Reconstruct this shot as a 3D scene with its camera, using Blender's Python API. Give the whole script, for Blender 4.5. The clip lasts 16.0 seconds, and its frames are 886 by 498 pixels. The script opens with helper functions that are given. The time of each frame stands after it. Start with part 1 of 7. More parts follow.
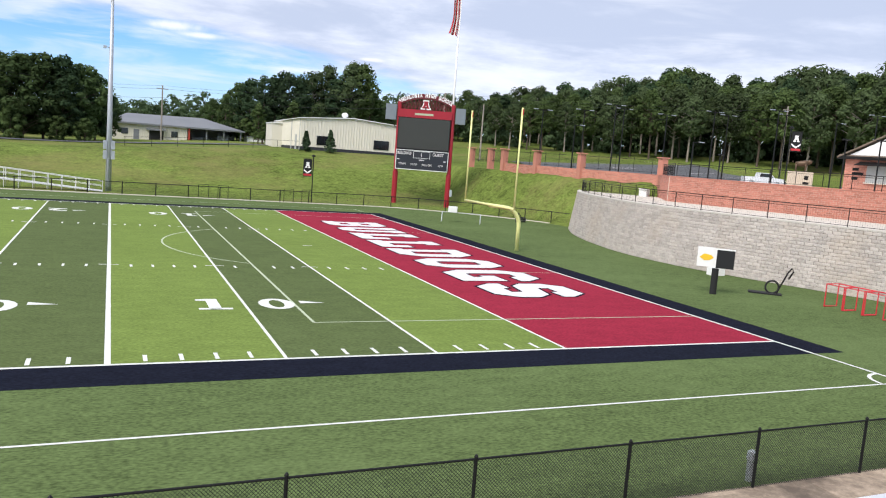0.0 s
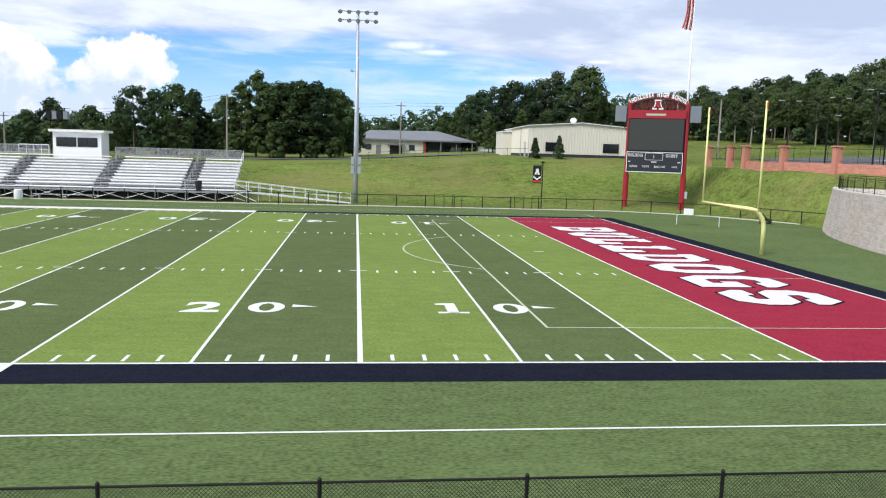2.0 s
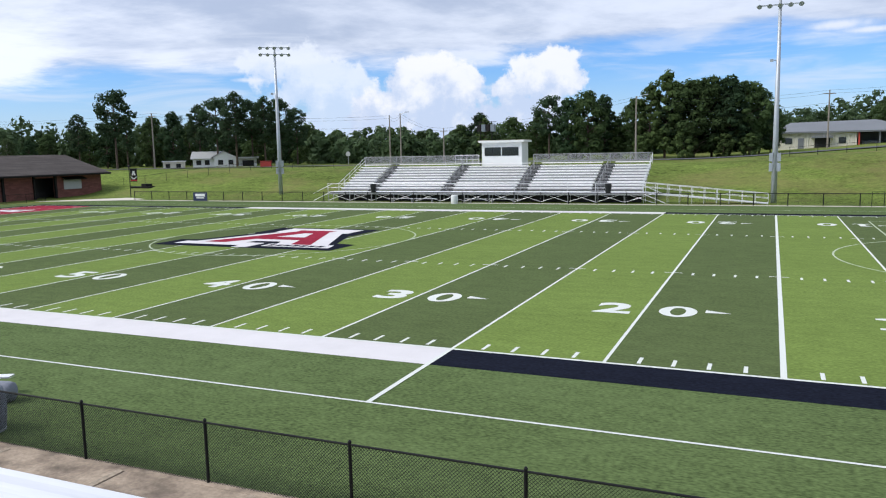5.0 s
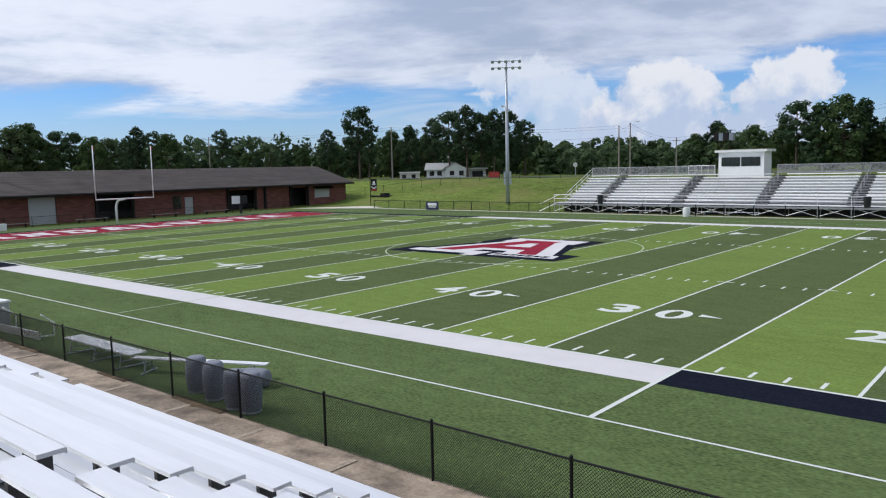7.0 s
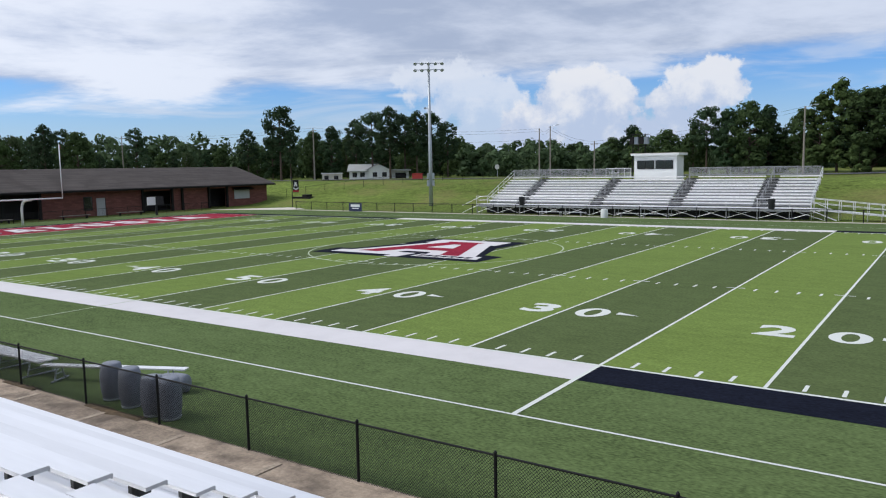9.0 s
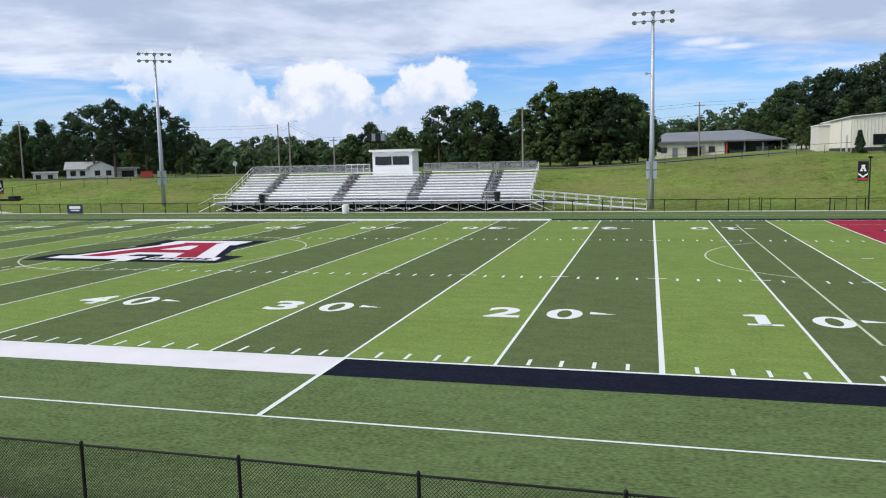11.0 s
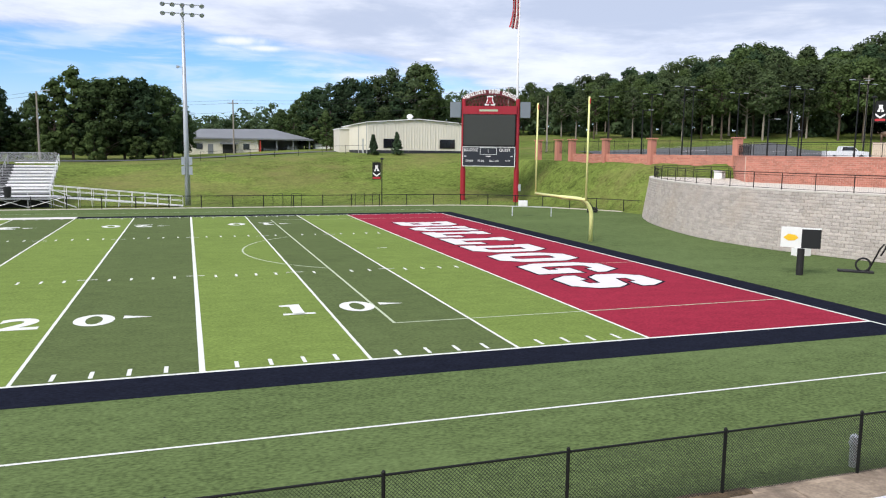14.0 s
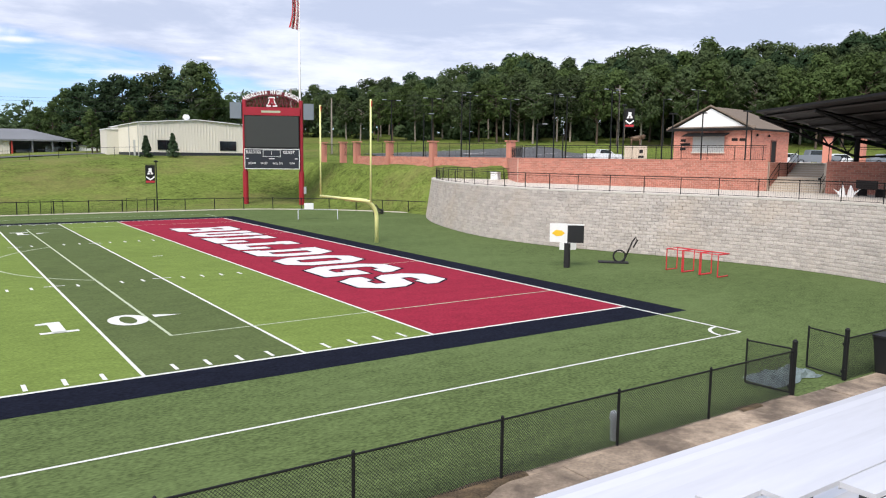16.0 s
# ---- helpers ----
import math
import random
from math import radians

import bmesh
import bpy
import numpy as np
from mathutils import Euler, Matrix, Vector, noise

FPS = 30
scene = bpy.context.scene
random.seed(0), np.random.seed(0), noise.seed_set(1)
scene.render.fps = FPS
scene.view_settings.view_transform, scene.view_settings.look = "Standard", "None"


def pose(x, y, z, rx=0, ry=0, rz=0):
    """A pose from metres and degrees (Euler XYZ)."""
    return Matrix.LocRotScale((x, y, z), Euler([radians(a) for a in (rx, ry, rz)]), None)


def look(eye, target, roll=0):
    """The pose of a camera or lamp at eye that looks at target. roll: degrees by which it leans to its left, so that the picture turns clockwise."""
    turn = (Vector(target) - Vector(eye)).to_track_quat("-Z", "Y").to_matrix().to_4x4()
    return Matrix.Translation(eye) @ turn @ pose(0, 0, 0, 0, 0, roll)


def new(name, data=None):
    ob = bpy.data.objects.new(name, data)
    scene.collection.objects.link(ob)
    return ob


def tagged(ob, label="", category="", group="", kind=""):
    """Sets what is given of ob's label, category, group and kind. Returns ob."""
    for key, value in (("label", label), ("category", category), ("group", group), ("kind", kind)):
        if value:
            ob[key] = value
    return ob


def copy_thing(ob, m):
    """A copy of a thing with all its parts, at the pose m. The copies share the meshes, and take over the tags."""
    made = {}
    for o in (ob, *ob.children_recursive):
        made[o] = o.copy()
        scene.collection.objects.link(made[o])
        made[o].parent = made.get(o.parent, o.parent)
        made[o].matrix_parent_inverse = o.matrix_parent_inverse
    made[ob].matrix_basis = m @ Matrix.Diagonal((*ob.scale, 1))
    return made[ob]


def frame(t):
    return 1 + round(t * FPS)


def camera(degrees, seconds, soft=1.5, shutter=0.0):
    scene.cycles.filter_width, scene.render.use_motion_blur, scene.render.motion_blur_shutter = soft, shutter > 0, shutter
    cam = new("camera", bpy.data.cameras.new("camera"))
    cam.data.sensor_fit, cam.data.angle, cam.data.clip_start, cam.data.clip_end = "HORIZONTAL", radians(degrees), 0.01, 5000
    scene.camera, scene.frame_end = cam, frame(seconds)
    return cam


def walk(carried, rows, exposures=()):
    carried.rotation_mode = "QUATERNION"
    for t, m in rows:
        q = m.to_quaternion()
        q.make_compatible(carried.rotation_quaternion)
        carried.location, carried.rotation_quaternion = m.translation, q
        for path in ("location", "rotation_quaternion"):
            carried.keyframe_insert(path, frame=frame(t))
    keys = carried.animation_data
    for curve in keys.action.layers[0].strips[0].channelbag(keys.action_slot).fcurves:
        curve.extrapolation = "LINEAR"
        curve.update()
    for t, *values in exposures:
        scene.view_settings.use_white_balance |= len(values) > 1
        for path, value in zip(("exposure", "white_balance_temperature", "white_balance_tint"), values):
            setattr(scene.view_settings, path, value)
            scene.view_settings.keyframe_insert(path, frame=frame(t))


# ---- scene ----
cam = camera(60.4, 16.0, 1.15)
PATH = [
    (0, (-13.765, -20.591, 5.859), (-12.9597, -18.7757, 5.6228), 4.41),
    (0.5, (-13.817, -20.617, 5.860), (-13.1433, -18.7495, 5.6170), 3.76),
    (1, (-13.856, -20.653, 5.873), (-13.3214, -18.7415, 5.6240), 3.01),
    (1.5, (-13.896, -20.680, 5.880), (-13.5071, -18.7349, 5.6272), 2.36),
    (2, (-13.926, -20.709, 5.879), (-13.6948, -18.7389, 5.6254), 1.71),
    (2.5, (-13.949, -20.763, 5.907), (-13.8879, -18.7803, 5.6514), 1.28),
    (3, (-13.984, -20.756, 5.929), (-14.0960, -18.7758, 5.6686), 0.74),
    (3.5, (-14.030, -20.776, 5.931), (-14.3150, -18.8144, 5.6678), 0.20),
    (4, (-14.054, -20.749, 5.932), (-14.5091, -18.8198, 5.6674), -0.29),
    (4.5, (-14.089, -20.717, 5.930), (-14.7101, -18.8345, 5.6681), -0.88),
    (5, (-14.172, -20.664, 5.918), (-14.9591, -18.8425, 5.6627), -1.17),
    (5.2, (-14.184, -20.677, 5.919), (-15.0368, -18.8854, 5.6685), -1.28),
    (7.3, (-14.271, -20.626, 5.907), (-15.5751, -19.1251, 5.6956), -1.17),
    (7.5, (-14.266, -20.654, 5.909), (-15.5741, -19.1556, 5.6983), -1.08),
    (8, (-14.242, -20.715, 5.912), (-15.5284, -19.1977, 5.7051), -1.10),
    (8.2, (-14.245, -20.714, 5.908), (-15.5095, -19.1785, 5.6987), -1.01),
    (10.3, (-14.131, -20.748, 5.894), (-14.8941, -18.9131, 5.6689), -1.58),
    (10.5, (-14.118, -20.729, 5.888), (-14.8168, -18.8690, 5.6586), -1.59),
    (11, (-14.090, -20.693, 5.871), (-14.6126, -18.7771, 5.6343), -1.31),
    (11.5, (-14.056, -20.647, 5.859), (-14.3850, -18.6897, 5.6152), -0.73),
    (12, (-14.058, -20.648, 5.856), (-14.1834, -18.6674, 5.6111), -0.35),
    (12.5, (-14.048, -20.669, 5.865), (-13.9677, -18.6860, 5.6205), -0.02),
    (13, (-14.019, -20.669, 5.870), (-13.7391, -18.7043, 5.6227), 0.31),
    (13.5, (-14.003, -20.653, 5.871), (-13.5343, -18.7247, 5.6208), 0.54),
    (14, (-13.960, -20.622, 5.865), (-13.3269, -18.7415, 5.6121), 0.67),
    (14.5, (-13.880, -20.599, 5.863), (-13.1063, -18.7724, 5.6043), 0.60),
    (15, (-13.809, -20.564, 5.850), (-12.9152, -18.7943, 5.5906), 0.63),
    (15.5, (-13.757, -20.551, 5.838), (-12.7481, -18.8432, 5.5847), 0.66),
    (16, (-13.720, -20.563, 5.840), (-12.5969, -18.9257, 5.6001), 0.69),
]
EXPOSURES = [(0.0, 0.29, 6280, 13), (1.5, 0.28, 6180, 12), (3.5, 0.13, 6050, 11), (5.0, 0.01, 6000, 11), (7.3, -0.28, 5950, 11), (8.2, -0.28, 5950, 11), (10.3, -0.16, 6000, 11), (11.0, -0.04, 6000, 11), (12.0, 0.10, 6100, 12), (14.5, 0.25, 6280, 13), (16.0, 0.27, 6320, 14)]
walk(cam, [(t, look(eye, target, roll)) for t, eye, target, roll in PATH], EXPOSURES)
SKY, SUN = 0.92, 3.05
# cumulus heaps: azimuth and elevation in degrees, size as a share of the distance
CUMULUS = [(-23.6, 2.6, 0.062), (-25.8, 4.8, 0.040), (-23.4, 5.4, 0.034), (-21.6, 4.6, 0.034), (-16.4, 2.2, 0.058), (-18.0, 4.0, 0.034), (-16.2, 5.0, 0.036), (-14.4, 5.4, 0.038), (-19.8, 1.6, 0.046), (-28.0, 2.2, 0.046)]
# one long bright wisp under the deck
WISP = [(3.4, 7.6, 0.050), (5.6, 7.15, 0.036), (17.6, 6.7, 0.022), (-37.0, 5.3, 0.03)]
PALE_HEAPS = [(-33.2, 5.2, 0.056), (-30.6, 4.2, 0.054), (-35.8, 6.2, 0.036), (-31.0, 2.0, 0.062), (-28.4, 3.0, 0.044)]

# ---- world, sun ----
SUN_EL, SUN_AZ = radians(46), radians(236)      # azimuth clockwise from +y
world = bpy.data.worlds.new("sky")
scene.world = world
world.use_nodes = True
wn, wl = world.node_tree.nodes, world.node_tree.links
wn.clear()


def wnode(kind, **kw):
    n = wn.new(kind)
    for k, v in kw.items():
        setattr(n, k, v)
    return n


def wmath(op, a, b=None, c=None, clamp=False):
    n = wnode("ShaderNodeMath", operation=op, use_clamp=clamp)
    for i, v in enumerate((a, b, c)):
        if v is None:
            continue
        if isinstance(v, (int, float)):
            n.inputs[i].default_value = v
        else:
            wl.new(v, n.inputs[i])
    return n.outputs[0]


def wstep(v, lo, hi):
    n = wnode("ShaderNodeMapRange", interpolation_type="SMOOTHSTEP")
    wl.new(v, n.inputs[0])
    n.inputs[1].default_value, n.inputs[2].default_value = lo, hi
    return n.outputs[0]


def wmix(f, a, b):
    n = wnode("ShaderNodeMix", data_type="RGBA")
    wl.new(f, n.inputs[0])
    for s, v in ((6, a), (7, b)):
        if isinstance(v, tuple):
            n.inputs[s].default_value = (*v, 1)
        else:
            wl.new(v, n.inputs[s])
    return n.outputs[2]


def wnoise(vec, scale, detail=6, rough=0.55, dist=0.0):
    n = wnode("ShaderNodeTexNoise")
    wl.new(vec, n.inputs["Vector"])
    n.inputs["Scale"].default_value, n.inputs["Detail"].default_value = scale, detail
    n.inputs["Roughness"].default_value, n.inputs["Distortion"].default_value = rough, dist
    return n


sky = wnode("ShaderNodeTexSky", sky_type="NISHITA", sun_disc=False, sun_elevation=SUN_EL, sun_rotation=SUN_AZ, altitude=90, air_density=1.0, dust_density=0.6, ozone_density=1.6)
skyc = wnode("ShaderNodeVectorMath", operation="SCALE")
wl.new(sky.outputs[0], skyc.inputs[0])
skyc.inputs[3].default_value = 0.105
wdir = wnode("ShaderNodeTexCoord").outputs["Generated"]
wsep = wnode("ShaderNodeSeparateXYZ")
wl.new(wdir, wsep.inputs[0])
wx, wy, wz = wsep.outputs
# the high deck lies on a plane above the place
den = wmath("ADD", wmath("MAXIMUM", wz, 0.0), 0.10)
flat = wnode("ShaderNodeCombineXYZ")
wl.new(wmath("DIVIDE", wx, den), flat.inputs[0])
wl.new(wmath("DIVIDE", wy, den), flat.inputs[1])
deck_a = wnoise(flat.outputs[0], 0.55, 7, 0.58, 0.35).outputs[0]
deck_b = wnoise(flat.outputs[0], 1.7, 6, 0.6, 0.2).outputs[0]
# low over the horizon the deck opens, and comes lower towards -x
edge = wmath("MULTIPLY_ADD", wmath("MINIMUM", wx, 0.0), -0.055, wz)
edge = wmath("MULTIPLY_ADD", wmath("MAXIMUM", wx, 0.0), 0.16, edge)
edge = wmath("MULTIPLY_ADD", wmath("SUBTRACT", deck_a, 0.5), 0.13, edge)
edge = wmath("MULTIPLY_ADD", wmath("SUBTRACT", deck_b, 0.5), 0.05, edge)
deck_mask = wstep(edge, 0.120, 0.155)
deck_tone = wmath("MULTIPLY_ADD", deck_b, 0.35, wmath("MULTIPLY", deck_a, 0.75))
deck_tone = wmath("MULTIPLY_ADD", wmath("MAXIMUM", wmath("SUBTRACT", wx, 0.25), 0.0), -0.09, deck_tone)
deck_tone = wstep(wmath("MULTIPLY_ADD", wmath("MINIMUM", wmath("ADD", wx, 0.35), 0.0), -0.03, deck_tone), 0.44, 0.64)
# the deck is grey over the field and brighter towards -x
bright_side = wstep(wmath("MULTIPLY", wx, -1.0), 0.50, 0.88)
deck_col = wmix(bright_side, wmix(deck_tone, (0.56, 0.62, 0.74), (0.93, 0.96, 1.03)), wmix(deck_tone, (0.60, 0.67, 0.82), (1.16, 1.16, 1.18)))
tint = wnode("ShaderNodeVectorMath", operation="MULTIPLY")
wl.new(skyc.outputs[0], tint.inputs[0])
tint.inputs[1].default_value = (0.72, 1.07, 1.58)
col = wmix(wmath("MULTIPLY", deck_mask, 0.93), tint.outputs[0], deck_col)
# streaks in the open band
stretch = wnode("ShaderNodeVectorMath", operation="MULTIPLY")
wl.new(wdir, stretch.inputs[0])
stretch.inputs[1].default_value = (2.2, 2.2, 16)
streak = wstep(wnoise(stretch.outputs[0], 2.0, 5, 0.55, 0.6).outputs[0], 0.52, 0.72)
col = wmix(wmath("MULTIPLY", streak, 0.5), col, (0.86, 0.90, 0.97))
# pale haze at the horizon
haze = wmath("SUBTRACT", 1.0, wstep(wz, 0.0, 0.12))
col = wmix(wmath("MULTIPLY", haze, 0.5), col, (0.78, 0.87, 0.97))
# heaped cumulus beyond the far stand (degrees, clockwise from +y), and paler heaps beside them
puff = wnoise(wdir, 24.0, 8, 0.6).outputs[0]
curl = wnoise(wdir, 70.0, 5, 0.6).outputs[0]
ragged = wmath("ADD", wmath("MULTIPLY", wmath("SUBTRACT", puff, 0.5), 2.0), wmath("MULTIPLY", wmath("SUBTRACT", curl, 0.5), 0.7))
top_tone = wmath("MULTIPLY_ADD", puff, 0.9, wmath("MULTIPLY", wz, 3.2))


def heaps(rows, col, share, low, high, soft, squash=1.0, torn=1.0):
    """Clouds round the given directions; squash flattens them to wisps, torn frays their edges."""
    field, way = None, wdir
    if squash != 1.0:
        way = wnode("ShaderNodeVectorMath", operation="MULTIPLY")
        wl.new(wdir, way.inputs[0])
        way.inputs[1].default_value = (1, 1, squash)
        way = way.outputs[0]
    for az, el, size in rows:
        d = wnode("ShaderNodeVectorMath", operation="DISTANCE")
        wl.new(way, d.inputs[0])
        d.inputs[1].default_value = (math.sin(radians(az)) * math.cos(radians(el)), math.cos(radians(az)) * math.cos(radians(el)), math.sin(radians(el)) * squash)
        v = wmath("SUBTRACT", 1.0, wmath("DIVIDE", d.outputs["Value"], size))
        field = v if field is None else wmath("SMOOTH_MAX", field, v, 0.35)
    mask = wstep(wmath("MULTIPLY_ADD", ragged, torn, field), 0.0, soft)
    shade = wmix(wstep(top_tone, 0.55, 0.84), low, high)
    return wmix(wmath("MULTIPLY", mask, share), col, shade)


col = heaps(PALE_HEAPS, col, 0.85, (0.72, 0.82, 0.97), (0.96, 0.99, 1.04), 0.35)
col = heaps(CUMULUS, col, 0.92, (0.68, 0.76, 0.92), (1.10, 1.07, 1.04), 0.3)
col = heaps(WISP, col, 0.85, (0.90, 0.93, 0.98), (0.98, 0.99, 1.02), 0.9, 7.0, 0.55)
bg = wnode("ShaderNodeBackground")
wl.new(col, bg.inputs[0])
bg.inputs[1].default_value = SKY
wout = wnode("ShaderNodeOutputWorld")
wl.new(bg.outputs[0], wout.inputs[0])

sun = new("sun", bpy.data.lights.new("sun", "SUN"))
sun.data.energy, sun.data.angle, sun.data.color = SUN, radians(25), (1.0, 0.94, 0.84)
sun.matrix_world = look((0, 0, 60), (-math.sin(SUN_AZ) * math.cos(SUN_EL), -math.cos(SUN_AZ) * math.cos(SUN_EL), 60 - math.sin(SUN_EL)))


# ---- materials ----
def mat(name, col, rough=0.6, mid=0.0, mid_scale=3.0, fine_detail=4, metal=0.0, var=0.15, scale=1.2, fine=30.0, fvar=None, bump=0.15, rand=0.0, island=0.0, stain=None, spec=0.5, stretch=(1, 1, 1), local=False, translucent=0.0, stain_scale=0.5, stain_amount=0.5, stain_from=0.48):
    m = bpy.data.materials.new(name)
    m.use_nodes = True
    n, l = m.node_tree.nodes, m.node_tree.links
    b = n["Principled BSDF"]
    b.inputs["Roughness"].default_value, b.inputs["Metallic"].default_value = rough, metal
    b.inputs["Specular IOR Level"].default_value = spec

    def mth(op, a, bb, cc=None):
        k = n.new("ShaderNodeMath")
        k.operation = op
        for i, v in enumerate((a, bb, cc)):
            if v is None:
                continue
            if isinstance(v, (int, float)):
                k.inputs[i].default_value = v
            else:
                l.new(v, k.inputs[i])
        return k.outputs[0]

    src = n.new("ShaderNodeTexCoord").outputs["Object"] if local else n.new("ShaderNodeNewGeometry").outputs["Position"]
    mp = n.new("ShaderNodeMapping")
    mp.inputs["Scale"].default_value = stretch
    l.new(src, mp.inputs[0])
    na, nb = n.new("ShaderNodeTexNoise"), n.new("ShaderNodeTexNoise")
    for k, s, d in ((na, scale, 5), (nb, fine, fine_detail)):
        l.new(mp.outputs[0], k.inputs["Vector"])
        k.inputs["Scale"].default_value, k.inputs["Detail"].default_value = s, d
    f = mth("ADD", mth("MULTIPLY", mth("SUBTRACT", na.outputs[0], 0.5), 2.2 * var), mth("MULTIPLY", mth("SUBTRACT", nb.outputs[0], 0.5), 2.2 * (var if fvar is None else fvar)))
    if mid:
        nm = n.new("ShaderNodeTexNoise")
        l.new(mp.outputs[0], nm.inputs["Vector"])
        nm.inputs["Scale"].default_value, nm.inputs["Detail"].default_value, nm.inputs["Roughness"].default_value = mid_scale, 6, 0.7
        f = mth("MULTIPLY_ADD", mth("SUBTRACT", nm.outputs[0], 0.5), 2.2 * mid, f)
    if rand:
        f = mth("MULTIPLY_ADD", mth("SUBTRACT", n.new("ShaderNodeObjectInfo").outputs["Random"], 0.5), 2 * rand, f)
    if island:
        f = mth("MULTIPLY_ADD", mth("SUBTRACT", n.new("ShaderNodeNewGeometry").outputs["Random Per Island"], 0.5), 2 * island, f)
    gain = mth("ADD", f, 1.0)
    sc = n.new("ShaderNodeVectorMath")
    sc.operation = "SCALE"
    sc.inputs[0].default_value = col
    l.new(gain, sc.inputs[3])
    out = sc.outputs[0]
    if stain:
        ns = n.new("ShaderNodeTexNoise")
        l.new(mp.outputs[0], ns.inputs["Vector"])
        ns.inputs["Scale"].default_value, ns.inputs["Detail"].default_value = stain_scale, 8
        ns.inputs["Roughness"].default_value = 0.65
        r = n.new("ShaderNodeMapRange")
        l.new(ns.outputs[0], r.inputs[0])
        r.inputs[1].default_value, r.inputs[2].default_value, r.inputs[4].default_value = stain_from, stain_from + 0.2, stain_amount
        mx = n.new("ShaderNodeMix")
        mx.data_type = "RGBA"
        l.new(r.outputs[0], mx.inputs[0])
        l.new(out, mx.inputs[6])
        mx.inputs[7].default_value = (*stain, 1)
        out = mx.outputs[2]
    l.new(out, b.inputs["Base Color"])
    if bump:
        bp = n.new("ShaderNodeBump")
        bp.inputs["Strength"].default_value, bp.inputs["Distance"].default_value = min(1.0, bump), 0.02
        l.new(nb.outputs[0], bp.inputs["Height"])
        l.new(bp.outputs[0], b.inputs["Normal"])
    if translucent:
        tr, mix = n.new("ShaderNodeBsdfTranslucent"), n.new("ShaderNodeMixShader")
        l.new(out, tr.inputs[0])
        mix.inputs[0].default_value = translucent
        l.new(b.outputs[0], mix.inputs[1])
        l.new(tr.outputs[0], mix.inputs[2])
        l.new(mix.outputs[0], n["Material Output"].inputs[0])
    return m


T = dict(rough=0.95, spec=0.03, var=0.17, scale=0.22, fine=15.0, fvar=0.9, fine_detail=7, mid=0.5, mid_scale=2.6, bump=0.35, stretch=(0.55, 1, 1))
F = dict(T, fvar=0.55, mid=0.30, mid_scale=1.8, var=0.13)
TURF_LIGHT = mat("turf light green", (0.150, 0.209, 0.052), **F)
TURF_DARK = mat("turf dark green", (0.090, 0.120, 0.046), **F)
TURF_APRON = mat("turf green", (0.096, 0.134, 0.050), stain=(0.125, 0.168, 0.068), stain_scale=0.22, stain_amount=0.4, **T)
TURF_RED = mat("turf crimson", (0.262, 0.024, 0.046), **F)
TURF_BLACK = mat("turf black", (0.010, 0.012, 0.021), **T)
TURF_WHITE = mat("turf white", (0.645, 0.62, 0.625), rough=0.9, spec=0.05, var=0.07, mid=0.08, mid_scale=1.5, scale=0.6, fine=26.0, bump=0.4)
TURF_LINE = mat("turf line white", (0.64, 0.66, 0.62), rough=0.9, spec=0.05, var=0.06, scale=0.6, fine=26.0, bump=0.3)
TURF_FAINT = mat("turf thin line", (0.42, 0.48, 0.34), rough=0.85, spec=0.15, var=0.08, scale=0.6, fine=26.0, bump=0.3)
GRASS = mat("mown grass", (0.116, 0.156, 0.034), rough=0.95, spec=0.05, var=0.55, scale=0.09, fine=5.0, fvar=0.9, fine_detail=6, mid=0.85, mid_scale=1.1, bump=0.9, stain=(0.185, 0.165, 0.066), stain_scale=0.13, stain_amount=0.7, stretch=(0.6, 1, 1))
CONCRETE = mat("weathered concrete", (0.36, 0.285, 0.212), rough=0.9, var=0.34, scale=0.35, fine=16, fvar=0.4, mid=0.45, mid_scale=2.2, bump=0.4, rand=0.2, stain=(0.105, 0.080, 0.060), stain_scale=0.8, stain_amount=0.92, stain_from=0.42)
SOIL = mat("damp soil and leaf litter", (0.088, 0.067, 0.045), rough=0.95, spec=0.1, var=0.35, scale=1.6, fine=24, fvar=0.8, bump=0.9, stain=(0.21, 0.15, 0.09), stain_scale=2.2, stain_amount=0.8)
JOINT_FILL = mat("mortar joint", (0.36, 0.295, 0.225), rough=0.92, var=0.3, scale=3.0, fine=22, fvar=0.4, mid=0.4, mid_scale=6.0, bump=0.4)
PALE_CONCRETE = mat("pale concrete", (0.58, 0.53, 0.46), rough=0.9, var=0.10, scale=0.8, fine=14, bump=0.2)
ASPHALT = mat("asphalt", (0.085, 0.088, 0.094), rough=0.9, var=0.2, scale=0.4, fine=12, bump=0.2)
BLOCK = mat("split concrete block", (0.475, 0.435, 0.40), rough=0.95, spec=0.1, var=0.10, scale=0.8, fine=14, fvar=0.4, bump=0.8, island=0.13, rand=0.13, stain=(0.50, 0.41, 0.32), stain_scale=0.30, stain_amount=0.4)
CAP = mat("concrete cap", (0.52, 0.49, 0.44), rough=0.9, var=0.12, scale=1.5, fine=14, bump=0.3)
JOINT = mat("dark joint", (0.13, 0.12, 0.11), rough=0.95, var=0.1)
BRICK = mat("red brick", (0.475, 0.20, 0.145), rough=0.88, var=0.14, scale=1.0, fine=14, bump=0.4, island=0.16, rand=0.15)
MORTAR = mat("mortar", (0.52, 0.40, 0.33), rough=0.95, var=0.1)
BRICK_DARK = mat("brown brick", (0.165, 0.062, 0.047), rough=0.85, var=0.22, scale=0.9, fine=9, bump=0.3, island=0.22, rand=0.1)
MORTAR_DARK = mat("dark mortar", (0.12, 0.055, 0.045), rough=0.95, var=0.1)
SHINGLE = mat("asphalt shingles", (0.075, 0.062, 0.056), rough=0.95, var=0.25, scale=0.6, fine=6, bump=0.4, island=0.25)
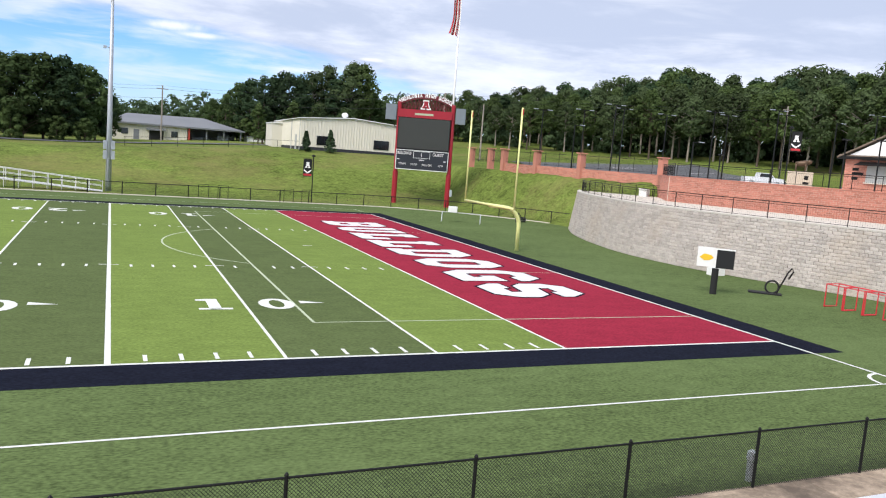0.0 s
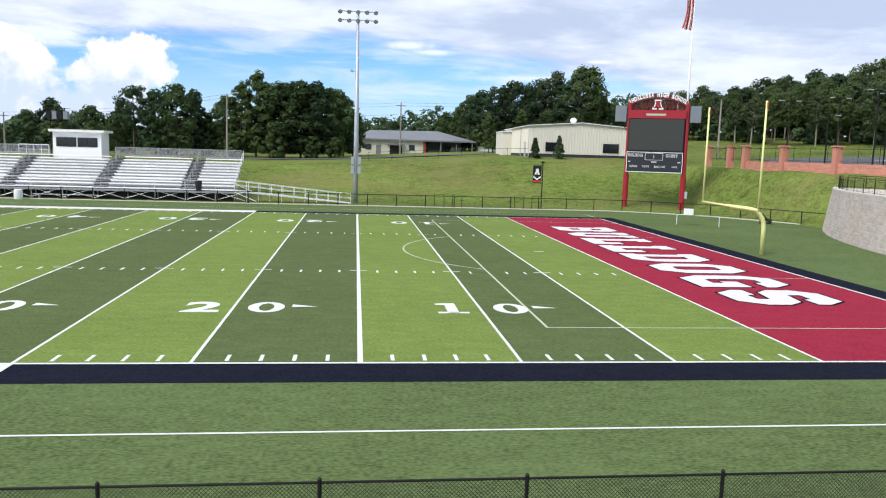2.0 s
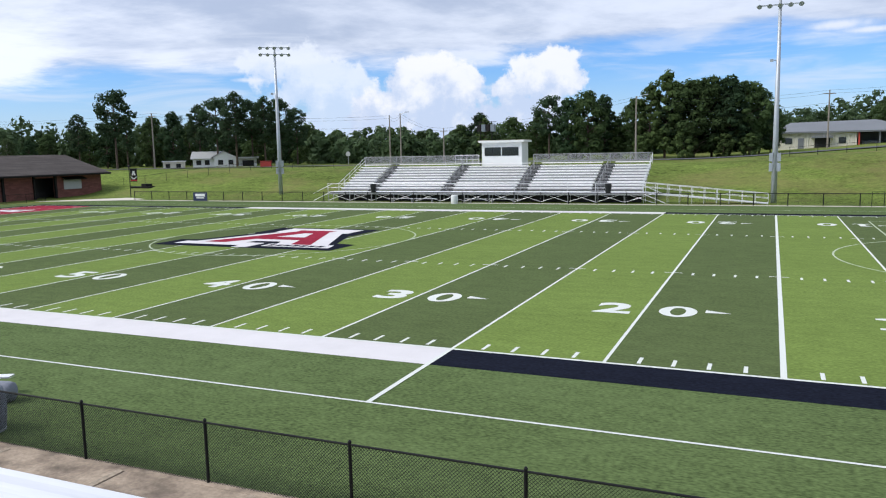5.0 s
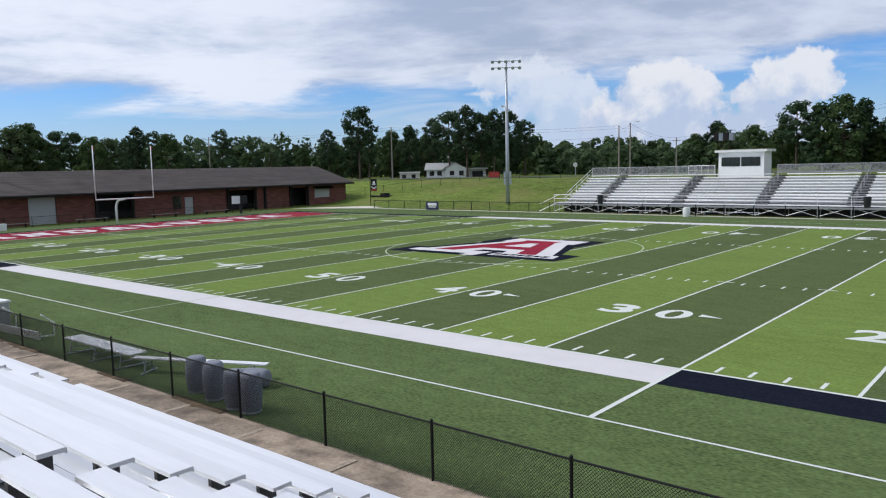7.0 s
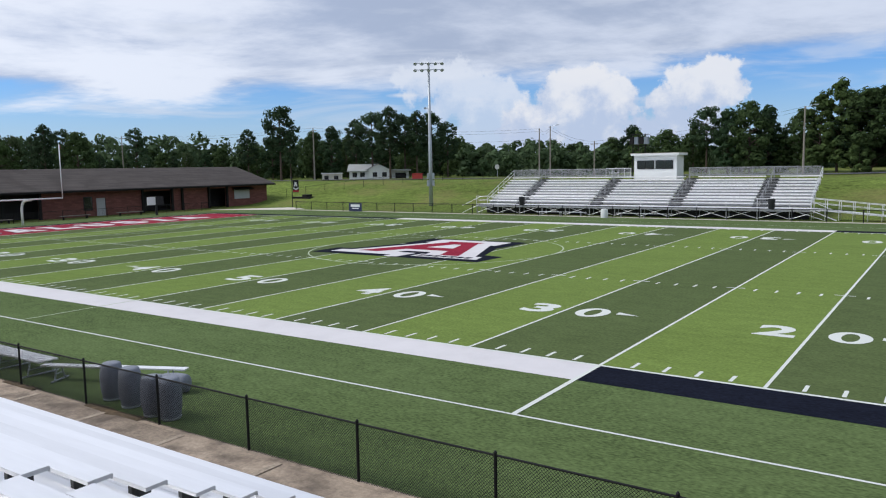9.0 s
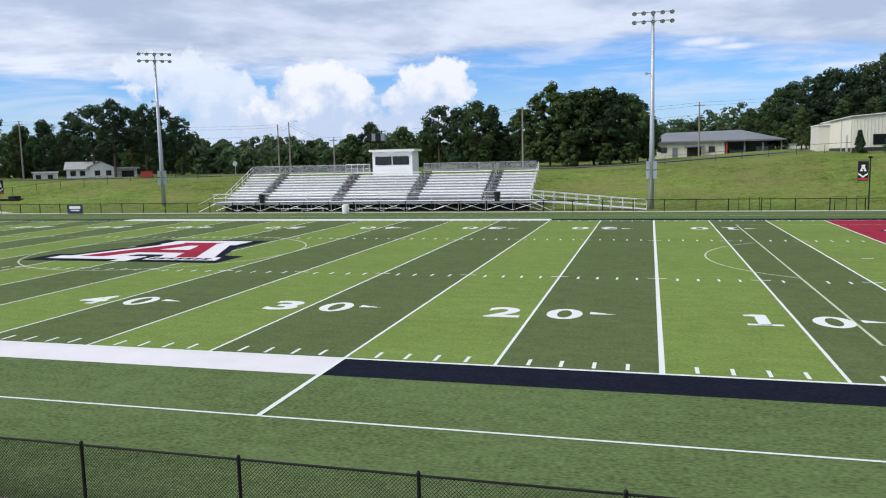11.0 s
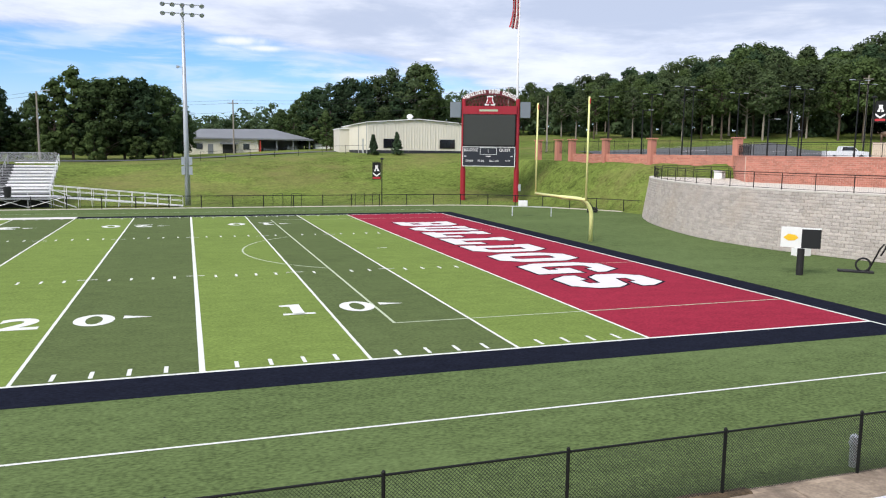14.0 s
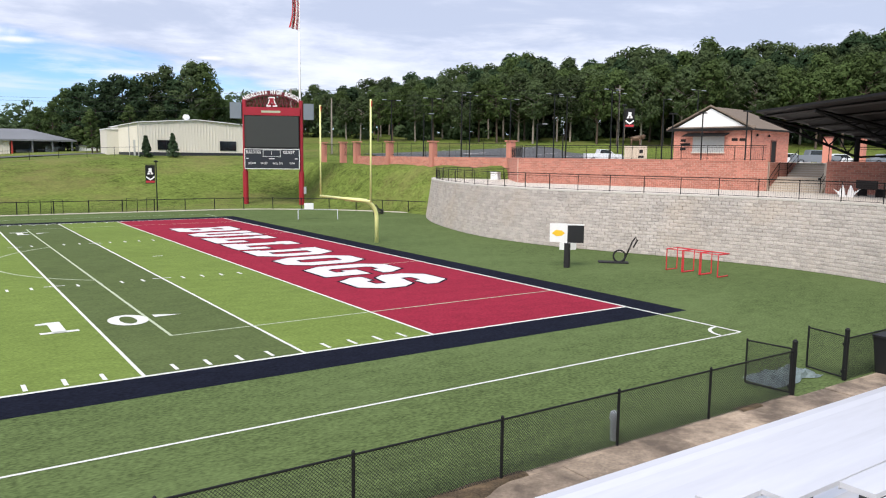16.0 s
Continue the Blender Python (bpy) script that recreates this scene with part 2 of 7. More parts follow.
SHINGLE_WARM = mat("brown shingles", (0.16, 0.125, 0.095), rough=0.95, var=0.2, scale=0.8, fine=6, bump=0.4, island=0.2)
ALU = mat("brushed aluminium", (0.70, 0.70, 0.72), rough=0.42, metal=0.25, var=0.06, scale=0.8, fine=9, bump=0.05, stretch=(0.15, 1, 1), rand=0.05)
ALU_SEAT = mat("white anodised plank", (0.88, 0.88, 0.90), rough=0.36, metal=0.62, var=0.05, scale=0.7, fine=12, bump=0.06, stretch=(0.12, 1, 1), rand=0.04, stain=(0.60, 0.60, 0.61), stain_scale=0.9, stain_amount=0.4)
# same aluminium as the near planks, lightened so the far rows look brightly lit
ALU_FAR = mat("bleacher plank brightened for far rows", (0.92, 0.905, 0.90), rough=0.5, metal=0.15, var=0.10, scale=0.6, fine=9, bump=0.05, rand=0.12)
MAROON = mat("dark maroon steel", (0.13, 0.012, 0.018), rough=0.5, var=0.15, scale=1, fine=8, bump=0.05)
ALU_DULL = mat("dull aluminium", (0.36, 0.365, 0.37), rough=0.55, metal=0.5, var=0.12, scale=1.0, fine=9, bump=0.05)
GALV = mat("galvanised steel", (0.44, 0.47, 0.50), rough=0.5, metal=0.5, var=0.12, scale=0.5, fine=8, bump=0.08)
BLACK_STEEL = mat("black coated steel", (0.009, 0.010, 0.010), spec=0.25, rough=0.6, var=0.2, scale=2, fine=20, bump=0.05)
DARK_STEEL = mat("dark bronze steel", (0.012, 0.011, 0.011), spec=0.2, rough=0.6, var=0.2, scale=1, fine=10, bump=0.05)
RED_STEEL = mat("red painted steel", (0.31, 0.012, 0.024), rough=0.4, var=0.10, scale=1, fine=8, bump=0.04)
HURDLE_RED = mat("orange red tube", (0.60, 0.030, 0.045), rough=0.4, var=0.08, scale=2, fine=12, bump=0.03)
POST_YELLOW = mat("pale yellow paint", (0.72, 0.74, 0.30), rough=0.4, var=0.06, scale=1, fine=8, bump=0.03)
WHITE = mat("white paint", (0.78, 0.79, 0.78), rough=0.5, var=0.05, scale=0.8, fine=10, bump=0.06)
OFFWHITE = mat("cream metal cladding", (0.66, 0.63, 0.54), rough=0.55, var=0.06, scale=0.4, fine=6, bump=0.05)
GREY_CLAD = mat("weathered grey cladding", (0.40, 0.41, 0.40), rough=0.6, var=0.12, scale=0.4, fine=6, bump=0.05)
ROOF_METAL = mat("grey metal roof", (0.20, 0.21, 0.225), rough=0.6, metal=0.3, var=0.12, scale=0.3, fine=5, bump=0.05)
# near-black: paints shade in hollows, also used for some dark parts
DARK = mat("near black for shade and dark parts", (0.018, 0.018, 0.019), rough=0.8, var=0.2)
BASE_DARK = mat("dark base course", (0.020, 0.022, 0.030), rough=0.7, var=0.15)
GLASS = mat("dark window glass", (0.012, 0.014, 0.017), rough=0.08, var=0.1, bump=0, spec=0.8)
LENS = mat("clear lamp glass", (0.42, 0.44, 0.47), rough=0.15, var=0.08, bump=0, spec=0.8)
SCREEN = mat("led screen", (0.030, 0.033, 0.030), rough=0.6, var=0.08, scale=0.8, fine=60, bump=0.1)
PANEL = mat("score panel", (0.016, 0.019, 0.027), rough=0.45, var=0.08, bump=0.03)
SPEAKER = mat("grey speaker housing", (0.17, 0.20, 0.23), rough=0.6, var=0.1, scale=1)
BRONZE = mat("bronze statue", (0.10, 0.062, 0.036), rough=0.5, metal=0.4, var=0.25, scale=3, bump=0.3)
TAN = mat("tan stone", (0.50, 0.42, 0.33), rough=0.85, var=0.1, scale=1.5, bump=0.2)
MESHGREY = mat("grey foam dummy", (0.215, 0.23, 0.27), rough=0.9, var=0.12, scale=2.0, fine=45, fvar=0.5, bump=0.7)
RUBBER = mat("black rubber", (0.012, 0.012, 0.013), rough=0.8, var=0.2, bump=0.2)
TARP = mat("grey green tarp", (0.16, 0.21, 0.21), rough=0.5, var=0.25, scale=3, fine=14, bump=0.5)
BIN = mat("black plastic", (0.010, 0.011, 0.012), rough=0.5, var=0.1, bump=0.05)
NAVY = mat("navy banner", (0.020, 0.030, 0.085), rough=0.7, var=0.08, bump=0.05)
FLAG_RED = mat("flag red", (0.42, 0.022, 0.030), rough=0.75, var=0.08, bump=0.05)
FLAG_WHITE = mat("flag white", (0.74, 0.73, 0.72), rough=0.75, var=0.05, bump=0.05)
FLAG_BLUE = mat("flag blue", (0.020, 0.028, 0.10), rough=0.75, var=0.08, bump=0.05)
SIGN_RED = mat("red sign", (0.50, 0.055, 0.035), rough=0.6, var=0.1)
YELLOW = mat("yellow print", (0.80, 0.50, 0.02), rough=0.6, var=0.05)
CAR_WHITE = mat("white car paint", (0.75, 0.76, 0.77), rough=0.25, var=0.03, bump=0, spec=0.6)
CAR_GREY = mat("grey car paint", (0.20, 0.22, 0.24), rough=0.25, var=0.05, bump=0, spec=0.6)
BARK = mat("bark", (0.085, 0.062, 0.045), rough=0.95, var=0.3, scale=1.5, fine=9, bump=0.7)
PALE_BARK = mat("pale bark", (0.25, 0.22, 0.18), rough=0.95, var=0.25, scale=1.5, fine=9, bump=0.5)
L = dict(rough=0.9, spec=0.06, scale=0.25, fine=2.0, bump=0, translucent=0.4, var=0.2)
LEAF = mat("broad leaves", (0.068, 0.104, 0.040), island=0.22, rand=0.3, **L)
LEAF_DEEP = mat("deep green leaves", (0.046, 0.078, 0.038), island=0.2, rand=0.25, **L)
# paler and greyer green: aerial haze is mixed into the leaf colour
LEAF_WOOD = mat("forest leaves paled by haze", (0.080, 0.112, 0.050), island=0.2, rand=0.28, **L)
LEAF_BRIGHT = mat("bright leaves", (0.082, 0.120, 0.042), island=0.22, rand=0.25, **L)
# lightened as well, in place of haze over the distance
LEAF_FAR = mat("far leaves paled by haze", (0.080, 0.124, 0.055), island=0.35, rough=0.75, spec=0.2, scale=0.06, fine=0.5, bump=0, translucent=0.4, var=0.3)
NEEDLE = mat("pine needles", (0.058, 0.092, 0.048), island=0.2, rand=0.25, **L)
WOODPOLE = mat("grey wood pole", (0.27, 0.24, 0.205), rough=0.9, var=0.2, scale=1, fine=8, bump=0.3)


# ---- mesh helpers ----
class Geo:
    """Collects vertices and faces of one mesh."""

    def __init__(self):
        self.v, self.f = [], []

    def add(self, verts, faces):
        k = len(self.v)
        self.v += [tuple(p) for p in verts]
        self.f += [tuple(k + i for i in q) for q in faces]
        return self

    def box(self, x0, x1, y0, y1, z0, z1, c=0.0):
        if c:
            return self.prism([(x0 + c, y0), (x1 - c, y0), (x1, y0 + c), (x1, y1 - c), (x1 - c, y1), (x0 + c, y1), (x0, y1 - c), (x0, y0 + c)], z0, z1)
        return self.add([(x, y, z) for z in (z0, z1) for y in (y0, y1) for x in (x0, x1)], [(0, 2, 3, 1), (4, 5, 7, 6), (0, 1, 5, 4), (2, 6, 7, 3), (0, 4, 6, 2), (1, 3, 7, 5)])

    def obox(self, a, b, w, z0, z1, side=0.0):
        """A box along the plan line a-b, w wide, shifted sideways."""
        d = Vector((b[0] - a[0], b[1] - a[1])).normalized()
        n = Vector((-d.y, d.x))
        p = [Vector(a[:2]) + n * (side - w / 2), Vector(b[:2]) + n * (side - w / 2), Vector(b[:2]) + n * (side + w / 2), Vector(a[:2]) + n * (side + w / 2)]
        return self.prism([tuple(q) for q in p], z0, z1)

    def prism(self, poly, z0, z1):
        n = len(poly)
        return self.add([(*p[:2], z0) for p in poly] + [(*p[:2], z1) for p in poly],
                        [tuple(range(n))[::-1], tuple(range(n, 2 * n))] + [(i, (i + 1) % n, n + (i + 1) % n, n + i) for i in range(n)])

    def prism_y(self, poly, y0, y1):
        """A polygon in x and z, pushed along y."""
        n = len(poly)
        return self.add([(p[0], y0, p[1]) for p in poly] + [(p[0], y1, p[1]) for p in poly],
                        [tuple(range(n)), tuple(range(n, 2 * n))[::-1]] + [(i, n + i, n + (i + 1) % n, (i + 1) % n) for i in range(n)])

    def flat(self, poly, z):
        return self.add([(p[0], p[1], z) for p in poly], [tuple(range(len(poly)))])

    def rect(self, x0, x1, y0, y1, z):
        return self.flat([(x0, y0), (x1, y0), (x1, y1), (x0, y1)], z)

    def quad(self, a, b, c, d):
        return self.add([a, b, c, d], [(0, 1, 2, 3)])

    def tube(self, pts, r, n=8, cap=True):
        """A round tube along points; r is one radius or one for each point."""
        pts = [Vector(p) for p in pts]
        rs = r if isinstance(r, (list, tuple)) else [r] * len(pts)
        k = len(self.v)
        side = None
        for i, p in enumerate(pts):
            d = (pts[min(i + 1, len(pts) - 1)] - pts[max(i - 1, 0)]).normalized()
            if side is None:
                side = d.cross(Vector((0, 0, 1)) if abs(d.z) < 0.9 else Vector((1, 0, 0))).normalized()
            side = (side - d * side.dot(d)).normalized()
            up = d.cross(side)
            for j in range(n):
                a = 2 * math.pi * j / n
                self.v.append(tuple(p + rs[i] * (math.cos(a) * side + math.sin(a) * up)))
        for i in range(len(pts) - 1):
            for j in range(n):
                a, b = k + i * n + j, k + i * n + (j + 1) % n
                self.f.append((a, b, b + n, a + n))
        if cap:
            self.f.append(tuple(range(k, k + n))[::-1])
            self.f.append(tuple(range(k + (len(pts) - 1) * n, k + len(pts) * n)))
        return self

    def ring(self, c, r0, r1, z, a0=0.0, a1=360.0, n=48):
        pts = [(radians(a0 + (a1 - a0) * i / n)) for i in range(n + 1)]
        k = len(self.v)
        for a in pts:
            self.v += [(c[0] + r0 * math.cos(a), c[1] + r0 * math.sin(a), z), (c[0] + r1 * math.cos(a), c[1] + r1 * math.sin(a), z)]
        self.f += [(k + 2 * i, k + 2 * i + 1, k + 2 * i + 3, k + 2 * i + 2) for i in range(n)]
        return self

    def lathe(self, c, prof, n=20):
        """Profile of (radius, z) turned about the upright through c."""
        k = len(self.v)
        for r, z in prof:
            self.v += [(c[0] + r * math.cos(2 * math.pi * j / n), c[1] + r * math.sin(2 * math.pi * j / n), c[2] + z) for j in range(n)]
        for i in range(len(prof) - 1):
            self.f += [(k + i * n + j, k + i * n + (j + 1) % n, k + (i + 1) * n + (j + 1) % n, k + (i + 1) * n + j) for j in range(n)]
        self.f += [tuple(range(k, k + n))[::-1], tuple(range(k + (len(prof) - 1) * n, k + len(prof) * n))]
        return self

    def move(self, m):
        self.v = [tuple(m @ Vector(p)) for p in self.v]
        return self

    def mesh(self, name, material, smooth=False):
        me = bpy.data.meshes.new(name)
        me.from_pydata(self.v, [], self.f)
        me.materials.append(material)
        if smooth:
            me.polygons.foreach_set("use_smooth", [True] * len(me.polygons))
        me.update()
        return me


def thing(name, label, category, group="", x=0.0, y=0.0, z=0.0, rz=0.0, kind=""):
    ob = tagged(new(name), label, category, group, kind)
    ob.empty_display_size = 0.2
    ob.matrix_basis = pose(x, y, z, 0, 0, rz)
    return ob


def part(name, geo, material, parent, label="", smooth=False, m=None, kind=""):
    ob = new(name, geo.mesh(name, material, smooth) if isinstance(geo, Geo) else geo)
    ob.parent = parent
    if m is not None:
        ob.matrix_basis = m
    return tagged(ob, label, kind=kind)


def structure(name, geo, material, label, category, smooth=False):
    return tagged(new(name, geo.mesh(name, material, smooth)), label, category, kind="structure")


def between(pts, step):
    """Points every step metres along a plan line, with the way at each."""
    out, left = [], 0.0
    for a, b in zip(pts, pts[1:]):
        a, b = Vector(a), Vector(b)
        n, d = (b - a).length, (b - a).normalized()
        s = left
        while s < n:
            out.append((a + d * s, d))
            s += step
        left = s - n
    return out


def smooth_path(pts, n=6):
    """A Catmull-Rom line through plan points."""
    p = [Vector(q) for q in (pts[0], *pts, pts[-1])]
    out = []
    for i in range(1, len(p) - 2):
        for k in range(n):
            t = k / n
            out.append(0.5 * ((2 * p[i]) + (p[i + 1] - p[i - 1]) * t + (2 * p[i - 1] - 5 * p[i] + 4 * p[i + 1] - p[i + 2]) * t * t + (3 * p[i] - p[i - 1] - 3 * p[i + 1] + p[i + 2]) * t ** 3))
    return [tuple(q) for q in out] + [tuple(pts[-1])]


def step01(v, lo, hi):
    t = min(1.0, max(0.0, (v - lo) / (hi - lo)))
    return t * t * (3 - 2 * t)


# ---- ground ----
YD = 0.9144
WIDE = 48.77
EYE_PLAN = (-14.0, -20.7)


def ground_height(x, y):
    top = 3.6 + 2.0 * step01(x, -30, 18)
    far = top * step01(y, 64.5, 87)
    # the bank turns round the corner behind the goal
    corner = 5.0 * step01(x, float(np.interp(y, (40, 44, 49, 54, 60), (30.0, 29.8, 28.0, 25.4, 25.0))), float(np.interp(y, (41, 51, 58, 63), (36.2, 33.2, 31.6, 30.2)))) * step01(y, 37.5, 41.0)
    under = 5.2 * step01(x, 40, 52) * (1 - step01(y, 36, 46))
    h = max(far, corner, under)
    d = math.hypot(x - EYE_PLAN[0], y - EYE_PLAN[1])
    right = step01(x, 10, 60)
    h += (1.0 + 5.0 * right) * step01(d, 108, 200) * (1 if y > 30 or x > 20 else 0.3)
    if x < -112:
        h = max(h, 2.6 * step01(-x, 118, 160))
    if x < -70:
        h = min(h, 3.6)
    return h


def spaced(lo, hi, fine_lo, fine_hi, step, grow=1.35):
    out = list(np.arange(fine_lo, fine_hi + 0.01, step))
    s, v = step, fine_hi
    while v < hi:
        s *= grow
        v += s
        out.append(v)
    s, v = step, fine_lo
    while v > lo:
        s *= grow
        v -= s
        out.insert(0, v)
    return [float(q) for q in out]


gx, gy = spaced(-4000, 4000, -140, 140, 2.0), spaced(-4000, 4500, -30, 190, 2.0)
g = Geo()
g.v = [(x, y, ground_height(x, y) - 0.03 + (0.10 * noise.noise((x * 0.15, y * 0.15, 0)) if y > 68 or x > 30 else 0.0)) for y in gy for x in gx]
w = len(gx)
g.f = [(j * w + i, j * w + i + 1, (j + 1) * w + i + 1, (j + 1) * w + i) for j in range(len(gy) - 1) for i in range(w - 1)]
structure("ground", g, GRASS, "rough mown grass ground rising to a bank behind the field", "ground", smooth=True)

# ---- synthetic turf and its markings ----
turf = structure("turf", Geo().prism([(-109, -10.45), (24, -10.45), (29.5, -6), (29.5, 44.5), (27.4, 49.0), (23.2, 54.0), (18.5, 57.2), (14, 59.2), (-109, 59.2)], -0.4, 0.0), TURF_APRON, "green synthetic turf round the marked football field", "turf")
field = thing("football_field", "football field of light and dark green turf stripes with white lines", "football field", kind="structure")
for i in range(20):
    x0 = -5 * YD * (i + 1)
    part("turf_panel", Geo().rect(x0, x0 + 5 * YD, 0, WIDE, 0.004), TURF_LIGHT if i % 2 == 0 else TURF_DARK, field)
EZ = 10 * YD
for x0, x1 in ((0, EZ), (-110 * YD, -100 * YD)):
    part("end_zone", Geo().rect(x0, x1, 0, WIDE, 0.004), TURF_RED, field, "crimson turf end zone")
B, E = 1.83, 1.60
X25, X75 = -25 * YD, -75 * YD
XL, XR = -110 * YD, EZ
# dark border on the sides and behind the end zones, white beside the benches
for s in (0, 1):
    def yy(v):
        return WIDE + v if s else -v
    for a, b, m, n in ((X25, XR, TURF_BLACK, 1), (XL, X75, TURF_BLACK, -1), (X75, X25, TURF_WHITE, 0)):
        if n == 1:
            poly = [(a, yy(0)), (b, yy(0)), (b + E, yy(B)), (a, yy(B))] if not s else [(a, yy(0)), (b, yy(0)), (b + E, yy(B)), (a, yy(B))]
        elif n == -1:
            poly = [(a, yy(0)), (b, yy(0)), (b, yy(B)), (a - E, yy(B))]
        else:
            poly = [(a, yy(0)), (b, yy(0)), (b, yy(B)), (a, yy(B))]
        part("border_band", Geo().flat(poly if not s else poly[::-1], 0.004), m, field, "white border band" if n == 0 else "black border band")
for x, d in ((XR, E), (XL, -E)):
    part("border_band", Geo().flat([(x, 0), (x + d, -B), (x + d, WIDE + B), (x, WIDE)], 0.004), TURF_BLACK, field, "black border band")


def line(name, x0, x1, y0, y1, z=0.009, m=None):
    part(name, Geo().rect(min(x0, x1), max(x0, x1), min(y0, y1), max(y0, y1), z), m or TURF_LINE, field)


for i in range(21):
    x = -5 * YD * i
    w = 0.10 if i % 20 else 0.11
    if i == 3:
        w = 0.16
    line("yard_line", x - w / 2, x + w / 2, 0, WIDE)
line("side_line", XL - 0.1, XR + 0.1, -0.13, 0.0)
line("side_line", XL - 0.1, XR + 0.1, WIDE, WIDE + 0.13)
line("end_line", XR, XR + 0.14, 0, WIDE)
line("end_line", XL - 0.14, XL, 0, WIDE)
# one-yard marks: at both sides and along both hash rows
for y0, y1 in ((0.15, 0.78), (WIDE - 0.78, WIDE - 0.15), (15.65, 16.26), (WIDE - 16.26, WIDE - 15.65)):
    g = Geo()
    for k in range(100):
        if k % 5:
            g.rect(-k * YD - 0.055, -k * YD + 0.055, y0, y1, 0.009)
    part("yard_ticks", g, TURF_LINE, field, "white one-yard marks", kind="stuff")
g = Geo()
for k in range(1, 20):
    for y in (16.2, WIDE - 16.2):
        g.rect(-k * 5 * YD - 0.42, -k * 5 * YD + 0.42, y - 0.05, y + 0.05, 0.012)
part("hash_bars", g, TURF_LINE, field, "short white bars across the yard lines", kind="stuff")
for x in (-3 * YD, -97 * YD):
    line("try_mark", x - 0.3, x + 0.3, WIDE / 2 - 0.06, WIDE / 2 + 0.06)
# soccer lines
SOC = 5.27
line("touch_line", XL, XR, -SOC - 0.042, -SOC + 0.042)
line("touch_line", XL, XR, WIDE + SOC - 0.04, WIDE + SOC + 0.04, m=TURF_FAINT)
for x in (XR + 0.05, XL - 0.05):
    line("corner_line", x - 0.06, x + 0.06, -SOC, -0.1, 0.012)
    line("corner_line", x - 0.05, x + 0.05, WIDE + B, WIDE + SOC, m=TURF_FAINT)
for x, a in ((XR, 90), (XL, 0)):
    part("corner_arc", Geo().ring((x, -SOC), 0.92, 1.04, 0.009, a, a + 90, 12), TURF_LINE, field)
g = Geo().flat([(X25 - 0.07, -0.1), (X25 + 0.07, -0.1), (X25 + 0.07, -SOC), (X25 - 0.07, -SOC)][::-1], 0.012)
part("box_line", g, TURF_LINE, field)
line("box_line", X75 - 0.07, X75 + 0.07, -SOC, -0.1, 0.012)
line("halfway_line", -50 * YD - 0.04, -50 * YD + 0.04, -SOC, -0.1, 0.012, TURF_FAINT)
for s in (1, -1):
    gx0 = XR if s > 0 else XL
    px = gx0 - s * 16.46
    line("penalty_line", px - 0.05, px + 0.05, 4.23, WIDE - 4.23, 0.010, TURF_FAINT)
    for y in (4.23, WIDE - 4.23):
        line("penalty_line", px, gx0, y - 0.04, y + 0.04, 0.012, TURF_FAINT)
        line("goal_area_line", gx0 - s * 5.5, gx0, WIDE / 2 + (y - WIDE / 2) * 0.455 - 0.03, WIDE / 2 + (y - WIDE / 2) * 0.455 + 0.03, 0.012, TURF_FAINT)
    a = 53 if s > 0 else -53
    part("penalty_arc", Geo().ring((gx0 - s * 11.0, WIDE / 2), 9.10, 9.20, 0.010, 180 - 53 if s > 0 else -53, 180 + 53 if s > 0 else 53, 28), TURF_FAINT, field)
part("centre_circle", Geo().ring((-50 * YD, WIDE / 2), 9.10, 9.20, 0.014, 0, 360, 64), TURF_FAINT, field)


def glyph(text, wide, tall, bold=0.0):
    """A flat mesh of built-in font letters, stretched to wide x tall from the origin."""
    cu = bpy.data.curves.new("glyph", "FONT")
    cu.body, cu.size, cu.offset, cu.resolution_u = text, 1.0, bold, 4
    ob = bpy.data.objects.new("glyph", cu)
    scene.collection.objects.link(ob)
    me = bpy.data.meshes.new_from_object(ob.evaluated_get(bpy.context.evaluated_depsgraph_get()))
    bpy.data.objects.remove(ob)
    p = np.array([v.co for v in me.vertices])
    lo, hi = p.min(0), p.max(0)
    for v in me.vertices:
        v.co = ((v.co.x - lo[0]) / (hi[0] - lo[0]) * wide, (v.co.y - lo[1]) / (hi[1] - lo[1]) * tall, 0)
    return me


def digit(ch):
    """A wide slab numeral 1.30 x 1.85 m."""
    W, H = 1.32, 1.85
    g = Geo()
    if ch == "0":
        k, n = len(g.v), 32
        for j in range(n):
            a = 2 * math.pi * j / n
            g.v += [(W / 2 + W / 2 * math.cos(a), H / 2 + H / 2 * math.sin(a), 0), (W / 2 + 0.27 * math.cos(a), H / 2 + (H / 2 - 0.26) * math.sin(a), 0)]
        g.f = [(2 * j, 2 * ((j + 1) % n), 2 * ((j + 1) % n) + 1, 2 * j + 1) for j in range(n)]
    elif ch == "1":
        g.rect(W / 2 - 0.21, W / 2 + 0.21, 0, H, 0).rect(0.08, W - 0.08, 0, 0.26, 0).flat([(0.1, H - 0.30), (W / 2 - 0.2, H - 0.38), (W / 2 - 0.2, H), (0.1, H - 0.10)], 0)
    else:
        return None
    return g


num_mesh = {}
for ch in "012345":
    d = digit(ch)
    me = d.mesh("numeral", TURF_LINE) if d else glyph(ch, 1.34, 1.85, 0.035)
    if not d:
        me.materials.clear()
        me.materials.append(TURF_LINE)
    num_mesh[ch] = me
arrow_mesh = Geo().flat([(0, 0), (0.95, 0.06), (0, 0.46)], 0).mesh("arrow", TURF_LINE)
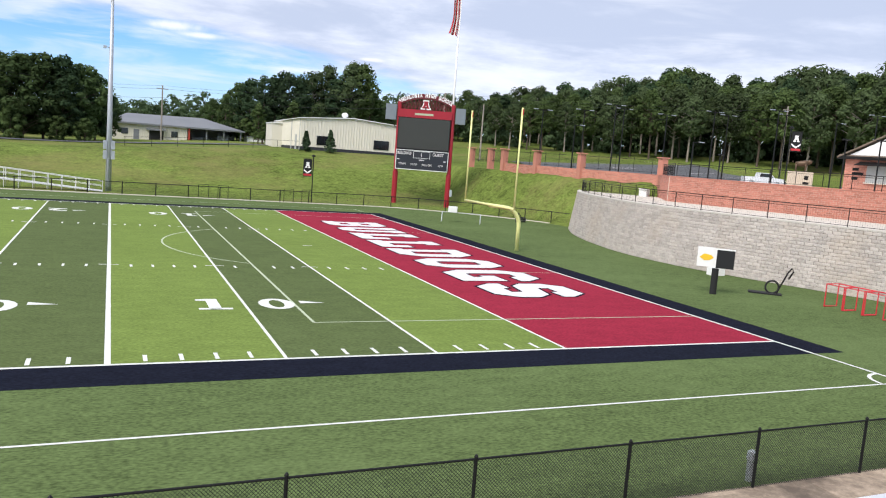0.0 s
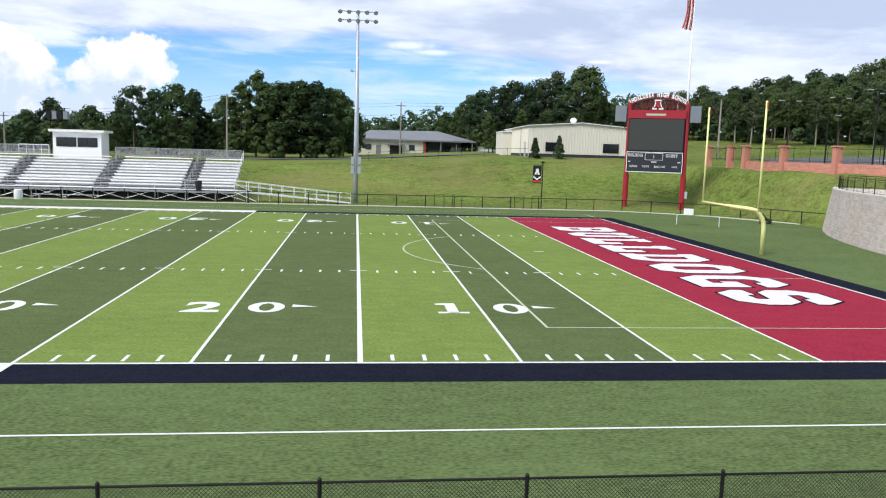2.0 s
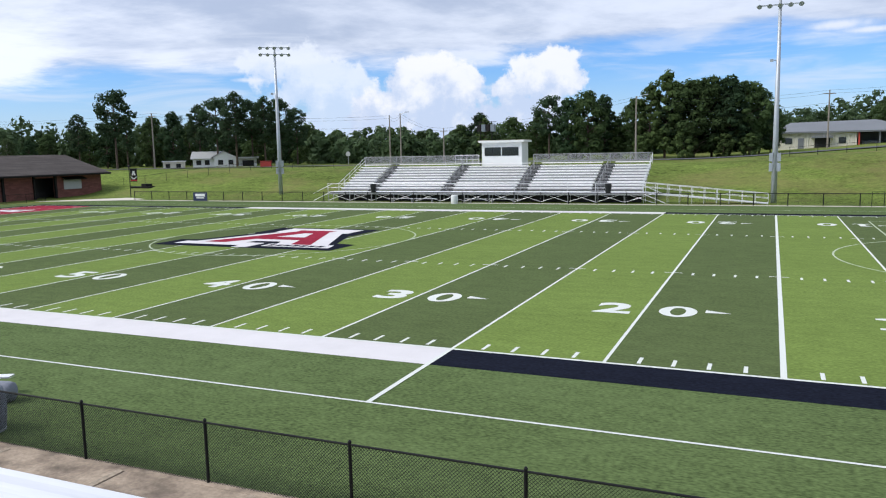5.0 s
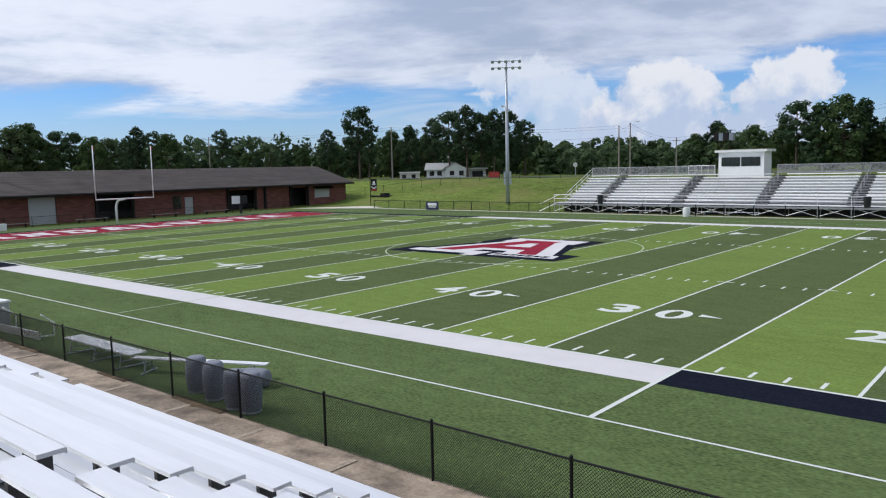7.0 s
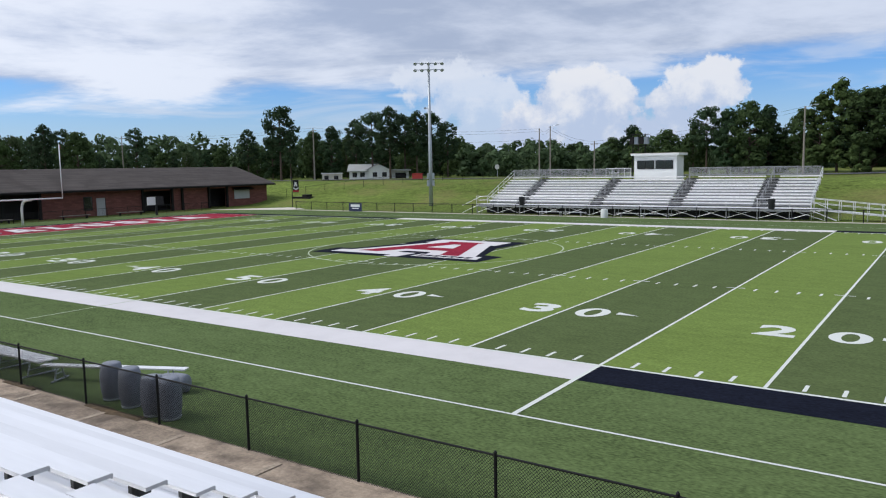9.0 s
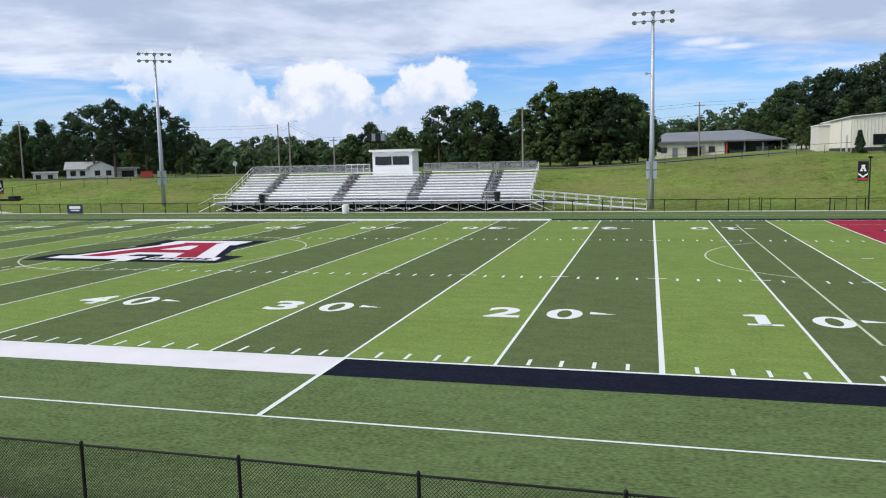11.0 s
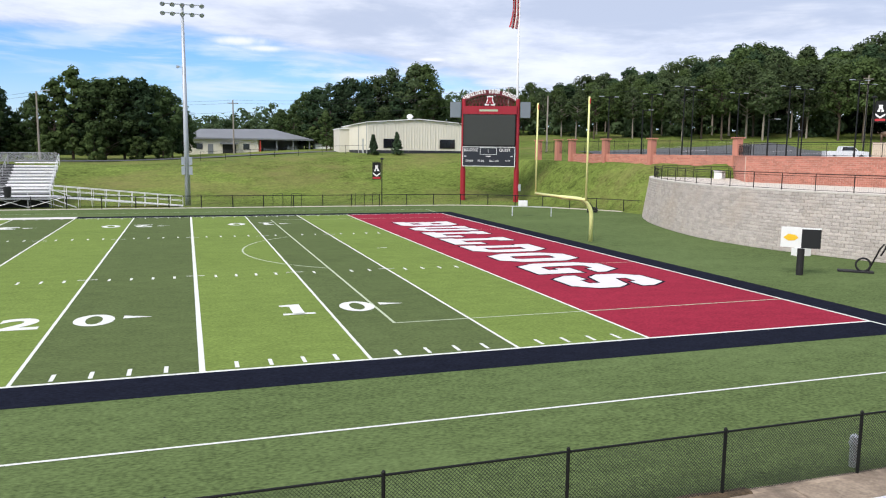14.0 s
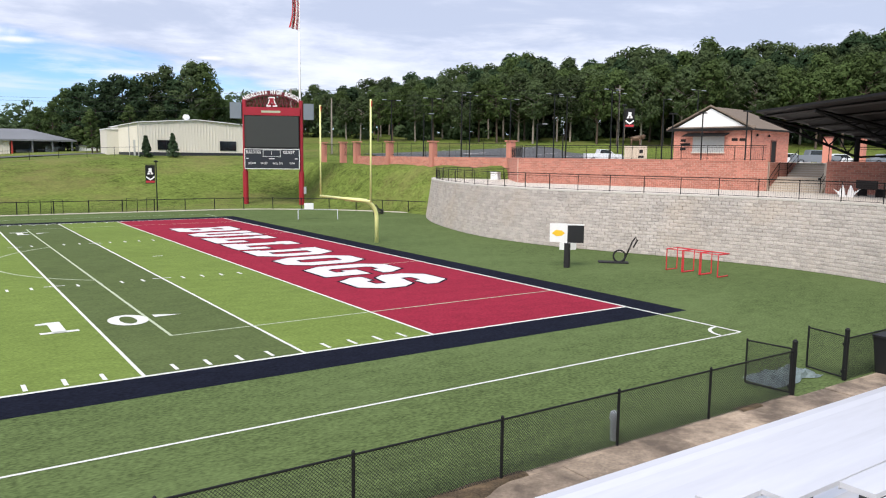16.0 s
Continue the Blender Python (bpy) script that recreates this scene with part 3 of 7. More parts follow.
for i, t in enumerate((10, 20, 30, 40, 50, 40, 30, 20, 10)):
    x = -10 * YD * (i + 1)
    for s in (1, -1):
        base = pose(x, 6.45 if s > 0 else WIDE - 6.45, 0.012, 0, 0, 0 if s > 0 else 180)
        for j, ch in enumerate(str(t)):
            part("numeral", num_mesh[ch], None, field, m=base @ pose(-0.42 - 1.34 if j == 0 else 0.52, 0, 0))
        if t != 50:
            right = (i < 4) == (s > 0)
            part("arrow", arrow_mesh, None, field, m=base @ pose(2.1 if right else -2.1, 0.98, 0) @ Matrix.Diagonal((1 if right else -1, 1, 1, 1)))

# ---- lettering of the end zone: block letters, (u along the word, v up), unit box ----
BLOCK_LETTERS = {
    "B": ([(0, 0), (.8, 0), (1, .18), (1, .42), (.92, .5), (1, .58), (1, .82), (.8, 1), (0, 1), (0, .78), (.1, .78), (.1, .22), (0, .22)], [[(.36, .24), (.66, .24), (.66, .4), (.36, .4)], [(.36, .6), (.66, .6), (.66, .77), (.36, .77)]]),
    "U": ([(.28, 0), (.72, 0), (.93, .2), (.93, .78), (1, .78), (1, 1), (.56, 1), (.56, .78), (.62, .78), (.62, .24), (.38, .24), (.38, .78), (.44, .78), (.44, 1), (0, 1), (0, .78), (.07, .78), (.07, .2)], []),
    "L": ([(0, 0), (1, 0), (1, .45), (.72, .45), (.72, .24), (.42, .24), (.42, .78), (.55, .78), (.55, 1), (0, 1), (0, .78), (.1, .78), (.1, .22), (0, .22)], []),
    "D": ([(0, 0), (.74, 0), (1, .24), (1, .76), (.74, 1), (0, 1), (0, .78), (.1, .78), (.1, .22), (0, .22)], [[(.38, .24), (.64, .24), (.68, .3), (.68, .7), (.64, .76), (.38, .76)]]),
    "O": ([(.24, 0), (.76, 0), (1, .24), (1, .76), (.76, 1), (.24, 1), (0, .76), (0, .24)], [[(.38, .24), (.62, .24), (.67, .3), (.67, .7), (.62, .76), (.38, .76), (.33, .7), (.33, .3)]]),
    "G": ([(.24, 0), (1, 0), (1, .52), (.54, .52), (.54, .34), (.67, .34), (.67, .23), (.38, .23), (.33, .3), (.33, .7), (.38, .77), (.6, .77), (.67, .68), (1, .68), (1, .78), (.76, 1), (.24, 1), (0, .76), (0, .24)], []),
    "A": ([(0, 0), (.44, 0), (.44, .2), (.36, .2), (.39, .32), (.61, .32), (.64, .2), (.56, .2), (.56, 0), (1, 0), (1, .2), (.94, .2), (.72, 1), (.28, 1), (.06, .2), (0, .2)], [[(.44, .5), (.56, .5), (.5, .76)]]),
    "I": ([(0.12, 0), (.88, 0), (.88, .22), (.68, .22), (.68, .78), (.88, .78), (.88, 1), (.12, 1), (.12, .78), (.32, .78), (.32, .22), (.12, .22)], []),
    "N": ([(0, 0), (.42, 0), (.42, .22), (.34, .22), (.34, .56), (.68, 0), (.94, 0), (.94, .78), (1, .78), (1, 1), (.6, 1), (.6, .78), (.66, .78), (.66, .46), (.34, 1), (0, 1), (0, .78), (.07, .78), (.07, .22), (0, .22)], []),
    "S": ([(.22, 0), (.78, 0), (1, .2), (1, .42), (.82, .58), (.36, .64), (.36, .76), (.62, .76), (.66, .68), (.98, .68), (.98, .8), (.76, 1), (.22, 1), (0, .8), (0, .56), (.18, .42), (.64, .36), (.64, .24), (.38, .24), (.34, .32), (0, .32), (0, .2)], []),
}


def block_letter(ch, wide, tall, grow=0.0):
    """Outline and holes filled as one flat mesh; grow widens the strokes."""
    outer, holes = BLOCK_LETTERS[ch]
    cu = bpy.data.curves.new("letter", "CURVE")
    cu.dimensions, cu.fill_mode, cu.offset = "2D", "BOTH", grow
    for ring in (outer, *holes):
        sp = cu.splines.new("POLY")
        sp.points.add(len(ring) - 1)
        for p, (u, v) in zip(sp.points, ring):
            p.co = (u * wide, v * tall, 0, 1)
        sp.use_cyclic_u = True
    ob = bpy.data.objects.new("letter", cu)
    scene.collection.objects.link(ob)
    me = bpy.data.meshes.new_from_object(ob.evaluated_get(bpy.context.evaluated_depsgraph_get()))
    bpy.data.objects.remove(ob)
    return me


WORD, LETTER, TALL = "BULLDOGS", 3.35, 4.75
WORD_Y0, WORD_Y1, WORD_X = 40.4, 8.45, 2.15
pitch = (WORD_Y0 - WORD_Y1 - LETTER) / 7
for i, ch in enumerate(WORD):
    for grow, z, m in ((0.13, 0.010, TURF_BLACK), (0.0, 0.016, TURF_WHITE)):
        me = block_letter(ch, LETTER, TALL, grow)
        me.materials.clear()
        me.materials.append(m)
        part("letter" if not grow else "letter_edge", me, None, field, m=pose(WORD_X, WORD_Y0 - i * pitch, z, 0, 0, -90))
# the far end zone carries the other word, read from the same side
for i, ch in enumerate("ANDALUSIA"):
    for grow, z, m in ((0.13, 0.010, TURF_BLACK), (0.0, 0.016, TURF_WHITE)):
        me = block_letter(ch, 3.2, 4.75, grow)
        me.materials.clear()
        me.materials.append(m)
        part("letter" if not grow else "letter_edge", me, None, field, m=pose(-93.6, 6.0 + i * 4.2, z, 0, 0, 90))


# ---- concrete walk in front of the near stand ----
walkway = thing("walkway", "stained concrete walkway slabs along the fence", "walkway", kind="structure")
xw = -62.0
while xw < 24:
    n = 3.05 + random.uniform(-0.02, 0.02)
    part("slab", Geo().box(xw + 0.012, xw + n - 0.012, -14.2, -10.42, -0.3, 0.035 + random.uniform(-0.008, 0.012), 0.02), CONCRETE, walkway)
    xw += n
    if xw < -12:
        part("joint_filler", Geo().box(xw - 0.07, xw + 0.08, -14.1, -10.46, -0.1, 0.051, 0.004), JOINT_FILL, walkway)
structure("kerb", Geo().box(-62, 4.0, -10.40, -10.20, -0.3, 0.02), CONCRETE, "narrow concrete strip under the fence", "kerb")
g = Geo()
xs_ = [-55 + 0.16 * i for i in range(380)]
for x in xs_:
    worn = max(0.0, noise.noise((x * 0.35, 4.2, 0))) * 0.75 + 0.16 * noise.noise((x * 1.9, 8.1, 0)) + 0.30 * math.exp(-((x + 6.4) / 1.1) ** 2)
    top_ = 0.052 + 0.012 * noise.noise((x * 3.0, 1.0, 0))
    y0 = -10.40 - max(0.0, worn - 0.10)
    g.v += [(x, y0, 0.02), (x, y0 + 0.05, top_), (x, -10.20 + 0.06 * noise.noise((x * 2.3, 3, 0)), top_), (x, -10.06 + 0.10 * noise.noise((x * 1.3, 6, 0)), -0.01)]
washed = [noise.noise((x * 0.35, 4.2, 0)) > 0.05 or abs(x + 6.4) < 1.6 for x in xs_]
g.f = [(4 * i + k, 4 * i + 4 + k, 4 * i + 5 + k, 4 * i + 1 + k) for i in range(len(xs_) - 1) if washed[i] for k in range(3)]
structure("soil_strip", g, SOIL, "damp brown soil and litter washed along the fence", "soil")
far_line = smooth_path([(-95, 59.3), (-60, 59.3), (-20, 59.3), (8, 59.3), (14.5, 58.9), (19.0, 56.9), (23.6, 53.4), (27.2, 48.8), (29.2, 45.4)], 5)
g = Geo()
for a, b in zip(far_line, far_line[1:]):
    g.obox(a, b, 0.55, -0.2, 0.05, 0.15)
structure("kerb", g, PALE_CONCRETE, "pale concrete strip under the far fence", "kerb")


# ---- chain-link fences ----
def wire_panel(n, h, gap=0.062, r=0.0022):
    """Diamond wire mesh, n metres long and h high, in the plane y = 0."""
    g = Geo()
    k = int((n + h) / gap)
    for s in (1, -1):
        for i in range(k):
            x0 = i * gap - h
            a, b = max(0.0, x0), min(n, x0 + h)
            if b - a < 0.02:
                continue
            za, zb = a - x0, b - x0
            p, q = (a, 0.0015 * s, za), (b, 0.0015 * s, zb)
            if s < 0:
                p, q = (n - a, p[1], za), (n - b, q[1], zb)
            d = (Vector(q) - Vector(p)).normalized()
            u = Vector((0, 1, 0))
            v = d.cross(u)
            o = [u * r, -u * r * 0.5 + v * r * 0.87, -u * r * 0.5 - v * r * 0.87]
            m = len(g.v)
            g.v += [tuple(Vector(p) + w) for w in o] + [tuple(Vector(q) + w) for w in o]
            g.f += [(m, m + 1, m + 4, m + 3), (m + 1, m + 2, m + 5, m + 4), (m + 2, m, m + 3, m + 5)]
    return g


def chain_fence(label, pts, h=1.22, post_r=0.03, rail_r=0.021, wires=True, gap=0.062, wire_r=0.0022, lean=0.0, material=None):
    material = material or BLACK_STEEL
    root = thing("chain_link_fence", label, "fence")
    shared = {}
    post = Geo().tube([(0, 0, -0.1), (0, 0, h + 0.03)], post_r, 8).lathe((0, 0, h + 0.03), [(post_r * 1.1, 0), (post_r * 1.1, 0.02), (post_r * 0.4, 0.05)], 8).mesh("post", material)
    for i, a in enumerate(pts):
        part("post", post, None, root, m=pose(*a[:2], a[2] if len(a) > 2 else 0))
        if i + 1 == len(pts):
            break
        b = pts[i + 1]
        za, zb = (a[2] if len(a) > 2 else 0.0), (b[2] if len(b) > 2 else 0.0)
        n = math.hypot(b[0] - a[0], b[1] - a[1])
        key = round(n, 2)
        if key not in shared:
            shared[key] = (Geo().tube([(0, 0, h), (n, 0, h)], rail_r, 8).mesh("top_rail", material), wire_panel(n, h - 0.02, gap, wire_r).mesh("wire_mesh", material) if wires else None)
        turn = math.atan2(b[1] - a[1], b[0] - a[0])
        m = Matrix.Translation((a[0], a[1], za)) @ Matrix.Rotation(turn, 4, "Z") @ Matrix.Shear("XZ", 4, (0, 0)) @ Matrix.Rotation(-math.atan2(zb - za, n), 4, "Y")
        part("top_rail", shared[key][0], None, root, m=m)
        if wires:
            part("wire_mesh", shared[key][1], None, root, m=m)
    return root


near_posts = [(x, -10.25) for x in (3.98, 0.70, -2.27, -5.30, -8.32, -11.35, -14.37, -17.40, -20.42, -23.42, -26.46, -29.53, -32.57, -35.80, -38.98, -42.28, -45.5, -48.6, -51.7, -54.8)]
chain_fence("black coated chain-link fence along the near side of the field", near_posts, h=1.15, wire_r=0.0047)
chain_fence("black chain-link fence beside the open gate", [(6.55 + 3.05 * i, -10.25) for i in range(5)], h=1.15, wire_r=0.0047)
far_posts = [tuple(p) for p, _ in between(far_line, 3.05)] + [(29.6, 44.7)]
chain_fence("low black chain-link fence along the far side", far_posts, post_r=0.05, rail_r=0.036, gap=0.09, wire_r=0.0016)
chain_fence("low black fence before the field house", [(-108.3, 56.0 - 3.05 * i) for i in range(21)], gap=0.09, wire_r=0.0016)


def gate_leaf(x, y, rz, w=1.15):
    root = thing("fence_gate", "open black chain-link gate leaf on a tubular frame", "gate", "gate leaves", x, y, 0, rz)
    part("gate_frame", Geo().tube([(0, 0, 0.08), (0, 0, 1.2)], 0.026).tube([(w, 0, 0.08), (w, 0, 1.25)], 0.026).tube([(0, 0, 1.2), (w, 0, 1.2)], 0.022).tube([(0, 0, 0.08), (w, 0, 0.08)], 0.022), BLACK_STEEL, root)
    part("wire_mesh", wire_panel(w, 1.1, 0.062, 0.0036), BLACK_STEEL, root, m=pose(0, 0, 0.09))
    for z in (0.2, 0.95):
        part("hinge", Geo().box(-0.06, 0.05, -0.03, 0.03, z, z + 0.07), BLACK_STEEL, root)
    return root


gate_leaf(3.98, -10.2, 98)
gate_leaf(6.5, -10.2, 80)
for x in (4.02, 6.5):
    t = thing("gate_post", "thick black steel gate post with hinge bands", "gate post", "gate posts", x, -10.25)
    part("post", Geo().tube([(0, 0, -0.1), (0, 0, 1.36)], 0.06, 12).lathe((0, 0, 1.36), [(0.068, 0), (0.068, 0.03), (0.03, 0.08)], 12), BLACK_STEEL, t, smooth=False)
    part("band", Geo().lathe((0, 0, 0.25), [(0.07, 0), (0.07, 0.06)], 12).lathe((0, 0, 1.05), [(0.07, 0), (0.07, 0.06)], 12), BLACK_STEEL, t)

# ---- near stand ----
# both colours carry the shade of the open gaps under the planks
UNDER = mat("steel framing darkened for shade", (0.10, 0.10, 0.10), rough=0.6, metal=0.3, var=0.2)
AISLE = mat("aisle treads darkened for shade", (0.10, 0.098, 0.095), rough=0.6, metal=0.2, var=0.25, scale=2.5, fine=20)
stand = thing("near_bleachers", "white aluminium plank bleachers with open aisles", "bleachers", kind="structure")
SECTIONS = ((-60.0, -31.5), (-30.9, -21.25), (-20.5, -8.75), (-8.15, 20.0))
seat_geo = {}
for k in range(-8, 8):
    y, z = -17.88 + 0.628 * k, 3.455 - 0.296 * k
    for a, b in SECTIONS:
        n = b - a
        if n not in seat_geo:
            seat_geo[n] = [Geo().prism_y([(0, 0), (n, 0), (n, -0.012), (n, -0.045), (0, -0.045)], 0, w).mesh("seat_plank", ALU_SEAT) for w in (0.150, 0.260)]
        part("seat_plank", seat_geo[n][1], None, stand, m=pose(a, y - 0.13, z))
        if k < 7:
            part("foot_plank", seat_geo[n][0], None, stand, m=pose(a, y + 0.155, z - 0.40))
            part("foot_plank", seat_geo[n][0], None, stand, m=pose(a, y + 0.312, z - 0.40))
        part("nose", Geo().box(a, b, y + 0.131, y + 0.139, z - 0.062, z - 0.008), ALU, stand)
# the aisles: lower steps between the planks and dark frames below, coloured as the shade in the gaps
for a, b in zip(SECTIONS, SECTIONS[1:]):
    for k in range(-8, 8):
        y, z = -17.88 + 0.628 * k, 3.455 - 0.296 * k
        part("aisle_step", Geo().box(a[1] - 0.05, b[0] + 0.05, y - 0.10, y + 0.42, z - 0.50, z - 0.46).box(a[1] - 0.05, b[0] + 0.05, y + 0.42, y + 0.46, z - 0.80, z - 0.40), AISLE, stand)
        part("bracket", Geo().box(a[1] - 0.34, a[1] - 0.28, y - 0.12, y + 0.12, z - 0.4, z - 0.046).box(b[0] + 0.28, b[0] + 0.34, y - 0.12, y + 0.12, z - 0.4, z - 0.046), UNDER, stand)
for x in np.arange(-58, 20, 1.83):
    x = float(x)
    part("stringer", Geo().add([(x - 0.03, -22.9, 5.0), (x + 0.03, -22.9, 5.0), (x - 0.03, -13.7, 0.9), (x + 0.03, -13.7, 0.9), (x - 0.03, -22.9, 4.75), (x + 0.03, -22.9, 4.75), (x - 0.03, -13.7, 0.65), (x + 0.03, -13.7, 0.65)], [(0, 1, 3, 2), (4, 6, 7, 5), (0, 4, 5, 1), (2, 3, 7, 6), (0, 2, 6, 4), (1, 5, 7, 3)]), ALU_DULL, stand)
    for y, h in ((-13.96, 0.8), (-17.96, 2.6)):
        part("leg", Geo().box(x - 0.03, x + 0.03, y - 0.04, y + 0.04, 0, h), ALU_DULL, stand)
structure("wall_behind_stand", Geo().box(-62, 22, -24.2, -23.6, 0, 5.2), PALE_CONCRETE, "plain concrete wall behind the near bleachers", "wall")

# ---- far stand with its press box ----
FX0, FX1, FY, FZ = -64.6, -26.9, 62.6, 1.15
far_stand = thing("far_bleachers", "silver aluminium bleachers with ten rows and side rails", "bleachers")
ROWS_N, TREAD, RISE = 10, 0.70, 0.30
far_secs = [(-64.6, -60.6), (-59.2, -50.7), (-49.2, -41.4), (-39.9, -32.5), (-31.0, -26.9)]
for k in range(ROWS_N):
    y, z = FY + 0.9 + TREAD * k, FZ + 0.44 + RISE * k
    # dark strip behind each row, standing in for shade under the seats
    part("riser", Geo().box(FX0, FX1, y - 0.43, y - 0.41, z - 0.70, z - 0.48), UNDER, far_stand)
    for a, b in far_secs:
        part("seat_plank", Geo().box(a, b, y - 0.08, y + 0.24, z - 0.09, z), ALU_FAR, far_stand)
        part("foot_plank", Geo().box(a, b, y - 0.42, y + 0.10, z - 0.47, z - 0.43), ALU_FAR, far_stand)
        part("riser", Geo().box(a, b, y - 0.445, y - 0.432, z - 0.66, z - 0.475), ALU_DULL, far_stand)
    for (a, b), (c, d) in zip(far_secs, far_secs[1:]):
        part("aisle_step", Geo().box(b + 0.05, c - 0.05, y - 0.46, y - 0.12, z - 0.50, z - 0.46), ALU_DULL, far_stand)
        part("aisle_step", Geo().box(b + 0.05, c - 0.05, y - 0.12, y + 0.26, z - 0.35, z - 0.31), ALU_DULL, far_stand)
        # near-black risers paint the shade between the aisle steps
        part("aisle_riser", Geo().box(b + 0.02, c - 0.02, y - 0.10, y - 0.08, z - 0.52, z - 0.35).box(b + 0.02, c - 0.02, y + 0.24, y + 0.26, z - 0.40, z - 0.20).box(b + 0.02, c - 0.02, y - 0.44, y - 0.42, z - 0.80, z - 0.50), DARK, far_stand)
part("front_deck", Geo().box(FX0 - 0.6, FX1 + 0.4, FY - 1.3, FY + 0.5, FZ - 0.06, FZ), ALU, far_stand)
part("deck_fascia", Geo().box(FX0 - 0.6, FX1 + 0.4, FY - 1.32, FY - 1.30, FZ - 0.3, FZ - 0.02), ALU_DULL, far_stand)
# near-black sheet put in for the shade below the deck
part("shade_back", Geo().box(FX0, FX1, FY + 0.3, FY + 0.36, 0.0, FZ - 0.1), DARK, far_stand, "dark sheet in place of the shade under the stand")
yb, zb = FY + 0.9 + TREAD * (ROWS_N - 1) + 0.45, FZ + 0.44 + RISE * (ROWS_N - 1)
x = FX0 - 0.5
while x < FX1:
    n = 3.05
    for y in (FY - 1.21, FY - 0.05):
        part("leg", Geo().box(x - 0.04, x + 0.04, y - 0.04, y + 0.04, 0, FZ), ALU_DULL, far_stand)
    part("cross_brace", Geo().tube([(x, FY - 1.22, 0.1), (x + n, FY - 1.22, FZ - 0.1)], 0.03, 5).tube([(x, FY - 1.2, FZ - 0.1), (x + n, FY - 1.2, 0.1)], 0.03, 5), ALU, far_stand)
    part("front_rail", Geo().tube([(x, FY - 1.3, FZ), (x, FY - 1.3, FZ + 1.0)], 0.03, 6).tube([(x, FY - 1.3, FZ + 1.0), (min(x + n, FX1 + 0.4), FY - 1.3, FZ + 1.0)], 0.03, 6).tube([(x, FY - 1.3, FZ + 0.5), (min(x + n, FX1 + 0.4), FY - 1.3, FZ + 0.5)], 0.02, 6), ALU, far_stand)
    x += n
x = FX0
while x < FX1 - 0.5:
    n = min(2.35, FX1 - x)
    if not -48.3 < x + n / 2 < -41.6:
        g = Geo().tube([(x, yb, zb - 0.4), (x, yb, zb + 1.0)], 0.03, 6).tube([(x, yb, zb + 1.0), (x + n, yb, zb + 1.0)], 0.03, 6).tube([(x, yb, zb + 0.1), (x + n, yb, zb + 0.1)], 0.02, 6)
        part("back_rail", g, ALU_DULL, far_stand)
        part("wire_mesh", wire_panel(n, 0.95, 0.07, 0.007), ALU_DULL, far_stand, m=pose(x, yb, zb + 0.05))
    x += n
for xs in (FX0 - 0.05, FX1 + 0.05):
    g = Geo()
    for h in (0.95, 0.5):
        g.tube([(xs, FY - 1.3, FZ + h), (xs, FY + 0.6, FZ + h), (xs, yb, zb + h)], 0.03, 6)
    for k in range(6):
        t = k / 5
        y = FY + 0.6 + (yb - FY - 0.6) * t
        g.tube([(xs, y, FZ + (zb - FZ) * t - 0.3), (xs, y, FZ + (zb - FZ) * t + 0.95)], 0.028, 6)
    part("side_rail", g, ALU, far_stand)
    g = Geo().add([(xs, FY, 0), (xs, yb, 0), (xs, yb, zb - 0.5), (xs, FY, FZ - 0.4)], [(0, 1, 2, 3)])
    part("stair_rail", Geo().tube([(xs, FY - 1.3, FZ + 0.9), (xs - 2.6 * (1 if xs < -50 else -1), FY - 1.3, 0.95)], 0.03, 6).tube([(xs, FY - 1.3, FZ), (xs - 2.6 * (1 if xs < -50 else -1), FY - 1.3, 0.05)], 0.05, 6), ALU, far_stand)
for (a, b), (c, d) in zip(far_secs, far_secs[1:]):
    xm = (b + c) / 2
    g = Geo()
    for k in range(0, ROWS_N - 1, 2):
        y, z = FY + 0.9 + TREAD * k, FZ + 0.1 + RISE * k
        g.tube([(xm, y, z - 0.2), (xm, y, z + 0.85), (xm, y + 1.1, z + 0.85 + RISE * 1.5), (xm, y + 1.1, z + 0.2)], 0.026, 6)
    part("aisle_rail", g, ALU_DULL, far_stand)

press = thing("press_box", "white press box with a flat roof and dark windows", "press box", x=-45.25, y=yb + 0.1, z=zb - 0.35)
part("wall", Geo().box(-2.62, 2.62, 0, 2.7, 0, 2.9), WHITE, press)
part("roof", Geo().box(-2.95, 3.0, -0.4, 3.0, 2.9, 3.14), WHITE, press)
part("trim", Geo().box(-2.97, 3.02, -0.42, 3.02, 3.14, 3.19), PALE_CONCRETE, press)
for x0 in (-2.25, 0.05):
    w = part("window", Geo().box(x0, x0 + 2.15, -0.05, 0.0, 1.25, 2.3), DARK, press)
    for a in (x0 + 0.06, x0 + 1.11):
        part("pane", Geo().box(a, a + 0.98, -0.07, -0.05, 1.32, 2.24), GLASS, w)
part("platform", Geo().box(-6.2, -2.64, -0.2, 2.0, 0.25, 0.35), ALU, press)
g = Geo()
for i in range(5):
    g.tube([(-6.2 + 0.8 * i, -0.2, 0.3), (-6.2 + 0.8 * i, -0.2, 1.4)], 0.028, 6)
part("platform_rail", g.tube([(-6.2, -0.2, 1.4), (-3.0, -0.2, 1.4)], 0.028, 6).tube([(-6.2, -0.2, 0.85), (-3.0, -0.2, 0.85)], 0.02, 6), ALU, press)
rack = thing("speaker_rack", "dark loudspeakers on a steel rack behind the press box", "loudspeakers", x=-48.2, y=yb + 2.6, z=0)
part("mast", Geo().tube([(-0.8, 0, 0), (-0.8, 0, 9.6)], 0.06, 6).tube([(0.8, 0, 0), (0.8, 0, 9.6)], 0.06, 6), DARK_STEEL, rack)
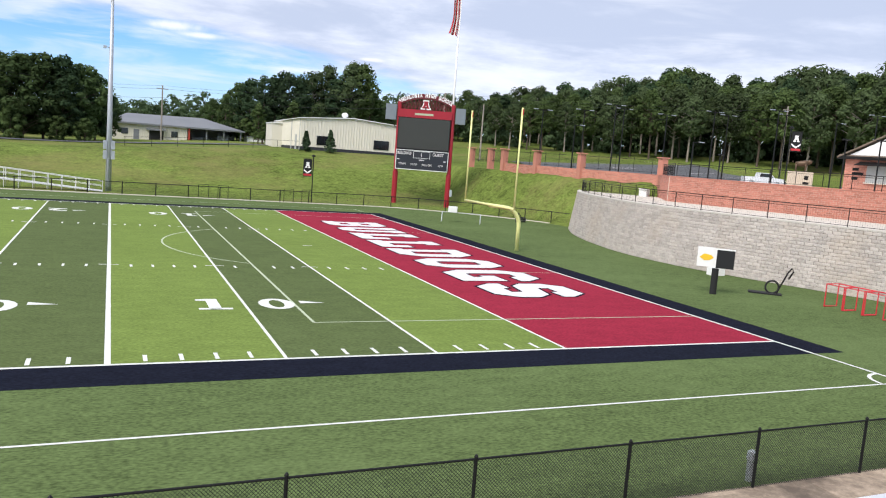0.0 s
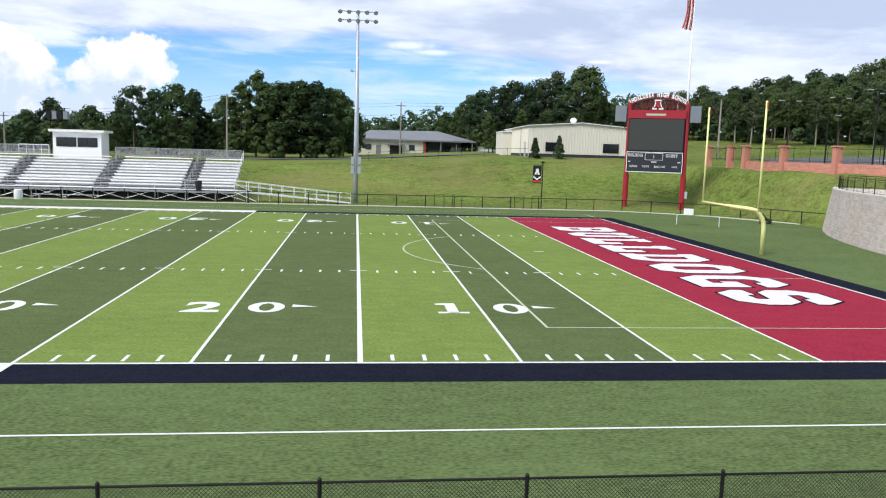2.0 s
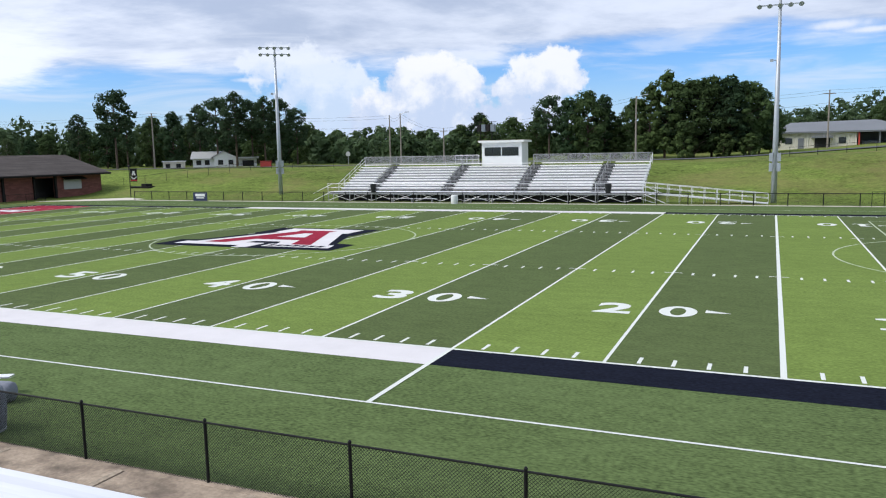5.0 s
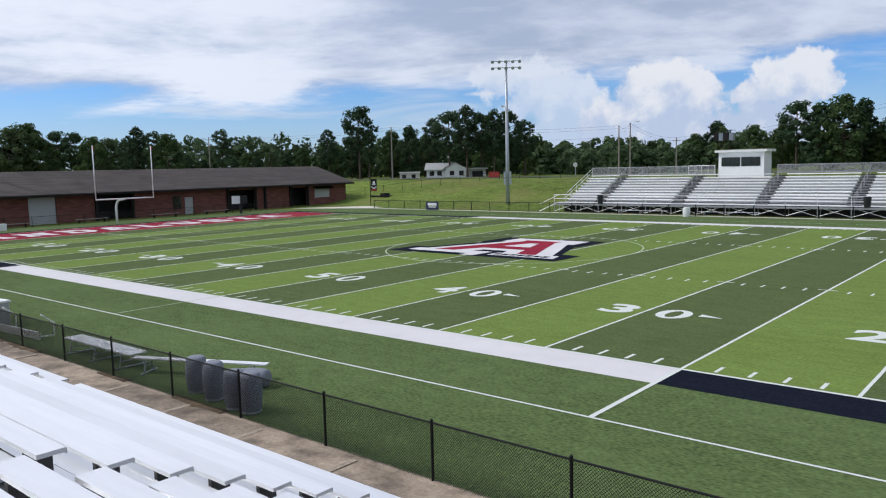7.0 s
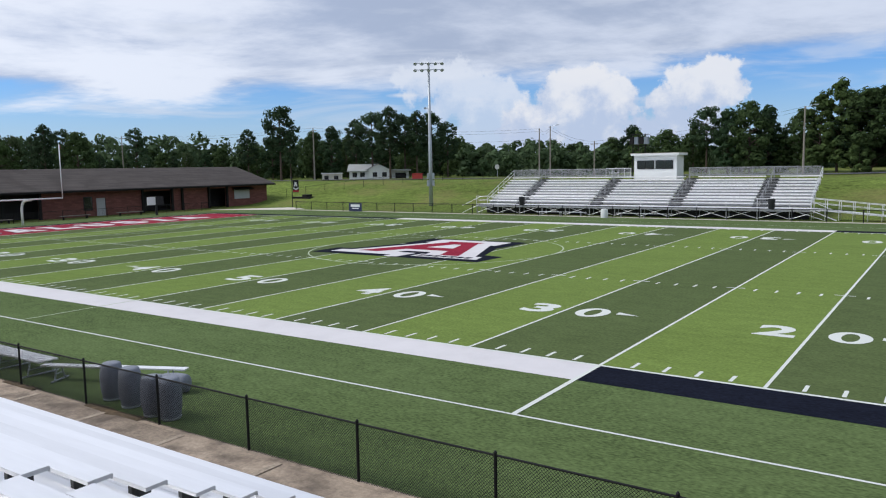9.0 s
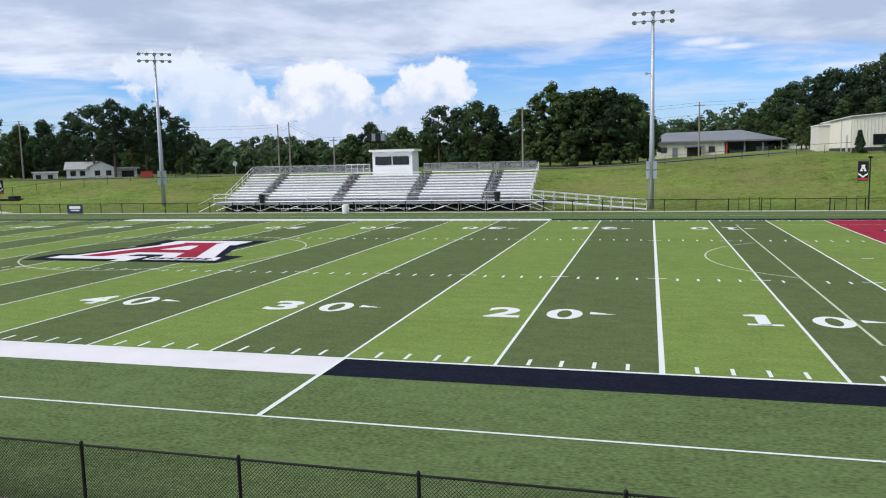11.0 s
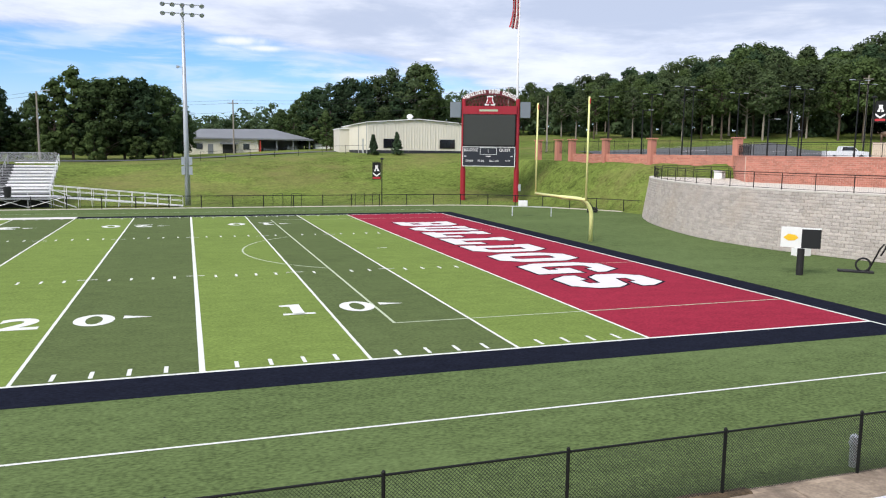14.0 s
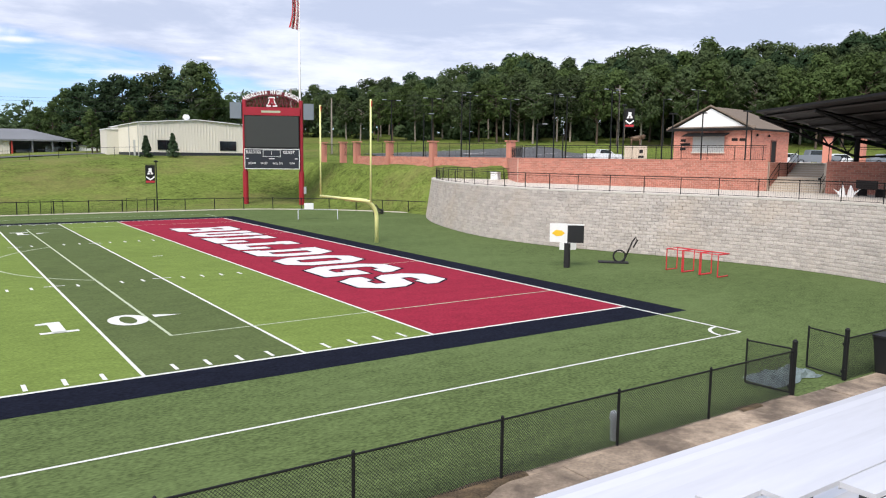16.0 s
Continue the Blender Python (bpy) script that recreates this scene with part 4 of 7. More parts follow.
for i in range(4):
    part("speaker", Geo().box(-1.15 + i * 0.62, -0.62 + i * 0.62, -0.3, 0.3, 8.3, 9.2, 0.04), SPEAKER if i % 2 else DARK_STEEL, rack)
part("frame", Geo().tube([(-1.2, 0, 9.5), (1.4, 0, 9.5)], 0.04, 6).tube([(-1.2, 0, 8.1), (1.4, 0, 8.1)], 0.04, 6), DARK_STEEL, rack)
ramp = thing("access_ramp", "silver aluminium access ramp with double handrails", "ramp")
for y in (FY - 0.6, FY + 0.9):
    part("handrail", Geo().tube([(FX1 + 0.3, y, FZ + 1.0), (-14.4, y, 1.0)], 0.03, 6).tube([(FX1 + 0.3, y, FZ + 0.55), (-14.4, y, 0.55)], 0.025, 6), ALU, ramp)
for i in range(11):
    t = i / 10
    x, z = FX1 + 0.3 + (-14.4 - FX1 - 0.3) * t, FZ * (1 - t) + 0.05
    for y in (FY - 0.6, FY + 0.9):
        part("ramp_post", Geo().tube([(x, y, 0), (x, y, z + 0.98)], 0.03, 6), ALU, ramp)
part("ramp_deck", Geo().add([(FX1 + 0.3, FY - 0.6, FZ), (-14.4, FY - 0.6, 0.06), (-14.4, FY + 0.9, 0.06), (FX1 + 0.3, FY + 0.9, FZ), (FX1 + 0.3, FY - 0.6, FZ - 0.15), (-14.4, FY - 0.6, 0.0), (-14.4, FY + 0.9, 0.0), (FX1 + 0.3, FY + 0.9, FZ - 0.15)], [(0, 1, 2, 3), (4, 7, 6, 5), (0, 4, 5, 1), (3, 2, 6, 7)]), ALU, ramp)


# ---- floodlight masts ----
def floodlight(x, y, rz):
    root = thing("floodlight_mast", "tall galvanised floodlight mast with two rows of lamps", "floodlight", "floodlight masts", x, y, 0, rz)
    part("mast", Geo().tube([(0, 0, -0.3), (0, 0, 7), (0, 0, 20.6)], [0.30, 0.25, 0.14], 12), GALV, root, smooth=True)
    for z in (19.6, 20.5):
        bar = part("crossarm", Geo().box(-2.05, 2.05, -0.06, 0.06, z - 0.05, z + 0.05), GALV, root)
        for i in range(5):
            u = -1.9 + 0.95 * i
            lamp = part("lamp", Geo().lathe((0, 0, 0), [(0.06, 0.24), (0.15, 0.17), (0.26, 0.0), (0.25, -0.03)], 10).move(Matrix.Translation((u, -0.30, z - 0.12)) @ Matrix.Rotation(radians(-52), 4, "X")), GALV, bar)
            part("lens", Geo().lathe((0, 0, 0), [(0.22, -0.032), (0.22, -0.04)], 10).move(Matrix.Translation((u, -0.30, z - 0.12)) @ Matrix.Rotation(radians(-52), 4, "X")), LENS, bar)
    for z in (3.2, 4.2):
        part("control_box", Geo().box(-0.55, -0.18, -0.28, 0.28, z, z + 0.85, 0.02).box(0.18, 0.55, -0.28, 0.28, z, z + 0.85, 0.02), GALV, root)
    part("bracket", Geo().tube([(0, 0, 14.2), (-0.5, -0.2, 14.25)], 0.04, 6).box(-0.75, -0.45, -0.35, -0.1, 14.1, 14.35), GALV, root)
    return root


floodlight(-13.9, 64.0, 0)
floodlight(-77.6, 69.0, 35)


# ---- scoreboard ----
def text_mesh(s, wide, tall, m, bold=0.01):
    me = glyph(s, wide, tall, bold)
    me.materials.clear()
    me.materials.append(m)
    return me


UP = Matrix.Rotation(radians(90), 4, "X")
sb = thing("scoreboard", "tall red-framed scoreboard with a dark video screen and arched crest", "scoreboard", x=17.8, y=66.5, rz=math.degrees(math.atan2(-2.6, 5.9)))
SW = 6.45
for x in (0.0, SW):
    part("column", Geo().tube([(x, 0, -0.3), (x, 0, 3.9)], 0.32, 14).tube([(x, 0, 3.9), (x, 0, 12.2)], 0.25, 14), RED_STEEL, sb, smooth=False)
part("video_screen", Geo().box(0.05, SW - 0.3, -0.42, 0.1, 6.75, 10.35), SCREEN, sb)
part("screen_frame", Geo().box(-0.02, 0.05, -0.45, 0.12, 6.6, 10.4).box(SW - 0.3, SW - 0.22, -0.45, 0.12, 6.6, 10.4).box(-0.02, SW - 0.22, -0.45, 0.12, 6.62, 6.75), BLACK_STEEL, sb)
band = part("name_band", Geo().box(-0.1, SW - 0.12, -0.46, 0.15, 10.4, 11.35), RED_STEEL, sb)
part("letter_bar", Geo().box(1.9, 4.1, -0.47, -0.465, 10.72, 10.95), TURF_FAINT, band)
panel = part("score_panel", Geo().box(-0.05, SW - 0.2, -0.5, 0.0, 4.2, 6.55), PANEL, sb)
g = Geo()
for x0, x1, z0, z1 in ((-0.05, SW - 0.2, 4.2, 4.27), (-0.05, SW - 0.2, 6.48, 6.55), (-0.05, 0.02, 4.2, 6.55), (SW - 0.27, SW - 0.2, 4.2, 6.55), (2.05, 4.05, 5.62, 5.66), (2.05, 4.05, 6.40, 6.44), (2.05, 2.09, 5.62, 6.44), (4.01, 4.05, 5.62, 6.44)):
    g.box(x0, x1, -0.515, -0.50, z0, z1)
part("panel_edge", g, WHITE, panel)
for s, x, z, w, h in (("BULLDOGS", 0.15, 5.98, 1.65, 0.36), ("GUEST", 4.35, 5.98, 1.35, 0.36), ("DOWN", 0.35, 4.75, 0.85, 0.24), ("TO GO", 1.75, 4.75, 0.8, 0.24), ("BALL ON", 3.15, 4.75, 1.15, 0.24), ("QTR", 5.1, 4.75, 0.6, 0.24)):
    part("lettering", text_mesh(s, w, h, TURF_WHITE, 0.02), None, panel, m=pose(x, -0.506, z) @ UP)
part("lettering", Geo().box(3.0, 3.06, -0.508, -0.502, 5.85, 6.25), TURF_WHITE, panel)
for x, z, w in ((0.15, 5.35, 0.25), (5.7, 5.35, 0.3), (2.75, 5.35, 0.6)):
    part("letter_bar", Geo().box(x, x + w, -0.508, -0.502, z, z + 0.12), TURF_WHITE, panel)
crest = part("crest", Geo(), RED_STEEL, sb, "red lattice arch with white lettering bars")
g = Geo()
R, CZ, CX = 6.08, 6.77, SW / 2 - 0.1
for i in range(20):
    a0, a1 = radians(90 + 30 - 3 * i), radians(90 + 30 - 3 * i - 3)
    g.add([(CX + r * math.cos(a), y, CZ + r * math.sin(a)) for y in (-0.2, 0.1) for a in (a0, a1) for r in (R - 0.16, R - 0.04)], [(0, 1, 3, 2), (4, 6, 7, 5), (1, 5, 7, 3), (0, 2, 6, 4)])
arch = lambda x: CZ + math.sqrt((R - 0.1) ** 2 - (x - CX) ** 2)
for i in range(14):
    x, x2 = 0.2 + i * (SW - 0.6) / 14, 0.2 + (i + 1) * (SW - 0.6) / 14
    g.tube([(x, 0, 11.35), (x2, 0, arch(x2))], 0.045, 5).tube([(x, 0, arch(x)), (x2, 0, 11.35)], 0.045, 5).tube([(x, 0, 11.35), (x, 0, arch(x))], 0.04, 5)
part("lattice", g, MAROON, crest)
for i in range(20):
    a0, a1 = radians(90 + 30.5 - 3.05 * i), radians(90 + 30.5 - 3.05 * i - 3.05)
    rim = Geo().add([(CX + r * math.cos(a), y, CZ + r * math.sin(a)) for y in (-0.02, 0.06) for a in (a0, a1) for r in (R - 0.02, R + 0.42)], [(0, 1, 3, 2), (4, 6, 7, 5), (1, 5, 7, 3), (0, 2, 6, 4)])
    part("arch_plate", rim, MAROON, crest)
ARCH_WORDS = "ANDALUSIA HIGH SCHOOL"
for i, ch in enumerate(ARCH_WORDS):
    if ch == " ":
        continue
    a = radians(29.6 - 59.2 * i / (len(ARCH_WORDS) - 1))
    wide = 0.15 if ch == "I" else 0.29
    part("letter", text_mesh(ch, wide, 0.52, WHITE, 0.055), None, crest, "white capital letter" if i == 0 else "", m=pose(CX - (R + 0.02) * math.sin(a), -0.06, CZ + (R + 0.02) * math.cos(a)) @ Matrix.Rotation(-a, 4, "Y") @ UP @ Matrix.Translation((-wide / 2, 0, 0)))


def letter_a(w, h):
    """A plain slab letter shape of a badge."""
    return [(0, 0), (.42, 0), (.42, .2), (.34, .2), (.38, .34), (.62, .34), (.66, .2), (.58, .2), (.58, 0), (1, 0), (1, .2), (.9, .2), (.72, .8), (.8, .8), (.8, 1), (.2, 1), (.2, .8), (.28, .8), (.1, .2), (0, .2)]


badge = [(CX - 0.62 + 1.24 * u, 11.42 + 1.12 * v) for u, v in letter_a(1, 1)]
part("badge", Geo().prism_y(badge, -0.3, -0.22), WHITE, crest)
part("badge_fill", Geo().prism_y([(CX + (x - CX) * 0.70, 11.98 + (z - 11.98) * 0.74) for x, z in badge], -0.315, -0.302), RED_STEEL, crest)
for x0, x1 in ((-1.62, -0.32), (SW + 0.30, SW + 1.5)):
    sp = part("loudspeaker", Geo().box(x0, x1, -0.3, 0.9, 10.0, 11.85, 0.05), SPEAKER, sb)
    part("bracket", Geo().tube([(x0 + 0.5, 0, 10.0), (0 if x0 < 0 else SW, 0, 8.8)], 0.05, 6).tube([(x0 + 0.2, 0, 10.0), (x1 - 0.1, 0, 9.7)], 0.04, 6), DARK_STEEL, sp)
for z in (6.55, 10.35):
    part("walkway_bar", Geo().box(-0.2, SW, 0.15, 0.45, z, z + 0.08), DARK_STEEL, sb)
part("meter_box", Geo().box(SW + 0.25, SW + 0.55, -0.25, 0.1, 1.3, 2.1), GALV, sb)
pole = thing("flagpole", "tall white flagpole behind the scoreboard", "flagpole", x=24.35, y=65.6)
part("pole", Geo().tube([(0, 0, 0), (0, 0, 27.5)], [0.16, 0.09], 10), WHITE, pole, smooth=True)
part("finial", Geo().lathe((0, 0, 27.5), [(0.03, 0), (0.12, 0.1), (0.12, 0.2), (0.03, 0.3)], 10), WHITE, pole)
flag = thing("flag", "limp striped red and white flag with a blue corner", "flag", x=24.2, y=65.45, z=18.9)


def flag_fold(s0, s1, z1, n=14, m=3):
    """One stripe of the limp flag: a hanging band between the shares s0 and s1 of its width."""
    g = Geo()
    for j in range(m + 1):
        for i in range(n + 1):
            f, s = i / n, s0 + (s1 - s0) * j / m
            z = z1 - 1.3 * s - (6.0 - 1.5 * s) * f
            x = -s * (0.95 - 0.35 * f) - 0.55 * f * f * s - 0.12 * f * math.sin(5 * f + 2)
            g.v.append((x, 0.22 * math.sin(s * 11 + f * 1.6) * (0.3 + s), z))
    g.f = [(j * (n + 1) + i, j * (n + 1) + i + 1, (j + 1) * (n + 1) + i + 1, (j + 1) * (n + 1) + i) for j in range(m) for i in range(n)]
    return g


for i in range(9):
    part("stripe", flag_fold(i / 9, (i + 1) / 9, 7.6), FLAG_RED if i % 2 == 0 else FLAG_WHITE, flag)
part("canton", flag_fold(0.0, 0.45, 7.9, 4).move(Matrix.Translation((0, -0.05, 0)) @ Matrix.Translation((0, 0, 5.2)) @ Matrix.Diagonal((1, 1, 0.33, 1))), FLAG_BLUE, flag)


# ---- goals ----
def goal(x, s):
    root = thing("goal_post", "pale yellow gooseneck football goal post", "goal post", "goal posts", x, WIDE / 2 + 0.2, 0, 0 if s > 0 else 180)
    neck = [(2.45, 0, -0.1), (2.45, 0, 1.7)] + [(2.45 - 1.2 * (1 - math.cos(a)), 0, 1.7 + 1.2 * math.sin(a)) for a in (radians(15 * i) for i in range(1, 7))] + [(0.1, 0, 3.0)]
    m = POST_YELLOW if s > 0 else WHITE
    part("gooseneck", Geo().tube(neck, 0.135, 12), m, root, smooth=True)
    part("crossbar", Geo().tube([(0, -3.6, 3.05), (0, 3.6, 3.05)], 0.085, 10), m, root, smooth=True)
    for y in (-3.58, 3.58):
        part("upright", Geo().tube([(0, y, 3.0), (0, y, 9.3)], 0.058, 10), m, root, smooth=True)
        part("ribbon", Geo().box(-0.01, 0.01, y - 0.16, y - 0.05, 8.85, 9.2), FLAG_RED, root)


goal(9.3, 1)
goal(-101.9, -1)


# ---- retaining wall and lower terrace ----
RW = smooth_path([(29.55, 44.8), (27.0, 41.2), (24.35, 36.15), (22.2, 30.2), (20.9, 24.2), (21.1, 18.2), (22.6, 13.0), (24.3, 8.4), (25.3, 4.2), (25.5, 0.4), (24.9, -3.0), (23.6, -6.4), (21.4, -9.6), (18.8, -12.6)], 8)
WALL_H, COURSE, LONG = 3.66, 0.203, 0.46
wall_body = Geo()
for (a, b) in zip(RW, RW[1:]):
    wall_body.obox(a, b, 0.7, -0.4, WALL_H, 0.62)
retaining = structure("wall_retaining", wall_body, JOINT, "curved grey split-face block retaining wall", "wall")


def block_mesh(n, h, d):
    """A split-face block: proud, uneven front at y < 0."""
    g = Geo()
    r = random.uniform
    f = [(0.012, -0.005 + r(-.008, .008), 0.012), (n - 0.012, -0.005 + r(-.008, .008), 0.012), (n - 0.012, -0.005 + r(-.008, .008), h - 0.012), (0.012, -0.005 + r(-.008, .008), h - 0.012)]
    b = [(0.004, 0.03, 0.004), (n - 0.004, 0.03, 0.004), (n - 0.004, 0.03, h - 0.004), (0.004, 0.03, h - 0.004)]
    e = [(0.004, d, 0.004), (n - 0.004, d, 0.004), (n - 0.004, d, h - 0.004), (0.004, d, h - 0.004)]
    c = (n * r(.4, .6), -0.016 + r(-.010, .010), h * r(.4, .6))
    g.v = f + b + e + [c]
    g.f = [(0, 1, 12), (1, 2, 12), (2, 3, 12), (3, 0, 12)] + [(i + 4, (i + 1) % 4 + 4, (i + 1) % 4, i) for i in range(4)] + [(i + 8, (i + 1) % 4 + 8, (i + 1) % 4 + 4, i + 4) for i in range(4)]
    return g


blocks = [block_mesh(LONG, COURSE, 0.22) for _ in range(6)]
block_data = [b.mesh("block", BLOCK) for b in blocks]
rest, near_blocks = Geo(), []
for c in range(18):
    for i, (p, d) in enumerate(between([RW[0], *RW[1:]], LONG)):
        off = (c % 2) * LONG / 2
        n = Vector((-d.y, d.x))
        q = p + d * off + n * (0.030 * c - 0.32)
        m = Matrix.Translation((q.x, q.y, c * COURSE)) @ Matrix.Rotation(math.atan2(d.y, d.x), 4, "Z")
        k = (i * 7 + c * 3) % 6
        if -3.0 < p.y < 4.4 and p.x > 23.5 and len(near_blocks) < 290:
            near_blocks.append((k, m))
        else:
            j = len(rest.v)
            rest.v += [tuple(m @ Vector(v)) for v in blocks[k].v]
            rest.f += [tuple(j + t for t in f) for f in blocks[k].f]
part("blocks", rest, BLOCK, retaining, "courses of grey split-face blocks", kind="stuff")
cap = Geo()
for i, (p, d) in enumerate(between(RW, 0.61)):
    n = Vector((-d.y, d.x))
    q = p + n * 0.24
    g = Geo().box(0.005, 0.605, -0.06, 0.36, 0, 0.095)
    m = Matrix.Translation((q.x, q.y, WALL_H + random.uniform(0, 0.004))) @ Matrix.Rotation(math.atan2(d.y, d.x), 4, "Z")
    j = len(cap.v)
    cap.v += [tuple(m @ Vector(v)) for v in g.v]
    cap.f += [tuple(j + t for t in f) for f in g.f]
part("cap_stones", cap, CAP, retaining, "flat concrete cap stones", kind="stuff")
PLAZA, UPPER = 3.70, 5.72
inner = [(p[0] + 0.9, p[1]) for p in RW]
structure("terrace", Geo().prism(inner + [(52, -12.6), (52, 20), (37.0, 36.5), (31.2, 42.6)], 3.2, PLAZA), PALE_CONCRETE, "pale concrete lower terrace behind the retaining wall", "terrace")


def guard_rail(label, pts, h=1.07, step=2.2, z=0.0, picket=0.0, tip=0.12):
    """Black steel guard rail with posts and two or three rails; pts in plan."""
    root = thing("guard_rail", label, "railing")
    post = Geo().tube([(0, 0, 0), (0, 0, h - 0.05), (0.03, 0, h)], 0.028, 6).mesh("post", DARK_STEEL)
    pp = between([p[:2] for p in pts], step)
    for p, d in pp:
        part("post", post, None, root, m=pose(p.x, p.y, z))
    for hh, r in ((h, 0.03), (h - 0.14, 0.016), (0.12, 0.016)):
        part("rail", Geo().tube([(*p[:2], z + hh) for p in pts], r, 6), DARK_STEEL, root)
    if picket:
        g = Geo()
        for p, d in between([p[:2] for p in pts], picket):
            g.tube([(p.x, p.y, z + 0.12), (p.x, p.y, z + h - 0.14)], 0.0055, 4, cap=False)
        part("pickets", g, DARK_STEEL, root, kind="stuff")
    return root


rail_line = [(RW[i][0] + 0.75, RW[i][1]) for i in range(2, len(RW), 2)]
guard_rail("black steel guard rail along the top of the retaining wall", rail_line, 1.1, 2.3, PLAZA, 0.13)
guard_rail("black steel guard rail closing the end of the terrace", [(30.7, 44.3), (31.9, 42.2), (35.0, 38.6)], 1.1, 1.6, PLAZA, 0.13)


# ---- brick terrace wall and upper terrace ----
def brick_run(parent, a, b, z0, z1, thick=0.3, mortar=None, brick=None, rows=0.15, long=0.42, parts=0):
    """A brick wall along a-b: mortar core with proud bricks on the side that faces the field."""
    mortar, brick = mortar or MORTAR, brick or BRICK
    part("core", Geo().obox(a, b, thick, z0, z1, 0), mortar, parent)
    d = Vector((b[0] - a[0], b[1] - a[1]))
    n = d.length
    d.normalize()
    face = Vector((d.y, -d.x)) * (thick / 2)
    g = Geo()
    ang = math.atan2(d.y, d.x)
    c, z = 0, z0
    while z < z1 - 0.02:
        h = min(rows, z1 - z)
        s = -(c % 2) * long / 2
        while s < n:
            s0, s1 = max(0, s), min(n, s + long)
            if s1 - s0 > 0.03:
                p = Vector(a[:2]) + face
                q = [p + d * (s0 + 0.012), p + d * (s1 - 0.012)]
                o = Vector((d.y, -d.x)) * 0.014
                g.add([(q[0].x, q[0].y, z + 0.012), (q[1].x, q[1].y, z + 0.012), (q[1].x, q[1].y, z + h), (q[0].x, q[0].y, z + h),
                       (q[0].x + o.x, q[0].y + o.y, z + 0.012), (q[1].x + o.x, q[1].y + o.y, z + 0.012), (q[1].x + o.x, q[1].y + o.y, z + h), (q[0].x + o.x, q[0].y + o.y, z + h)],
                      [(4, 5, 6, 7), (0, 1, 5, 4), (3, 7, 6, 2), (0, 4, 7, 3), (1, 2, 6, 5)])
            s += long
        z += rows
        c += 1
    part("bricks", g, brick, parent, "courses of red brick" if brick is BRICK else "courses of brown brick", kind="stuff")


terrace_wall = thing("wall_terrace", "red brick terrace wall with a flat coping", "wall", kind="structure")
for a, b in (((40.5, 46.5), (29.8, 31.2)), ((29.8, 31.2), (36.3, 11.4))):
    brick_run(terrace_wall, a, b, PLAZA - 0.05, UPPER + 0.06)
    part("coping", Geo().obox(a, b, 0.4, UPPER + 0.06, UPPER + 0.14), BRICK, terrace_wall)
SO, sd, sn = Vector((36.3, 11.4)), Vector((0.985, 0.17)), Vector((0.17, -0.985))
STAIR_W, TREAD_D = 3.7, 0.31
SR = SO + sn * STAIR_W
RUN = 11 * TREAD_D + 1.5
se, sf = SO + sd * RUN, SR + sd * RUN
structure("upper_terrace", Geo().prism([(29.95, 31.2), (36.4, 11.55), tuple(se), tuple(sf), tuple(SR + sd * 0.2), (46.0, -6), (66, -6), (66, 40), (42, 47)], 4.9, UPPER), PALE_CONCRETE, "pale concrete upper terrace before the brick building", "terrace")
up_line = [(30.2, 31.0), (32.4, 24.4), (34.4, 18.2), (36.5, 11.8)]
guard_rail("black picket railing on the brick terrace wall", up_line, 1.1, 2.0, UPPER + 0.1, 0.13)
guard_rail("black picket railing along the terrace return", [(30.2, 31.3), (33.6, 36.2), (37.2, 41.4)], 1.1, 2.0, UPPER + 0.1, 0.13)
# stairs
stairs = thing("terrace_stairs", "concrete stairs with black handrails up to the upper terrace", "stairs", kind="structure")
for i in range(12):
    back = TREAD_D * i + (1.5 if i > 5 else 0.0)
    z0, z1 = PLAZA + 0.168 * i, PLAZA + 0.168 * (i + 1)
    p, q = SO + sd * (back + 0.03), SR + sd * (back + 0.03)
    e, f = SO + sd * RUN, SR + sd * RUN
    st_ = part("step", Geo().prism([tuple(p), tuple(q), tuple(f), tuple(e)], z0, z1 - 0.05), TAN, stairs)
    p, q = SO + sd * back, SR + sd * back
    part("tread", Geo().prism([tuple(p), tuple(q), tuple(f), tuple(e)], z1 - 0.05, z1), PALE_CONCRETE, st_)
for k in (0.03, 0.97):
    o = SO + sn * (STAIR_W * k)
    pts = [(0.0, 0.0), (5 * TREAD_D, 1.0), (6 * TREAD_D + 1.2, 1.0), (RUN, 2.0)]
    for h, r in ((1.0, 0.03), (0.55, 0.022)):
        part("handrail", Geo().tube([(*(o + sd * u), PLAZA + v + h) for u, v in pts], r, 6), DARK_STEEL, stairs)
    for u, v in pts:
        part("rail_post", Geo().tube([(*(o + sd * u), PLAZA + v), (*(o + sd * u), PLAZA + v + 1.0)], 0.03, 6), DARK_STEEL, stairs)
# brick cheeks of the stairs and the wall beyond
brick_run(terrace_wall, tuple(SO + sd * 0.2 - sn * 0.16), tuple(se - sn * 0.16), PLAZA - 0.05, UPPER + 0.02)
brick_run(terrace_wall, tuple(SR + sn * 0.2), (46.0, -6.0), PLAZA - 0.05, UPPER + 0.06)
part("coping", Geo().obox(tuple(SR + sn * 0.2), (46.0, -6.0), 0.4, UPPER + 0.06, UPPER + 0.14), BRICK, terrace_wall)
guard_rail("black railing on the brick wall beyond the stairs", [tuple(SR + sn * 0.3), (46.0, -5.8)], 1.0, 1.8, UPPER + 0.1)

# ---- brick refreshment building on the upper terrace ----
kiosk = thing("refreshment_building", "small red brick building with a brown hipped gable roof", "building", x=48.2, y=20.9, z=UPPER - 0.05, rz=math.degrees(math.atan2(0.989, -0.148)))
kiosk.scale = (0.93, 0.93, 0.95)
KW, KD, KH = 8.3, 8.5, 3.15
# local: x along the front towards the far end, y negative into the building
g = Geo().box(0, KW, -KD, 0, 0, KH)
part("wall", g, MORTAR, kiosk)
